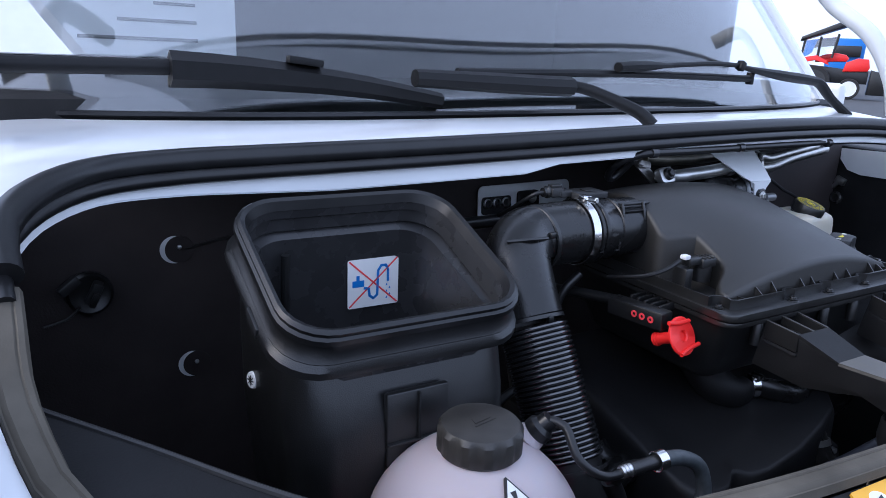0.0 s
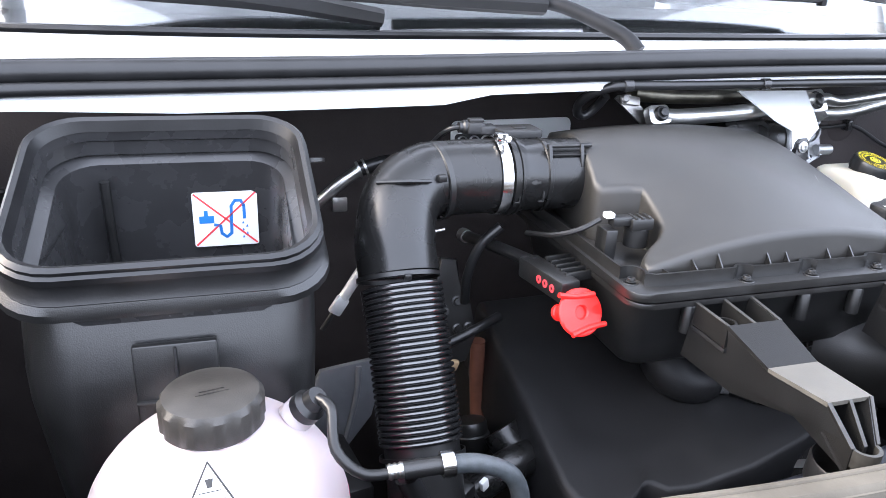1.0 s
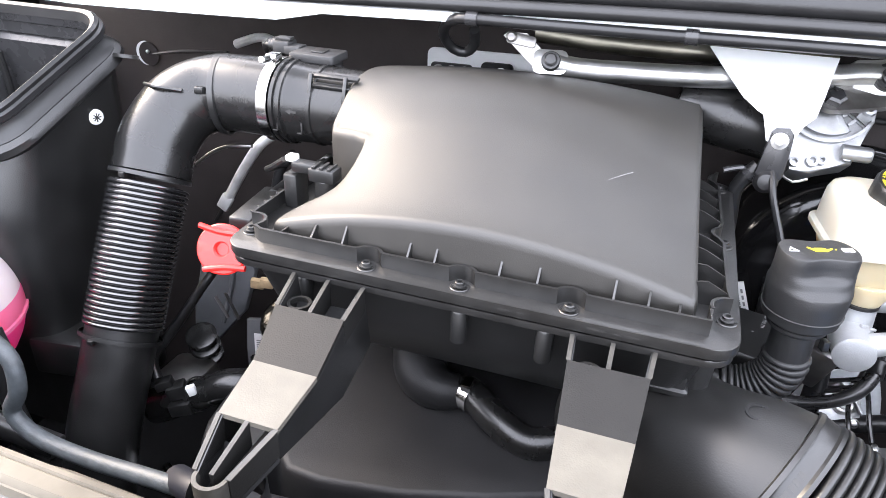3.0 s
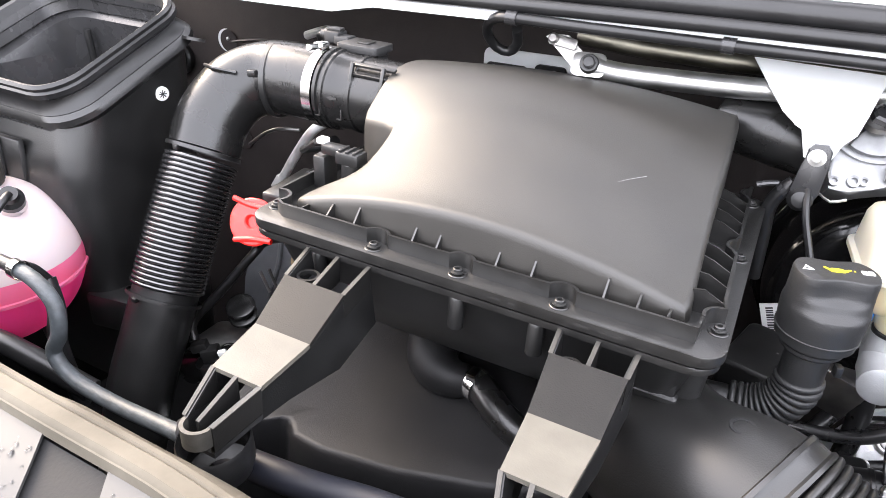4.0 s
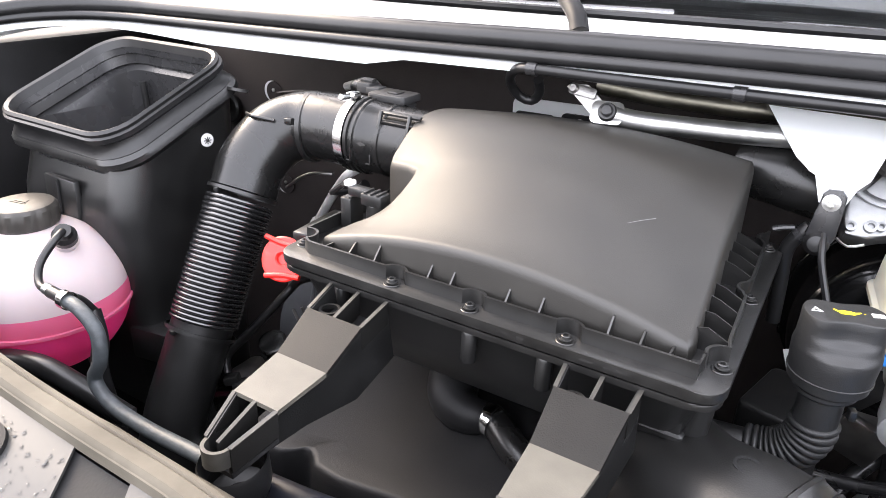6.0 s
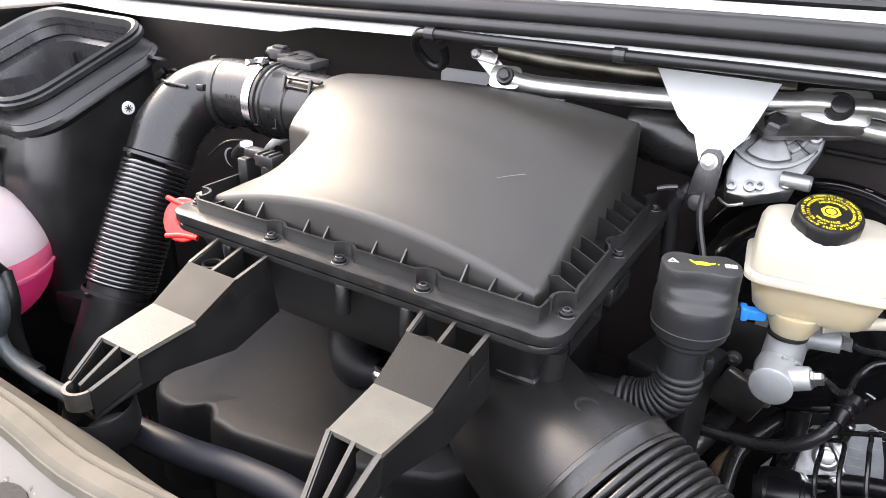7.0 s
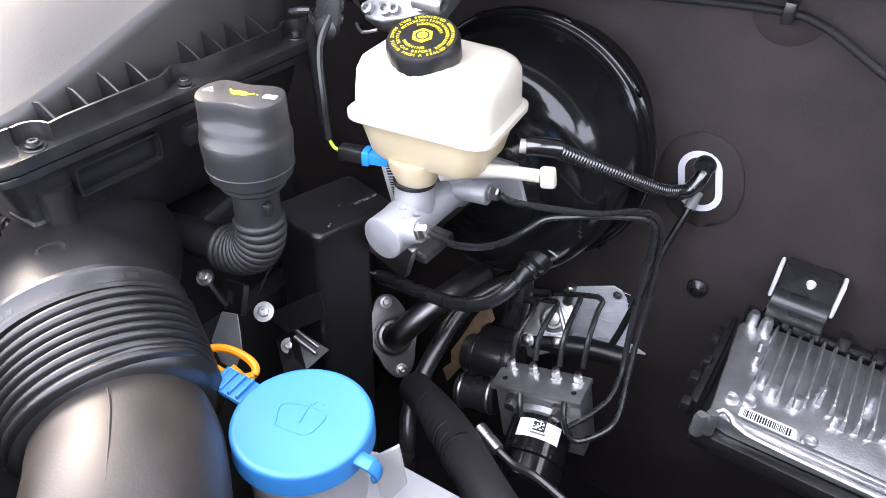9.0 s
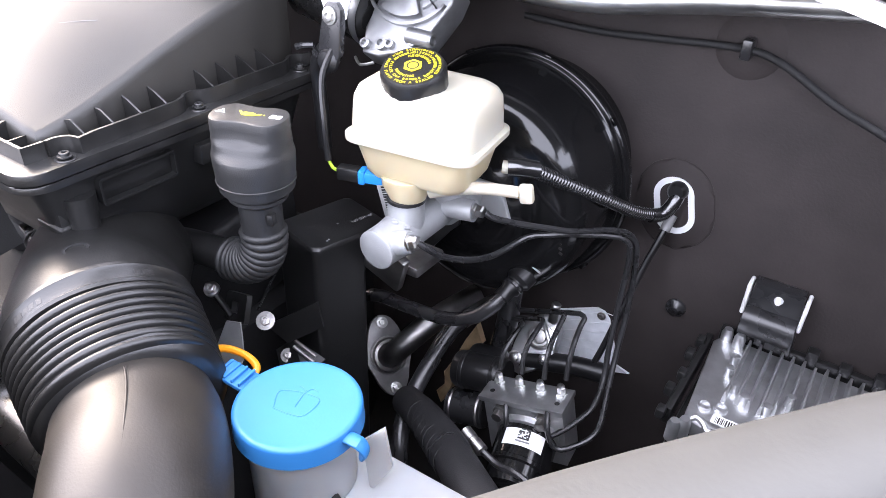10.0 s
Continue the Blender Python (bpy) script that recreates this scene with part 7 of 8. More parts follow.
def build_washer():
    t = thing("washer_filler", WASH - Vector((0, 0, 0.15)), "translucent washer bottle neck under a bright blue cap", "washer bottle")
    n = Vector((-0.03, 0.02, 1)).normalized()
    bm = lathe(B(), [(0.0445, -0.002), (0.0468, -0.001), (0.0462, 0.0045), (0.0462, 0.0125), (0.0458, 0.0140), (0.0450, 0.0149), (0.0438, 0.0154), (0.0425, 0.0156), (0.0415, 0.0153)], WASH, n, 56)
    cap = part("cap", bm, BLUE, t, "bright blue hinged cap with a washer symbol")
    a, b, d = axis_frame(n)
    m = surface(WASH + d * 0.0153, (0.95, 0.3, -(0.95 * n.x + 0.3 * n.y) / n.z), (-0.3, 0.95, -(-0.3 * n.x + 0.95 * n.y) / n.z))
    def stroke(pts, name):
        bm = sweep(B(), [m @ Vector((x, y, 0.0001)) for x, y in pts], 0.0005, n=6, step=0.002)
        part(name, bm, BLUE, cap)
    stroke([(-0.014, -0.010), (-0.018, 0.006), (-0.008, 0.010), (0.004, 0.010), (0.014, 0.006), (0.010, -0.010), (0.0, -0.012), (-0.014, -0.010)], "screen_symbol")
    stroke([(0.0, -0.004), (0.0, 0.008), (0.0, 0.013), (-0.006, 0.016)], "spray_symbol")
    stroke([(0.0, 0.010), (0.004, 0.016), (0.009, 0.014)], "spray_symbol")
    bm = B()
    box(bm, (0.414, 0.034, 1.031), (0.034, 0.020, 0.004), 0.001, (0, 8, 6))
    for k in range(4):
        box(bm, (0.400 + 0.007 * k, 0.0325 + 0.0007 * k, 1.034), (0.0018, 0.018, 0.004), 0.0005, (0, 8, 6))
    part("grip", bm, BLUE, cap)
    bm = sweep(B(), [(0.515, 0.036, 1.032), (0.527, 0.037, 1.032), (0.531, 0.039, 1.025), (0.527, 0.040, 1.018)], 0.0055, n=10, squash=0.5)
    part("hinge", bm, BLUE, cap)
    bm = lathe(B(), [(0.039, -0.20), (0.039, -0.02), (0.041, -0.012), (0.041, 0.008)], WASH, n, 44)
    part("neck", bm, NECK, t)
    bm = B()
    plate(bm, [(0.515, 0.055, 1.012), (0.530, 0.062, 1.028), (0.535, 0.064, 0.99), (0.52, 0.057, 0.96)], 0.003, (0.3, -1, 0))
    part("fin", bm, NECK, t)
    bm = B()
    box(bm, (0.54, 0.05, 0.92), (0.14, 0.10, 0.08), 0.02, (0, 12, 10))
    part("bottle", bm, NECK, t)
    bm = sweep(B(), [(0.50, 0.03, 0.975), (0.535, 0.02, 0.972), (0.57, 0.03, 0.965), (0.62, 0.05, 0.94)], 0.004, n=8)
    solo("washer_cable", bm, RUBBER, "black cable draped over the washer bottle", "cable")
    # taped loom and steel sleeve beside it
    bm = sweep(B(), [(0.380, 0.290, 0.780), (0.405, 0.272, 0.797), (0.425, 0.256, 0.814), (0.467, 0.220, 0.848), (0.506, 0.185, 0.878), (0.541, 0.150, 0.905), (0.575, 0.120, 0.925), (0.62, 0.09, 0.935)], 0.0190, n=22)
    loom = solo("taped_loom", bm, TAPE, "thick taped black wiring loom", "cable")
    a, b = Vector((0.425, 0.256, 0.814)), Vector((0.541, 0.150, 0.905))
    for q in range(9):
        p = a.lerp(b, 0.06 + 0.1 * q)
        bm = lathe(B(), [(0.0185, -0.0075), (0.0195, -0.007), (0.0192, 0.006), (0.0185, 0.0065)], p, (b - a) + Vector((0.02 * math.sin(q * 2.1), 0, 0.02 * math.cos(q * 1.3))), 22, caps=False)
        part("tape_turn", bm, TAPE, loom)
    bm = lathe(B(), [(0.0194, -0.0025), (0.0206, -0.0025), (0.0206, 0.0025), (0.0194, 0.0025)], a.lerp(b, 0.78), b - a, 24, caps=False)
    box(bm, (0.519, 0.163, 0.900), (0.006, 0.006, 0.006), 0.001, (30, 0, 40))
    part("cable_tie", bm, PIPE, loom)
    bm = lathe(B(), [(0.0050, 0.0), (0.0062, 0.0005), (0.0062, 0.012), (0.0055, 0.0125), (0.0055, 0.015), (0.0062, 0.0155), (0.0062, 0.028), (0.0050, 0.029)], (0.510, 0.209, 0.883), (0.92, -0.35, -0.12), 16)
    solo("steel_sleeve", bm, STEEL, "bright slotted steel sleeve on a thin pipe", "sleeve")
    bm = sweep(B(), [(0.534, 0.200, 0.8795), (0.557, 0.193, 0.880), (0.579, 0.188, 0.888), (0.62, 0.18, 0.885)], 0.0035, n=8)
    solo("thin_pipe", bm, PIPE, "thin black pipe past the washer bottle", "pipe")


build_abs()
build_battery_side()
build_dipstick()
build_washer()


# ---------------------------------------------------------------- wiper linkage under the cowl
def build_linkage():
    t = thing("wiper_linkage", (0.2, 0.34, 1.27), "zinc-plated wiper linkage rods under the cowl", "wiper linkage")
    def rod(pts, r, name, mm=ZINC):
        bm = sweep(B(), pts, r, n=16)
        return part(name, bm, mm, t)
    rod([(0.058, 0.306, 1.272), (0.085, 0.312, 1.268), (0.13, 0.318, 1.268), (0.23, 0.335, 1.270), (0.33, 0.362, 1.276), (0.36, 0.372, 1.279), (0.385, 0.379, 1.279)], [0.0115, 0.0115, 0.0115, 0.0115], "long_rod")
    rod([(0.03, 0.335, 1.298), (0.10, 0.345, 1.292), (0.18, 0.362, 1.288), (0.26, 0.385, 1.285), (0.34, 0.41, 1.283)], 0.0115, "frame_tube", STEEL_OLIVE)
    rod([(0.385, 0.379, 1.277), (0.42, 0.39, 1.278), (0.46, 0.40, 1.272), (0.56, 0.425, 1.276), (0.70, 0.45, 1.285)], 0.0095, "far_rod")
    rod([(0.36, 0.395, 1.262), (0.43, 0.405, 1.252), (0.50, 0.42, 1.250), (0.60, 0.44, 1.262), (0.75, 0.46, 1.275)], 0.012, "far_tube")
    for p, w, h, turn in (((0.056, 0.303, 1.273), 0.034, 0.026, 8), ((0.385, 0.378, 1.276), 0.060, 0.036, 16)):
        eye_m = surface(p, (math.cos(radians(turn)), math.sin(radians(turn)), 0.02), (0, 0.5, 0.85))
        bm = prism(B(), rrect(-w * 0.55, w * 0.5, -h / 2, h / 2, 0.006), -0.007, 0.004, eye_m, 0.001)
        eye = part("rod_eye", bm, ZINC, t, "flat zinc-plated rod eye")
        r = h * 0.40
        bm = lathe(B(), [(r, 0.004), (r, 0.008), (r * 0.88, 0.010), (r * 0.62, 0.010), (r * 0.62, 0.014), (r * 0.5, 0.015)], p, eye_m.to_3x3() @ Vector((0, 0, 1)), 24)
        part("ball_cap", bm, STEEL_DARK, eye, "dark steel ball joint head")
    bm = B()
    plate(bm, [(-0.003, 0.324, 1.292), (0.002, 0.326, 1.296), (0.022, 0.328, 1.296), (0.062, 0.326, 1.262), (0.044, 0.320, 1.254)], 0.003, (0, -0.95, 0.3))
    sheet = part("bearing_plate", bm, STEEL, t)
    bm = prism(B(), rrect(-0.016, 0.016, -0.006, 0.006, 0.003, 3), 0, 0.004, surface((0.018, 0.320, 1.290), (1, 0.1, -0.15), (0, 0.3, 0.95)), 0.001)
    part("bearing_lug", bm, STEEL, sheet)
    for x, y, z in ((0.008, 0.3165, 1.293), (0.050, 0.3165, 1.266)):
        part("rivet", lathe(B(), [(0.006, 0), (0.006, 0.003), (0.004, 0.005)], (x, y, z), (0, -0.95, 0.3), 14), STEEL, sheet)
    bm = B()
    for k in range(6):
        box(bm, (0.12 + 0.014 * k, 0.345 + 0.003 * k, 1.262), (0.008, 0.03, 0.010), 0.002)
    part("toothed_strip", bm, STEEL, t)
    # wiper motor
    t = thing("wiper_motor", (0.34, 0.35, 1.19), "cast aluminium wiper motor gearbox with a black motor", "motor")
    n = Vector((0.10, -0.80, 0.58)).normalized()
    m = surface((0.345, 0.335, 1.226), (1, 0.15, 0.03), Vector((0, 0.58, 0.80)))
    bm = B()
    outline = [(-0.046, 0.003), (-0.037, 0.036), (0.0, 0.050), (0.040, 0.046), (0.064, 0.036), (0.060, 0.016), (0.042, -0.012), (0.032, -0.034), (0.004, -0.039), (-0.022, -0.047), (-0.048, -0.044), (-0.053, -0.018)]
    prism(bm, [(x * 0.74 - 0.004, y * 0.92) for x, y in outline[::-1]], -0.035, 0.0, m, 0.003)
    box_part = part("gearbox", bm, GEAR, t)
    def sector(r0, r1, a0, a1, low, high, name, centre=(-0.004, 0.036)):
        arc = [radians(a0 + (a1 - a0) * k / 16) for k in range(17)]
        pts = [(centre[0] + r1 * math.cos(a), centre[1] + r1 * math.sin(a)) for a in arc] + [(centre[0] + r0 * math.cos(a), centre[1] + r0 * math.sin(a)) for a in arc[::-1]]
        part(name, prism(B(), pts, low, high, m, 0.0008), GEAR, box_part)
    sector(0.004, 0.040, -128, -62, 0.0, 0.008, "raised_sector")
    sector(0.044, 0.047, -160, -30, 0.0, 0.005, "rim")
    sector(0.020, 0.024, -60, 10, 0.0, 0.006, "rim")
    sector(0.031, 0.034, -58, -8, 0.0, 0.004, "rim")
    for a0 in (-150, -40, -20):
        sector(0.010, 0.044, a0 - 1.5, a0 + 1.5, 0.0, 0.0045, "cast_rib")
    for x, y, r in ((-0.020, -0.034, 0.006), (-0.008, -0.033, 0.0045), (0.024, -0.026, 0.006), (-0.043, -0.036, 0.005), (0.050, 0.028, 0.006), (-0.036, 0.022, 0.005)):
        bm = lathe(B(), [(r, -0.004), (r, 0.006), (r * 0.55, 0.0065), (r * 0.5, 0.002)], m @ Vector((x * 0.74 - 0.004, y * 0.92, 0)), n, 16)
        part("bolt_lug", bm, GEAR, box_part)
    bm = lathe(B(), [(0.008, 0), (0.008, 0.026), (0.0065, 0.028), (0.0045, 0.028), (0.004, 0.020)], m @ Vector((0.008, -0.020, 0.004)), m.to_3x3() @ Vector((1, -0.12, 0.1)), 18)
    part("cast_spigot", bm, GEAR, box_part)
    bm = sweep(B(), [m @ Vector(p) for p in ((-0.046, -0.046, -0.002), (-0.036, -0.054, 0.002), (-0.022, -0.050, 0.002))], 0.0015, n=6)
    part("wire_clip", bm, ZINC, box_part)
    bm = lathe(B(), [(0.024, -0.002), (0.030, 0.0), (0.033, 0.006), (0.033, 0.10), (0.030, 0.108), (0.012, 0.112)], (0.300, 0.345, 1.218), (-0.97, 0.10, 0.12), 36)
    part("motor_can", bm, DUCT, t, "satin black motor can")
    bm = lathe(B(), [(0.034, 0), (0.0348, 0.004), (0.034, 0.010)], (0.302, 0.345, 1.218), (-0.97, 0.10, 0.12), 36, caps=False)
    part("end_ring", bm, GEAR, t)
    # crank arm and its spindle nut
    mm = surface((0.366, 0.357, 1.259), (1, 0.55, 0.03), (-0.4, 0.7, 0.55))
    bm = prism(B(), [(0.052 * math.cos(a) if abs(math.cos(a)) > 0.98 else (0.036 if math.cos(a) > 0 else -0.036) + 0.016 * math.cos(a), 0.0155 * math.sin(a)) for a in [2 * math.pi * k / 40 for k in range(40)]], -0.003, 0.003, mm, 0.001)
    part("crank_arm", bm, STEEL, t, "dark steel crank arm")
    bm = lathe(B(), [(0.012, 0), (0.012, 0.007), (0.009, 0.009)], mm @ Vector((-0.034, 0, 0.002)), mm.to_3x3() @ Vector((0, 0, 1)), 6)
    part("crank_nut", bm, PIPE, t)
    # white sheet bracket
    t = thing("cowl_bracket", (0.28, 0.30, 1.22), "white painted sheet bracket hanging from the cowl", "bracket")
    bm = B()
    low = [(0.265, 0.292, 1.253), (0.2725, 0.291, 1.2495), (0.2770, 0.292, 1.236), (0.281, 0.293, 1.223), (0.296, 0.293, 1.219), (0.3045, 0.293, 1.224), (0.3105, 0.292, 1.241), (0.3195, 0.291, 1.2525)]
    high = [(0.3245, 0.307, 1.2665), (0.329, 0.326, 1.2815), (0.334, 0.346, 1.2975), (0.212, 0.346, 1.2975), (0.2365, 0.317, 1.2745), (0.252, 0.301, 1.2605)]
    plate(bm, high + [low[0], low[-1]], 0.002, (0, -0.8, 0.6))
    plate(bm, low, 0.002, (0, -1, 0.05))
    part("sheet", bm, WHITE_IN, t)
    bm = B()
    out = [(-0.009, 0.006), (-0.005, 0.011), (0.007, 0.012), (0.012, 0.006), (0.012, -0.010), (0.011, -0.036), (0.006, -0.046), (-0.002, -0.050), (-0.010, -0.046), (-0.016, -0.034), (-0.010, -0.012)]
    prism(bm, out[::-1], 0, 0.008, surface((0.2925, 0.292, 1.227), (1, 0, 0.0), (0, 0.1, 1)), 0.0015)
    plate_part = part("clip_plate", bm, PIPE, t, "black plastic clip plate")
    bm = bolt(B(), (0.2925, 0.2835, 1.227), (0, -1, 0.1), 0.006, 0.005, 1.4)
    part("screw", bm, ZINC, plate_part, "bright steel screw")
    bm = lathe(B(), [(0.012, 0), (0.012, 0.004), (0.008, 0.009), (0.003, 0.010)], (0.289, 0.284, 1.184), (0, -1, 0.2), 18)
    part("rubber_stop", bm, RUBBER, plate_part)
    t = thing("vent_pipe", (0.267, 0.29, 1.13), "black rubber vent pipe held by a spring clip", "pipe")
    bm = sweep(B(), [(0.268, 0.292, 1.085), (0.266, 0.292, 1.13), (0.264, 0.291, 1.165), (0.270, 0.290, 1.183), (0.280, 0.292, 1.196)], 0.0075, n=14)
    part("hose", bm, RUBBER, t)
    bm = lathe(B(), [(0.0080, -0.003), (0.0092, -0.003), (0.0092, 0.003), (0.0080, 0.003)], (0.273, 0.290, 1.188), (0.6, 0.0, 0.8), 20, caps=False)
    part("spring_clip", bm, PIPE, t)
    bm = sweep(B(), [(0.266, 0.287, 1.194), (0.257, 0.283, 1.193), (0.248, 0.281, 1.190)], 0.003, n=8)
    part("clip_ear", bm, PIPE, t)
    # loom along the flange
    t = thing("flange_cable", (0.08, 0.272, 1.318), "black sleeved cable clipped under the rubber seal", "cable")
    bm = sweep(B(), [(-0.030, 0.300, 1.300), (-0.034, 0.315, 1.282), (-0.046, 0.322, 1.270), (-0.060, 0.317, 1.274), (-0.066, 0.303, 1.290), (-0.058, 0.286, 1.305), (-0.044, 0.272, 1.314), (-0.024, 0.264, 1.318), (0.06, 0.267, 1.318), (0.193, 0.272, 1.319), (0.35, 0.273, 1.321), (0.55, 0.28, 1.322), (0.72, 0.245, 1.315)], 0.0058, n=12)
    part("sleeve", bm, RUBBER, t)
    for p in ((-0.022, 0.264, 1.318), (0.193, 0.272, 1.319), (0.45, 0.275, 1.321)):
        bm = lathe(B(), [(0.0075, -0.006), (0.0075, 0.006)], p, (1, 0, 0), 14)
        part("clip", bm, PIPE, t)
    # zinc plate with slots on the bulkhead
    t = thing("slotted_plate", (-0.09, 0.45, 1.22), "white painted plate with a slotted end behind the elbow", "plate")
    bm = B()
    m = surface((-0.070, 0.522, 1.200), (1, 0, 0.02), (0, 0.05, 1))
    prism(bm, rrect(-0.098, 0.110, -0.045, 0.026, 0.010), -0.003, 0.0, m, 0.0008)
    part("sheet", bm, WHITE_IN, t)
    slot = part("slot", prism(B(), rrect(-0.092, -0.028, -0.026, 0.006, 0.006), 0.0005, 0.002, m), BLACK_INK, t)
    for k in range(3):
        bm = lathe(B(), [(0.009, 0.0), (0.009, 0.004), (0.007, 0.005), (0.007, 0.001)], m @ Vector((-0.080 + 0.020 * k, -0.006, 0.001)), (0, -1, 0.1), 18, caps=False)
        part("coil_end", bm, ZINC, slot)
    block = part("dark_block", prism(B(), rrect(-0.014, 0.032, -0.026, 0.012, 0.006), 0.0, 0.008, m, 0.001), SHADE, t)
    part("bolt", bolt(B(), m @ Vector((0.016, -0.002, 0.008)), (0, -1, 0.1), 0.006, 0.005), ZINC, block)
    # bent hook beside the intake box
    t = thing("pipe_hook", (-0.42, 0.47, 1.2), "bent pale metal hook on the bulkhead", "hook")
    bm = sweep(B(), [(-0.489, 0.51, 1.198), (-0.465, 0.51, 1.207), (-0.444, 0.51, 1.213), (-0.426, 0.512, 1.211), (-0.418, 0.515, 1.198), (-0.422, 0.52, 1.178), (-0.424, 0.535, 1.172)], 0.0070, n=10)
    part("hook", bm, BRACKET, t)
    bm = bolt(B(), (-0.428, 0.503, 1.206), (0, -1, 0), 0.005, 0.006)
    part("bolt", bm, ZINC, t)
    t = thing("heater_pipe", (-0.36, 0.36, 1.10), "grey metal heater pipe with a spring clip", "pipe")
    bm = sweep(B(), [(-0.345, 0.36, 1.196), (-0.31, 0.36, 1.205), (-0.26, 0.355, 1.208), (-0.20, 0.35, 1.21)], 0.0095, n=14)
    part("hose", bm, RUBBER, t)
    bm = sweep(B(), [(-0.43, 0.37, 1.125), (-0.40, 0.365, 1.150), (-0.37, 0.36, 1.178), (-0.345, 0.36, 1.195)], 0.008, n=14)
    part("metal_end", bm, ZINC, t, "pale metal pipe end")
    for k in (0, 1):
        bm = lathe(B(), [(0.0105, -0.0015), (0.0115, -0.0015), (0.0115, 0.0015), (0.0105, 0.0015)], (-0.345 + 0.008 * k, 0.36, 1.196 + 0.003 * k), (1, 0, 0.4), 20, caps=False)
        part("spring_clip", bm, ZINC, t)
    bm = box(B(), (-0.372, 0.352, 1.152), (0.020, 0.004, 0.020), 0.002)
    part("tab", bm, STEEL, t)
    bm = sweep(B(), [(-0.308, 0.32, 1.135), (-0.320, 0.302, 1.124), (-0.348, 0.30, 1.086), (-0.377, 0.30, 1.041)], 0.0070, n=14)
    rod_end = part("rod", bm, BRACKET, t, "pale grey metal strut")
    bm = sweep(B(), [(-0.377, 0.30, 1.041), (-0.405, 0.30, 0.998)], 0.0034, n=10)
    part("rod_tail", bm, STEEL_DARK, rod_end)
    bm = box(B(), (-0.383, 0.298, 1.032), (0.018, 0.009, 0.026), 0.003, (0, 33, 0))
    part("rod_clip", bm, BRACKET, rod_end)


build_linkage()


# ---------------------------------------------------------------- depth behind the hose
def build_depth():
    t = thing("belt_drive", (-0.22, 0.12, 0.82), "black thermostat pipe with engine brackets behind the hose", "engine part")
    bm = lathe(B(), [(0.040, -0.06), (0.042, -0.030), (0.038, -0.027), (0.038, -0.022), (0.042, -0.018), (0.0425, -0.006), (0.040, -0.002), (0.034, 0.001), (0.022, 0.003)], (-0.272, 0.256, 0.892), (-0.05, -0.45, 0.88), 40)
    part("pulley", bm, DUCT, t)
    m = surface((-0.3075, 0.236, 0.844), (0.98, 0.12, 0.10), (0.36, 0.30, 0.88))
    bm = prism(B(), [(-0.021, -0.044), (0.020, -0.047), (0.021, 0.0), (0.022, 0.042), (-0.020, 0.040), (-0.021, -0.004)], -0.012, 0.0, m, 0.003)
    br = part("bracket", bm, SHIELD_PALE, t, "satin grey bracket carrying a paper label")
    bm = prism(B(), [(-0.008, -0.024), (0.009, -0.024), (0.0085, 0.020), (-0.0085, 0.020)], 0.0003, 0.0012, m)
    label = part("label", bm, PAPER, br, "small white paper label")
    for k in range(5):
        part("print_bar", prism(B(), [(-0.005, -0.002 + 0.0028 * k), (0.005, -0.002 + 0.0028 * k), (0.005, -0.0005 + 0.0028 * k), (-0.005, -0.0005 + 0.0028 * k)], 0.0013, 0.0015, m), GREY_INK, label)
    bm = sweep(B(), [(-0.335, 0.058, 0.872), (-0.31, 0.06, 0.884), (-0.259, 0.062, 0.914), (-0.227, 0.066, 0.930), (-0.19, 0.08, 0.925), (-0.15, 0.10, 0.915)], [0.022, 0.020, 0.018, 0.019, 0.021, 0.022], n=22)
    pipe = part("thermostat_pipe", bm, DUCT, t)
    bm = lathe(B(), [(0.0195, -0.002), (0.0208, -0.002), (0.0208, 0.002), (0.0195, 0.002)], (-0.272, 0.0615, 0.9065), (0.86, 0.03, 0.50), 28, caps=False)
    part("pipe_tie", bm, BLACK, pipe)
    bm = B()
    box(bm, (-0.288, 0.048, 0.918), (0.022, 0.018, 0.018), 0.003, (0, -15, 30))
    box(bm, (-0.302, 0.044, 0.926), (0.020, 0.014, 0.012), 0.002, (0, -15, 30))
    box(bm, (-0.280, 0.040, 0.900), (0.026, 0.012, 0.016), 0.002, (0, -12, 20))
    part("sensor_plug", bm, BLACK, t)
    bm = box(B(), (-0.266, 0.046, 0.926), (0.010, 0.006, 0.013), 0.001, (0, -15, 30))
    part("plug_tag", bm, WHITE_INK, t)
    bm = sweep(B(), [(-0.310, 0.044, 0.930), (-0.326, 0.06, 0.945), (-0.338, 0.12, 0.952), (-0.343, 0.19, 0.974), (-0.328, 0.20, 0.993), (-0.298, 0.20, 1.008), (-0.263, 0.20, 1.016), (-0.222, 0.205, 1.030), (-0.19, 0.22, 1.035)], 0.0062, n=12)
    part("cable", bm, RUBBER, t)
    for a, b in (((-0.343, 0.2, 0.942), (-0.327, 0.2, 0.913)), ((-0.326, 0.2, 0.951), (-0.310, 0.2, 0.914))):
        part("pin", sweep(B(), [a, b], 0.0022, n=8), STEEL, t)
    bm = sweep(B(), [(-0.248, 0.2, 0.866), (-0.234, 0.198, 0.880), (-0.218, 0.195, 0.890)], 0.0042, n=10)
    part("bright_strip", bm, STEEL, t)
    part("bracket_edge", sweep(B(), [(-0.252, 0.2, 0.903), (-0.245, 0.2, 0.890), (-0.249, 0.2, 0.868), (-0.254, 0.2, 0.847)], 0.0018, n=8), STEEL_DARK, t)
    for q in range(3):
        part("ribbed_joint", lathe(B(), [(0.016, -0.004), (0.019, -0.003), (0.019, 0.003), (0.016, 0.004)], (-0.310 + 0.003 * q, 0.125, 0.936 - 0.012 * q), (0.15, -0.35, 0.92), 24), DUCT, t)
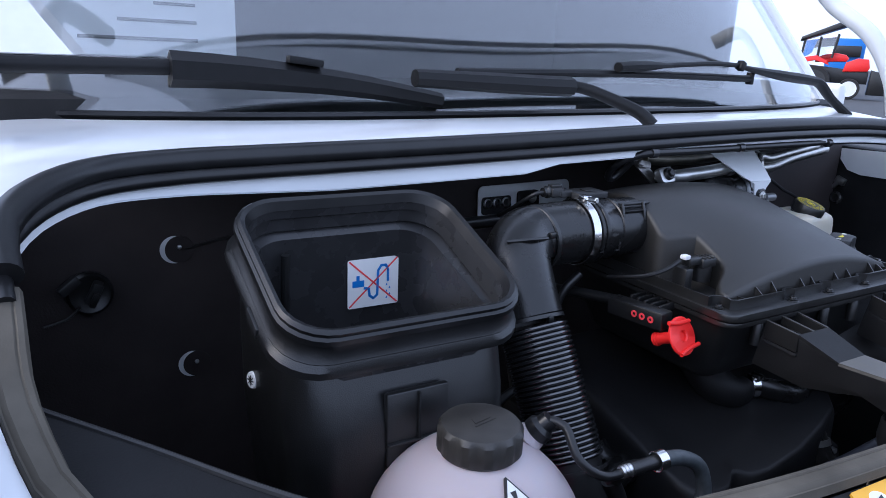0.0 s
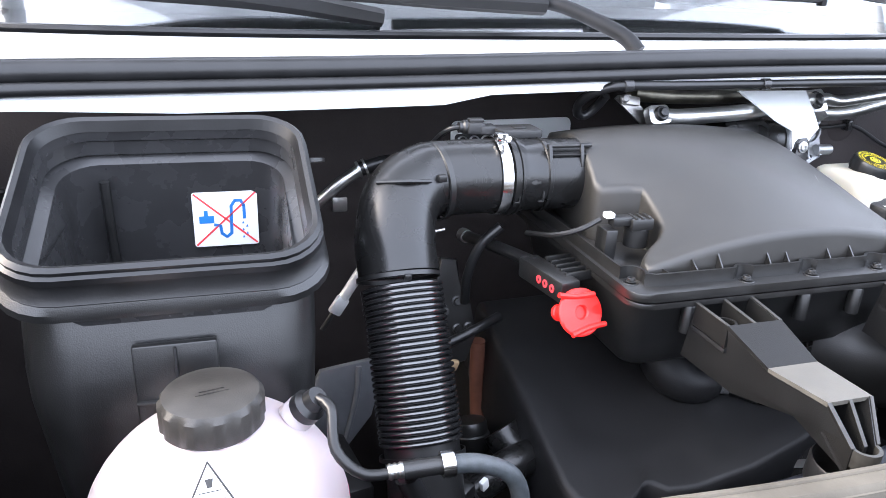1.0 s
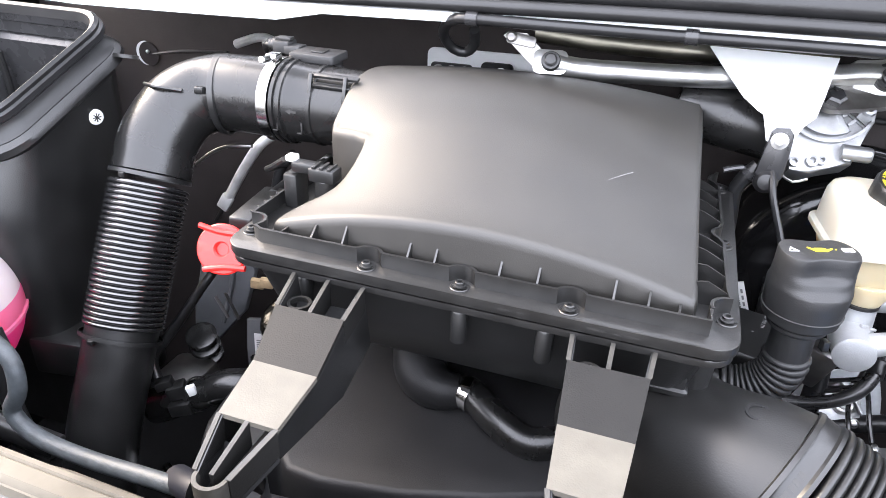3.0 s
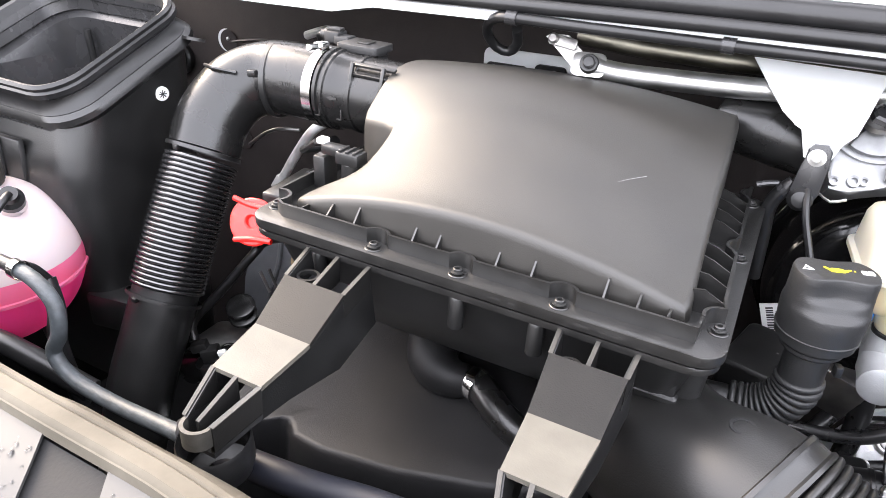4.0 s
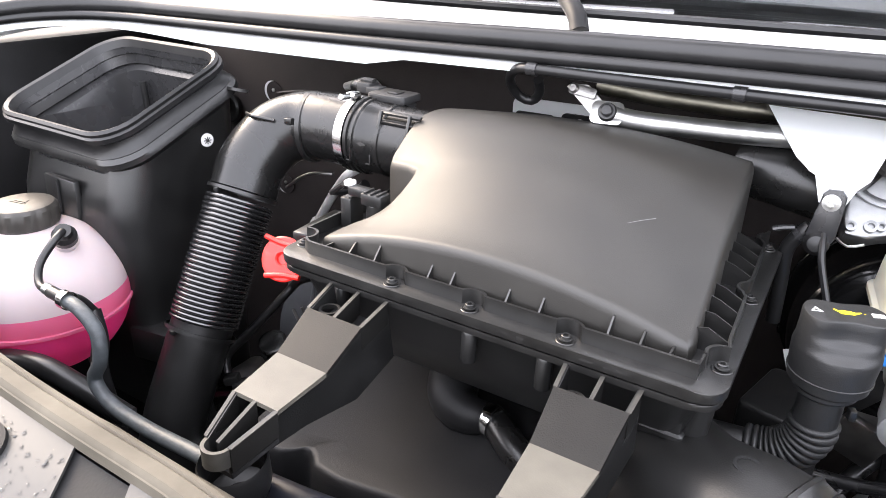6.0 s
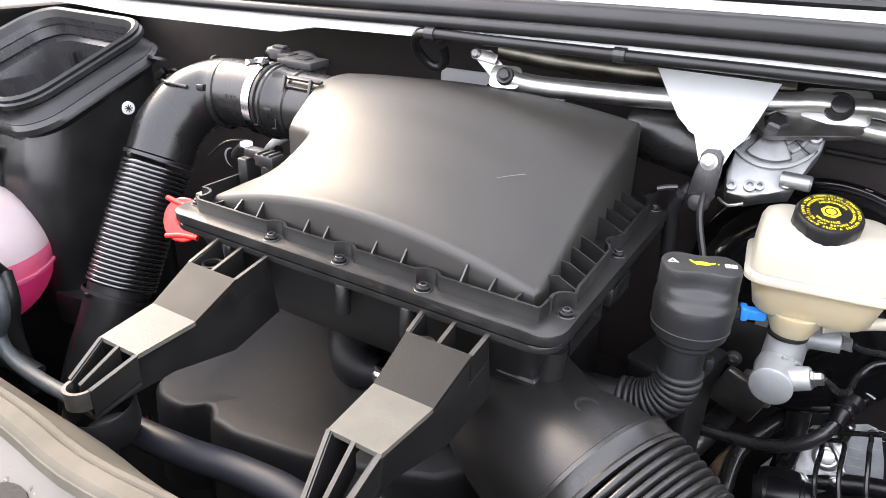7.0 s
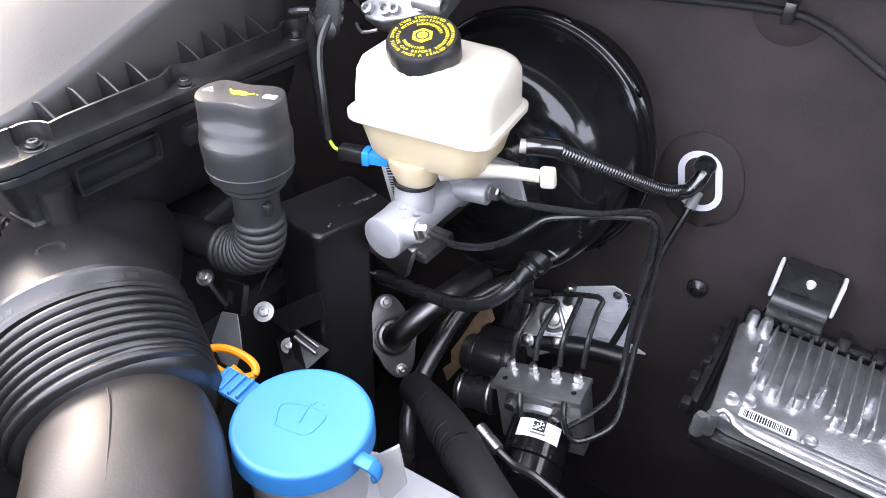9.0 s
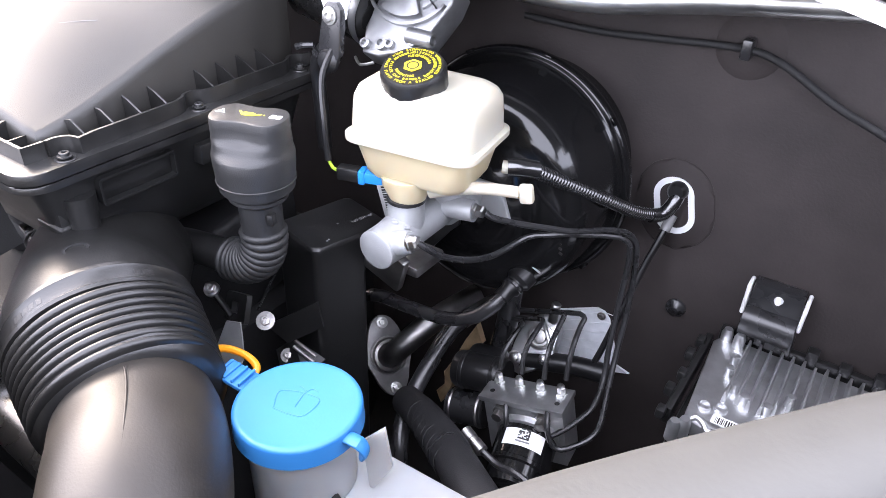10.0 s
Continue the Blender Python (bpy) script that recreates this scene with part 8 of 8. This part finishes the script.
    bm = sweep(B(), [(-0.215, 0.13, 0.93), (-0.205, 0.115, 0.915), (-0.185, 0.10, 0.905)], 0.024, n=20)
    part("ribbed_elbow", bm, DUCT, t)
    bm = sweep(B(), [(-0.30, 0.02, 0.82), (-0.26, 0.0, 0.815), (-0.22, -0.005, 0.815)], 0.005, n=10)
    part("bright_pipe", bm, CHROME, t)
    bm = B()
    sweep(bm, [(-0.205, 0.25, 0.985), (-0.203, 0.25, 0.93), (-0.200, 0.245, 0.86)], 0.010, n=18)
    part("brown_pipe", bm, RUST, t, "rust-brown metal pipe")
    bm = box(B(), (-0.31, 0.09, 0.89), (0.06, 0.06, 0.05), 0.012)
    part("block", bm, STEEL, t)
    t = thing("alternator", (-0.23, 0.22, 0.95), "black cast alternator housing with bolts beside the intake hose", "alternator")
    m = surface((-0.242, 0.25, 1.045), (1, 0.1, 0), (0, 0.3, 1))
    bm = prism(B(), [(-0.034, -0.075), (0.012, -0.080), (0.030, -0.045), (0.024, 0.0), (0.008, 0.012), (0.010, 0.055), (-0.014, 0.060), (-0.022, 0.020), (-0.036, 0.0)], -0.02, 0.0, m, 0.003)
    cast = part("casting", bm, GREY, t)
    for x, y in ((0.004, 0.002), (-0.014, -0.008), (0.002, -0.034), (0.018, -0.034), (-0.022, -0.050)):
        bm = lathe(B(), [(0.007, 0), (0.007, 0.003), (0.0045, 0.004), (0.0045, 0.009)], m @ Vector((x, y, 0)), (0, -1, 0.3), 12)
        part("stud", bm, STEEL_DARK, cast)
    bm = sweep(B(), [(-0.352, 0.212, 1.125), (-0.325, 0.212, 1.145), (-0.300, 0.212, 1.156), (-0.27, 0.215, 1.16)], 0.0022, n=8)
    part("thin_cable", bm, STEEL, t)
    m2 = surface((-0.362, 0.262, 0.885), (1, 0, 0), (0, 0.15, 1))
    bm = prism(B(), [(-0.058, 0.055), (-0.050, 0.068), (0.028, 0.078), (0.034, 0.060), (0.016, -0.005), (-0.042, -0.075), (-0.075, -0.10), (-0.070, -0.01)], -0.012, 0.0, m2, 0.004)
    shield = part("grey_shield", bm, SHIELD_PALE, t, "light grey moulded shield")
    bm = sweep(B(), [m2 @ Vector((0.000, 0.070, 0.002)), m2 @ Vector((-0.004, 0.03, 0.003)), m2 @ Vector((-0.020, -0.03, 0.002))], 0.004, n=8)
    part("moulded_edge", bm, SHIELD_PALE, shield)
    bm = sweep(B(), [(-0.205, 0.20, 1.165), (-0.228, 0.205, 1.14), (-0.240, 0.21, 1.10), (-0.238, 0.22, 1.06)], 0.006, n=12)
    part("hose", bm, RUBBER, t)
    bm = lathe(B(), [(0.020, 0.0), (0.022, 0.004), (0.022, 0.016), (0.024, 0.018), (0.024, 0.034), (0.020, 0.04)], (-0.232, 0.190, 0.905), (0.05, -0.3, -0.95), 28)
    part("cuff", bm, BLACK, t)
    for x, y, z in ((-0.272, 0.198, 0.980), (-0.258, 0.198, 0.984)):
        bm = box(B(), (x, y, z), (0.018, 0.008, 0.016), 0.003, (15, 10, 20))
        part("pale_tag", bm, CARD, t, "pale yellow plastic tag")
    # large engine block shapes so that the depth is not empty
    bm = B()
    box(bm, (0.02, 0.22, 0.72), (0.42, 0.42, 0.34), 0.03)
    solo("engine_block", bm, SHADE, "dark engine block under the cover", "engine")
    bm = box(B(), (-0.44, 0.08, 0.93), (0.09, 0.10, 0.05), 0.006, (0, 0, 10))
    solo("radiator_mount", bm, BLACK, "black plastic mount beside the coolant tank", "mount")
    t = thing("side_shield", (-0.77, -0.05, 1.10), "smooth dark grey plastic shield beside the coolant tank", "shield")
    bm = plate(B(), [(-0.868, 0.045, 1.186), (-0.800, -0.028, 1.176), (-0.729, -0.108, 1.166), (-0.64, -0.172, 1.146), (-0.79, -0.155, 1.160), (-0.85, -0.11, 1.175), (-0.875, -0.03, 1.195)], -0.004, (0, 0, 1))
    part("top_sheet", bm, SHADE, t)
    bm = plate(B(), [(-0.868, 0.045, 1.181), (-0.800, -0.028, 1.171), (-0.729, -0.108, 1.161), (-0.64, -0.172, 1.141), (-0.64, -0.172, 1.10), (-0.729, -0.108, 1.08), (-0.800, -0.028, 1.08), (-0.868, 0.045, 1.08)], 0.003, (-0.75, -0.66, 0))
    part("skirt", bm, SHADE, t)
    part("folded_edge", sweep(B(), [(-0.866, 0.045, 1.186), (-0.799, -0.027, 1.176), (-0.728, -0.107, 1.166), (-0.65, -0.165, 1.149)], 0.003, n=8), SHIELD, t)
    for x, z in ((-0.686, 1.160), (-0.670, 0.977)):
        bm = lathe(B(), [(0.0205, 0), (0.0205, 0.0015), (0.0180, 0.0020)], (x, 0.5285, z), (0, -1, 0), 28)
        w = solo("white_washer", bm, WHITE_IN, "white painted hole edge round a black clip", "clip", "bulkhead clips")
        bm = lathe(B(), [(0.0205, 0.001), (0.0200, 0.0028), (0.010, 0.0034)], (x + 0.0065, 0.5285, z), (0, -1, 0), 28)
        part("recess", bm, FOAM, w)
        part("pin", lathe(B(), [(0.0035, 0.003), (0.003, 0.006), (0.001, 0.007)], (x + 0.006, 0.5285, z + 0.004), (0, -1, 0), 12), ZINC, w)
    bm = sweep(B(), [(-0.672, 0.528, 1.160), (-0.61, 0.528, 1.171), (-0.52, 0.528, 1.178)], 0.004, n=8, squash=0.6)
    solo("pressed_strip", bm, GREY, "thin grey metal strip on the bulkhead", "strip")
    t = thing("headlamp_plug", (-0.81, 0.51, 1.11), "grey and black headlamp plug low on the wing side", "plug")
    part("socket", lathe(B(), [(0.030, 0), (0.030, 0.010), (0.026, 0.014), (0.022, 0.012)], (-0.802, 0.523, 1.112), (0.1, -1, 0.1), 28), BLACK, t)
    bm = B()
    box(bm, (-0.826, 0.503, 1.130), (0.030, 0.012, 0.014), 0.003, (0, -35, 15))
    box(bm, (-0.796, 0.500, 1.118), (0.014, 0.014, 0.034), 0.003, (10, 25, 0))
    part("plug", bm, SHIELD, t)
    part("clip", box(B(), (-0.797, 0.491, 1.110), (0.009, 0.006, 0.022), 0.002, (10, 25, 0)), GREY, t)
    part("wire", sweep(B(), [(-0.815, 0.50, 1.10), (-0.832, 0.50, 1.085), (-0.86, 0.50, 1.078)], 0.002, n=8), GREY, t)
    t = thing("wing_clip", (0.935, 0.52, 1.16), "pale metal clip with a black socket on the far wing side", "clip")
    bm = B()
    box(bm, (0.940, 0.515, 1.180), (0.012, 0.026, 0.018), 0.002, (20, 0, 0))
    box(bm, (0.938, 0.525, 1.168), (0.010, 0.010, 0.020), 0.002, (35, 0, 0))
    part("spring", bm, ZINC, t)
    part("socket", lathe(B(), [(0.016, 0), (0.016, 0.012), (0.011, 0.014), (0.010, 0.004)], (0.946, 0.520, 1.134), (-1, -0.2, 0.1), 20), BLACK, t)
    bm = plate(B(), [(0.944, 0.53, 1.262), (0.944, 0.34, 1.270), (0.944, 0.34, 1.205), (0.944, 0.47, 1.202), (0.944, 0.505, 1.210), (0.944, 0.528, 1.235)], 0.002, (-1, 0, 0))
    solo("trim_wing_inner", bm, WHITE_IN, "white painted upper inner wing of the engine bay", "panel", kind="structure")
    bm = lathe(B(), [(0.0120, -0.003), (0.0120, 0.001), (0.0085, 0.002), (0.0085, 0.006), (0.0060, 0.0075), (0.0050, 0.004)], (-0.889, 0.006, 1.172), (-0.3, -0.2, 0.93), 20)
    solo("wing_bolt", bm, ZINC, "bright round bolt head beside the engine bay edge", "bolt")


build_depth()


# ---------------------------------------------------------------- windscreen, wipers, bonnet, cab
def build_cab():
    bm = B()
    base = [(x, 0.452 + 0.16 * abs(x / 0.95) ** 3.5, 1.362 + 0.012 * x) for x in [-0.94 + 1.88 * k / 24 for k in range(25)]]
    top = [(x * 0.9, y + 0.62, z + 0.72) for x, y, z in base]
    mid = [((a[0] + b[0]) / 2, (a[1] + b[1]) / 2 - 0.02, (a[2] + b[2]) / 2) for a, b in zip(base, top)]
    strip(bm, base, mid)
    strip(bm, mid, top)
    thicken(bm, 0.005)
    solo("window_windscreen", bm, GLASS, "sloping windscreen glass reflecting the cloudy sky", "windscreen", kind="structure")
    bm = B()
    sweep(bm, base, 0.006, n=8, step=0.05)
    solo("trim_windscreen", bm, RUBBER, "black rubber edge at the foot of the windscreen", "trim", kind="structure")
    bm = B()
    box(bm, (0, 0.85, 1.33), (1.85, 0.62, 0.10), 0.03)
    solo("dashboard", bm, SHADE, "dark grey dashboard behind the windscreen", "dashboard")
    bm = B()
    box(bm, (0, 1.75, 1.55), (1.9, 0.05, 1.4), 0.02)
    solo("wall_cab", bm, SHADE, "dark cab rear wall", "wall", kind="structure")
    bm = B()
    box(bm, (0, 1.45, 2.22), (1.9, 0.95, 0.06), 0.02)
    solo("ceiling", bm, WHITE, "white van roof above the cab", "roof", kind="structure")
    for s, n in ((-1, "wall_cab_near"), (1, "wall_cab_far")):
        bm = B()
        box(bm, (s * 0.99, 1.18, 0.90), (0.04, 1.20, 1.04), 0.02)
        solo(n, bm, WHITE, "white van side below the cab windows", "wall", kind="structure")
        # added dark panel over the side window opening, blocks daylight behind the windscreen
        bm = box(B(), (s * 0.97, 1.36, 1.8), (0.04, 0.84, 0.84), 0.02)
        solo(n + "_blackout", bm, SHADE, "dark panel added to keep daylight out of the cab windows", "wall", kind="structure")
        bm = sweep(B(), [(s * 0.955, 0.60, 1.345), (s * 0.945, 0.84, 1.63), (s * 0.89, 1.20, 2.06)], 0.022, n=12)
        solo("trim_pillar", bm, WHITE, "white windscreen pillar", "pillar", kind="structure")
    bm = B()
    plate(bm, [(-0.90, 0.60, 1.425), (-0.570, 0.60, 1.425), (-0.540, 0.72, 1.53), (-0.90, 0.72, 1.53)], 0.002, (0, -0.7, 0.7))
    t = solo("paper_sheet", bm, PAPER, "white paper form lying behind the windscreen", "paper")
    for k in range(3):
        bm = box(B(), (-0.70 + 0.03 * k, 0.6235 + 0.03 * k, 1.4485 + 0.026 * k), (0.16 - 0.05 * k, 0.004, 0.006), 0, (41, 0, 0))
        part("print_bar", bm, GREY_INK, t)


def build_wipers():
    t = thing("wiper", (-0.45, 0.47, 1.40), "black wiper arm and blade resting on the windscreen", "wiper", "wipers")
    bm = sweep(B(), [(-0.98, 0.475, 1.416), (-0.80, 0.468, 1.418), (-0.67, 0.464, 1.419)], 0.0115, n=12, squash=0.9)
    part("arm", bm, WIPER, t)
    bm = sweep(B(), [(-0.690, 0.458, 1.417), (-0.60, 0.457, 1.414), (-0.45, 0.456, 1.402), (-0.295, 0.455, 1.380)], [0.0245, 0.0215, 0.017, 0.0125], n=6, step=0.03, squash=0.95)
    part("arm_cover", bm, WIPER, t, "angular black plastic arm cover")
    bm = box(B(), (-0.515, 0.450, 1.432), (0.050, 0.016, 0.010), 0.002, (0, 6, 0))
    part("blade_clip", bm, WIPER, t)
    bm = sweep(B(), [(-0.69, 0.475, 1.400), (-0.50, 0.468, 1.398), (-0.32, 0.46, 1.380)], 0.007, n=8)
    part("blade", bm, WIPER, t)
    t = thing("wiper", (0.1, 0.45, 1.40), "black wiper arm and blade resting on the windscreen", "wiper", "wipers")
    bm = sweep(B(), [(0.012, 0.305, 1.355), (-0.004, 0.325, 1.375), (-0.055, 0.375, 1.402), (-0.085, 0.40, 1.410)], [0.011, 0.010, 0.009], n=12)
    part("arm_root", bm, WIPER, t)
    bm = sweep(B(), [(-0.085, 0.40, 1.408), (-0.18, 0.405, 1.410), (-0.36, 0.42, 1.415)], [0.020, 0.019, 0.016], n=8, squash=0.8)
    part("arm", bm, WIPER, t)
    bm = sweep(B(), [(-0.27, 0.450, 1.424), (0.08, 0.452, 1.430), (0.27, 0.452, 1.4295), (0.426, 0.450, 1.428)], 0.0085, n=8, squash=0.8)
    blade = part("blade", bm, WIPER, t)
    part("blade_spine", sweep(B(), [(0.10, 0.445, 1.4345), (0.27, 0.445, 1.4345), (0.418, 0.444, 1.4330)], 0.0022, n=6), GREY, blade)
    part("blade_end", box(B(), (0.427, 0.449, 1.429), (0.010, 0.014, 0.024), 0.002), WIPER, blade)
    bm = sweep(B(), [(0.052, 0.438, 1.441), (0.075, 0.438, 1.4425), (0.13, 0.438, 1.4455), (0.184, 0.438, 1.448)], [0.0115, 0.0125, 0.0100, 0.0050], n=10, squash=0.75)
    part("arm_head", bm, WIPER, t)
    bm = sweep(B(), [(0.170, 0.438, 1.4475), (0.293, 0.438, 1.4545), (0.375, 0.438, 1.4535)], 0.0045, n=8)
    part("arm_rod", bm, WIPER, t)
    part("arm_clip", box(B(), (0.376, 0.436, 1.453), (0.014, 0.014, 0.018), 0.002, (0, 25, 0)), WIPER, t)
    bm = sweep(B(), [(0.378, 0.438, 1.452), (0.420, 0.438, 1.4460), (0.513, 0.438, 1.4370), (0.605, 0.436, 1.4300), (0.640, 0.432, 1.4230), (0.680, 0.425, 1.392), (0.730, 0.410, 1.358)], [0.006, 0.010, 0.0145, 0.0155, 0.0140, 0.0120, 0.0120], n=10, squash=0.7)
    part("outer_arm", bm, WIPER, t)


def build_bonnet():
    t = thing("bonnet", (0.0, 0.36, 1.60), "white bonnet standing open above the engine bay", "bonnet")
    bm = B()
    lines = []
    for k in range(11):
        f = k / 10
        w = 0.86 - 0.08 * f
        row = []
        for i in range(21):
            u = 2 * i / 20 - 1
            row.append((w * u, 0.47 - 0.40 * f + 0.05 * u * u, 1.82 + 0.84 * f + 0.05 * math.sin(math.pi * f) - 0.12 * u ** 6))
        lines.append(row)
    for a, b in zip(lines, lines[1:]):
        strip(bm, a, b)
    thicken(bm, 0.012)
    part("panel", bm, WHITE, t)
    bm = B()
    inner = [[(x * 0.86, y, z - 0.03 + 0.12 * (abs(x) / 0.86) ** 6 * 0.5) for x, y, z in row] for row in lines[1:-1]]
    for a, b in zip(inner, inner[1:]):
        strip(bm, a, b)
    thicken(bm, 0.008)
    part("inner_panel", bm, WHITE_IN, t, "white painted inner panel")
    for s in (-1, 1):
        bm = sweep(B(), [(s * 0.905, 0.40, 1.36), (s * 0.905, 0.425, 1.44), (s * 0.90, 0.49, 1.535), (s * 0.90, 0.60, 1.61), (s * 0.88, 0.64, 1.68), (s * 0.84, 0.56, 1.76)], 0.020, n=12)
        part("hinge_arm", bm, WHITE_IN, t, "painted goose-neck hinge arm")


build_cab()
build_wipers()
build_bonnet()


# ---------------------------------------------------------------- yard behind
def build_tractor():
    t = thing("tractor", (33.9, 22.4, 0), "red tractor with black cab parked across the yard", "tractor")
    f = surface((33.9, 22.4, 0), (0.51, -0.86, 0), (0, 0, 1))
    def put(bm):
        for v in bm.verts:
            v.co = f @ v.co
        return bm
    def slab(outline, half, bevel=0.04):
        return put(prism(B(), outline, -half, half, None, bevel))
    part("hood", slab([(0.55, 1.72), (1.95, 1.80), (2.05, 1.95), (1.90, 2.12), (1.45, 2.20), (0.95, 2.12), (0.55, 1.95)], 0.42, 0.08), RED, t)
    part("nose", slab([(1.85, 1.30), (2.95, 1.36), (3.02, 1.55), (2.92, 1.95), (2.45, 1.98), (1.95, 1.76)], 0.45, 0.08), RED, t)
    part("fender", slab([(-0.25, 1.55), (0.10, 1.95), (0.60, 2.05), (1.10, 1.80), (1.20, 1.60), (0.95, 1.70), (0.55, 1.85), (0.15, 1.75)], 0.75, 0.03), RED, t)
    part("chassis", slab([(0.2, 0.75), (3.0, 0.75), (3.0, 1.35), (1.9, 1.45), (0.2, 1.6)], 0.30, 0.03), BLACK, t)
    part("cab_glass", slab([(-0.05, 1.9), (1.25, 1.95), (1.38, 2.95), (0.02, 2.75)], 0.62, 0.03), GLASS, t)
    for a, b in (((-0.10, 1.9), (-0.05, 2.8)), ((0.62, 1.95), (0.66, 2.95)), ((1.28, 1.95), (1.42, 3.1))):
        for z in (-0.63, 0.63):
            part("cab_post", put(sweep(B(), [(a[0], a[1], z), (b[0], b[1], z)], 0.05, n=8)), BLACK, t)
    part("roof", slab([(-0.25, 2.72), (1.70, 3.45), (1.75, 3.68), (1.35, 3.62), (-0.20, 2.92)], 0.75, 0.04), BLACK, t)
    for x, r in ((0.62, 0.78), (2.25, 0.50)):
        for z in (-0.8, 0.8):
            bm = lathe(B(), [(r * 0.68, -0.2), (r * 0.95, -0.2), (r, -0.1), (r, 0.1), (r * 0.95, 0.2), (r * 0.68, 0.2)], (x, r, z), (0, 0, 1), 36)
            wheel = part("wheel", put(bm), TYRE, t)
            bm = lathe(B(), [(r * 0.74, -0.21), (r * 0.60, -0.14), (r * 0.2, -0.16), (r * 0.2, 0.16), (r * 0.60, 0.14), (r * 0.74, 0.21)], (x, r, z), (0, 0, 1), 28)
            part("rim", put(bm), WHITE if r < 0.6 else STEEL_DARK, wheel)
    part("front_loader", slab([(3.05, 0.25), (3.85, 0.25), (3.75, 0.75), (3.60, 1.30), (3.10, 1.45)], 0.6, 0.05), BLACK, t)
    t = thing("truck_cab", (40.0, 23.9, 0), "blue truck cab parked behind the tractor", "truck")
    bm = box(B(), (40.0, 23.9, 1.7), (1.9, 1.9, 2.8), 0.12, (0, 0, 30))
    part("cab", bm, BLUE_INK, t)
    bm = box(B(), (39.1, 23.3, 2.4), (0.1, 1.4, 0.6), 0.02, (0, 0, 30))
    part("windscreen", bm, BLACK, t)
    for y in (-0.7, 0.7):
        bm = lathe(B(), [(0.5, -0.15), (0.5, 0.15)], (40.0 - y * 0.5, 23.9 + y * 0.86, 0.5), (-0.5, 0.86, 0), 28)
        part("wheel", bm, TYRE, t)


build_tractor()
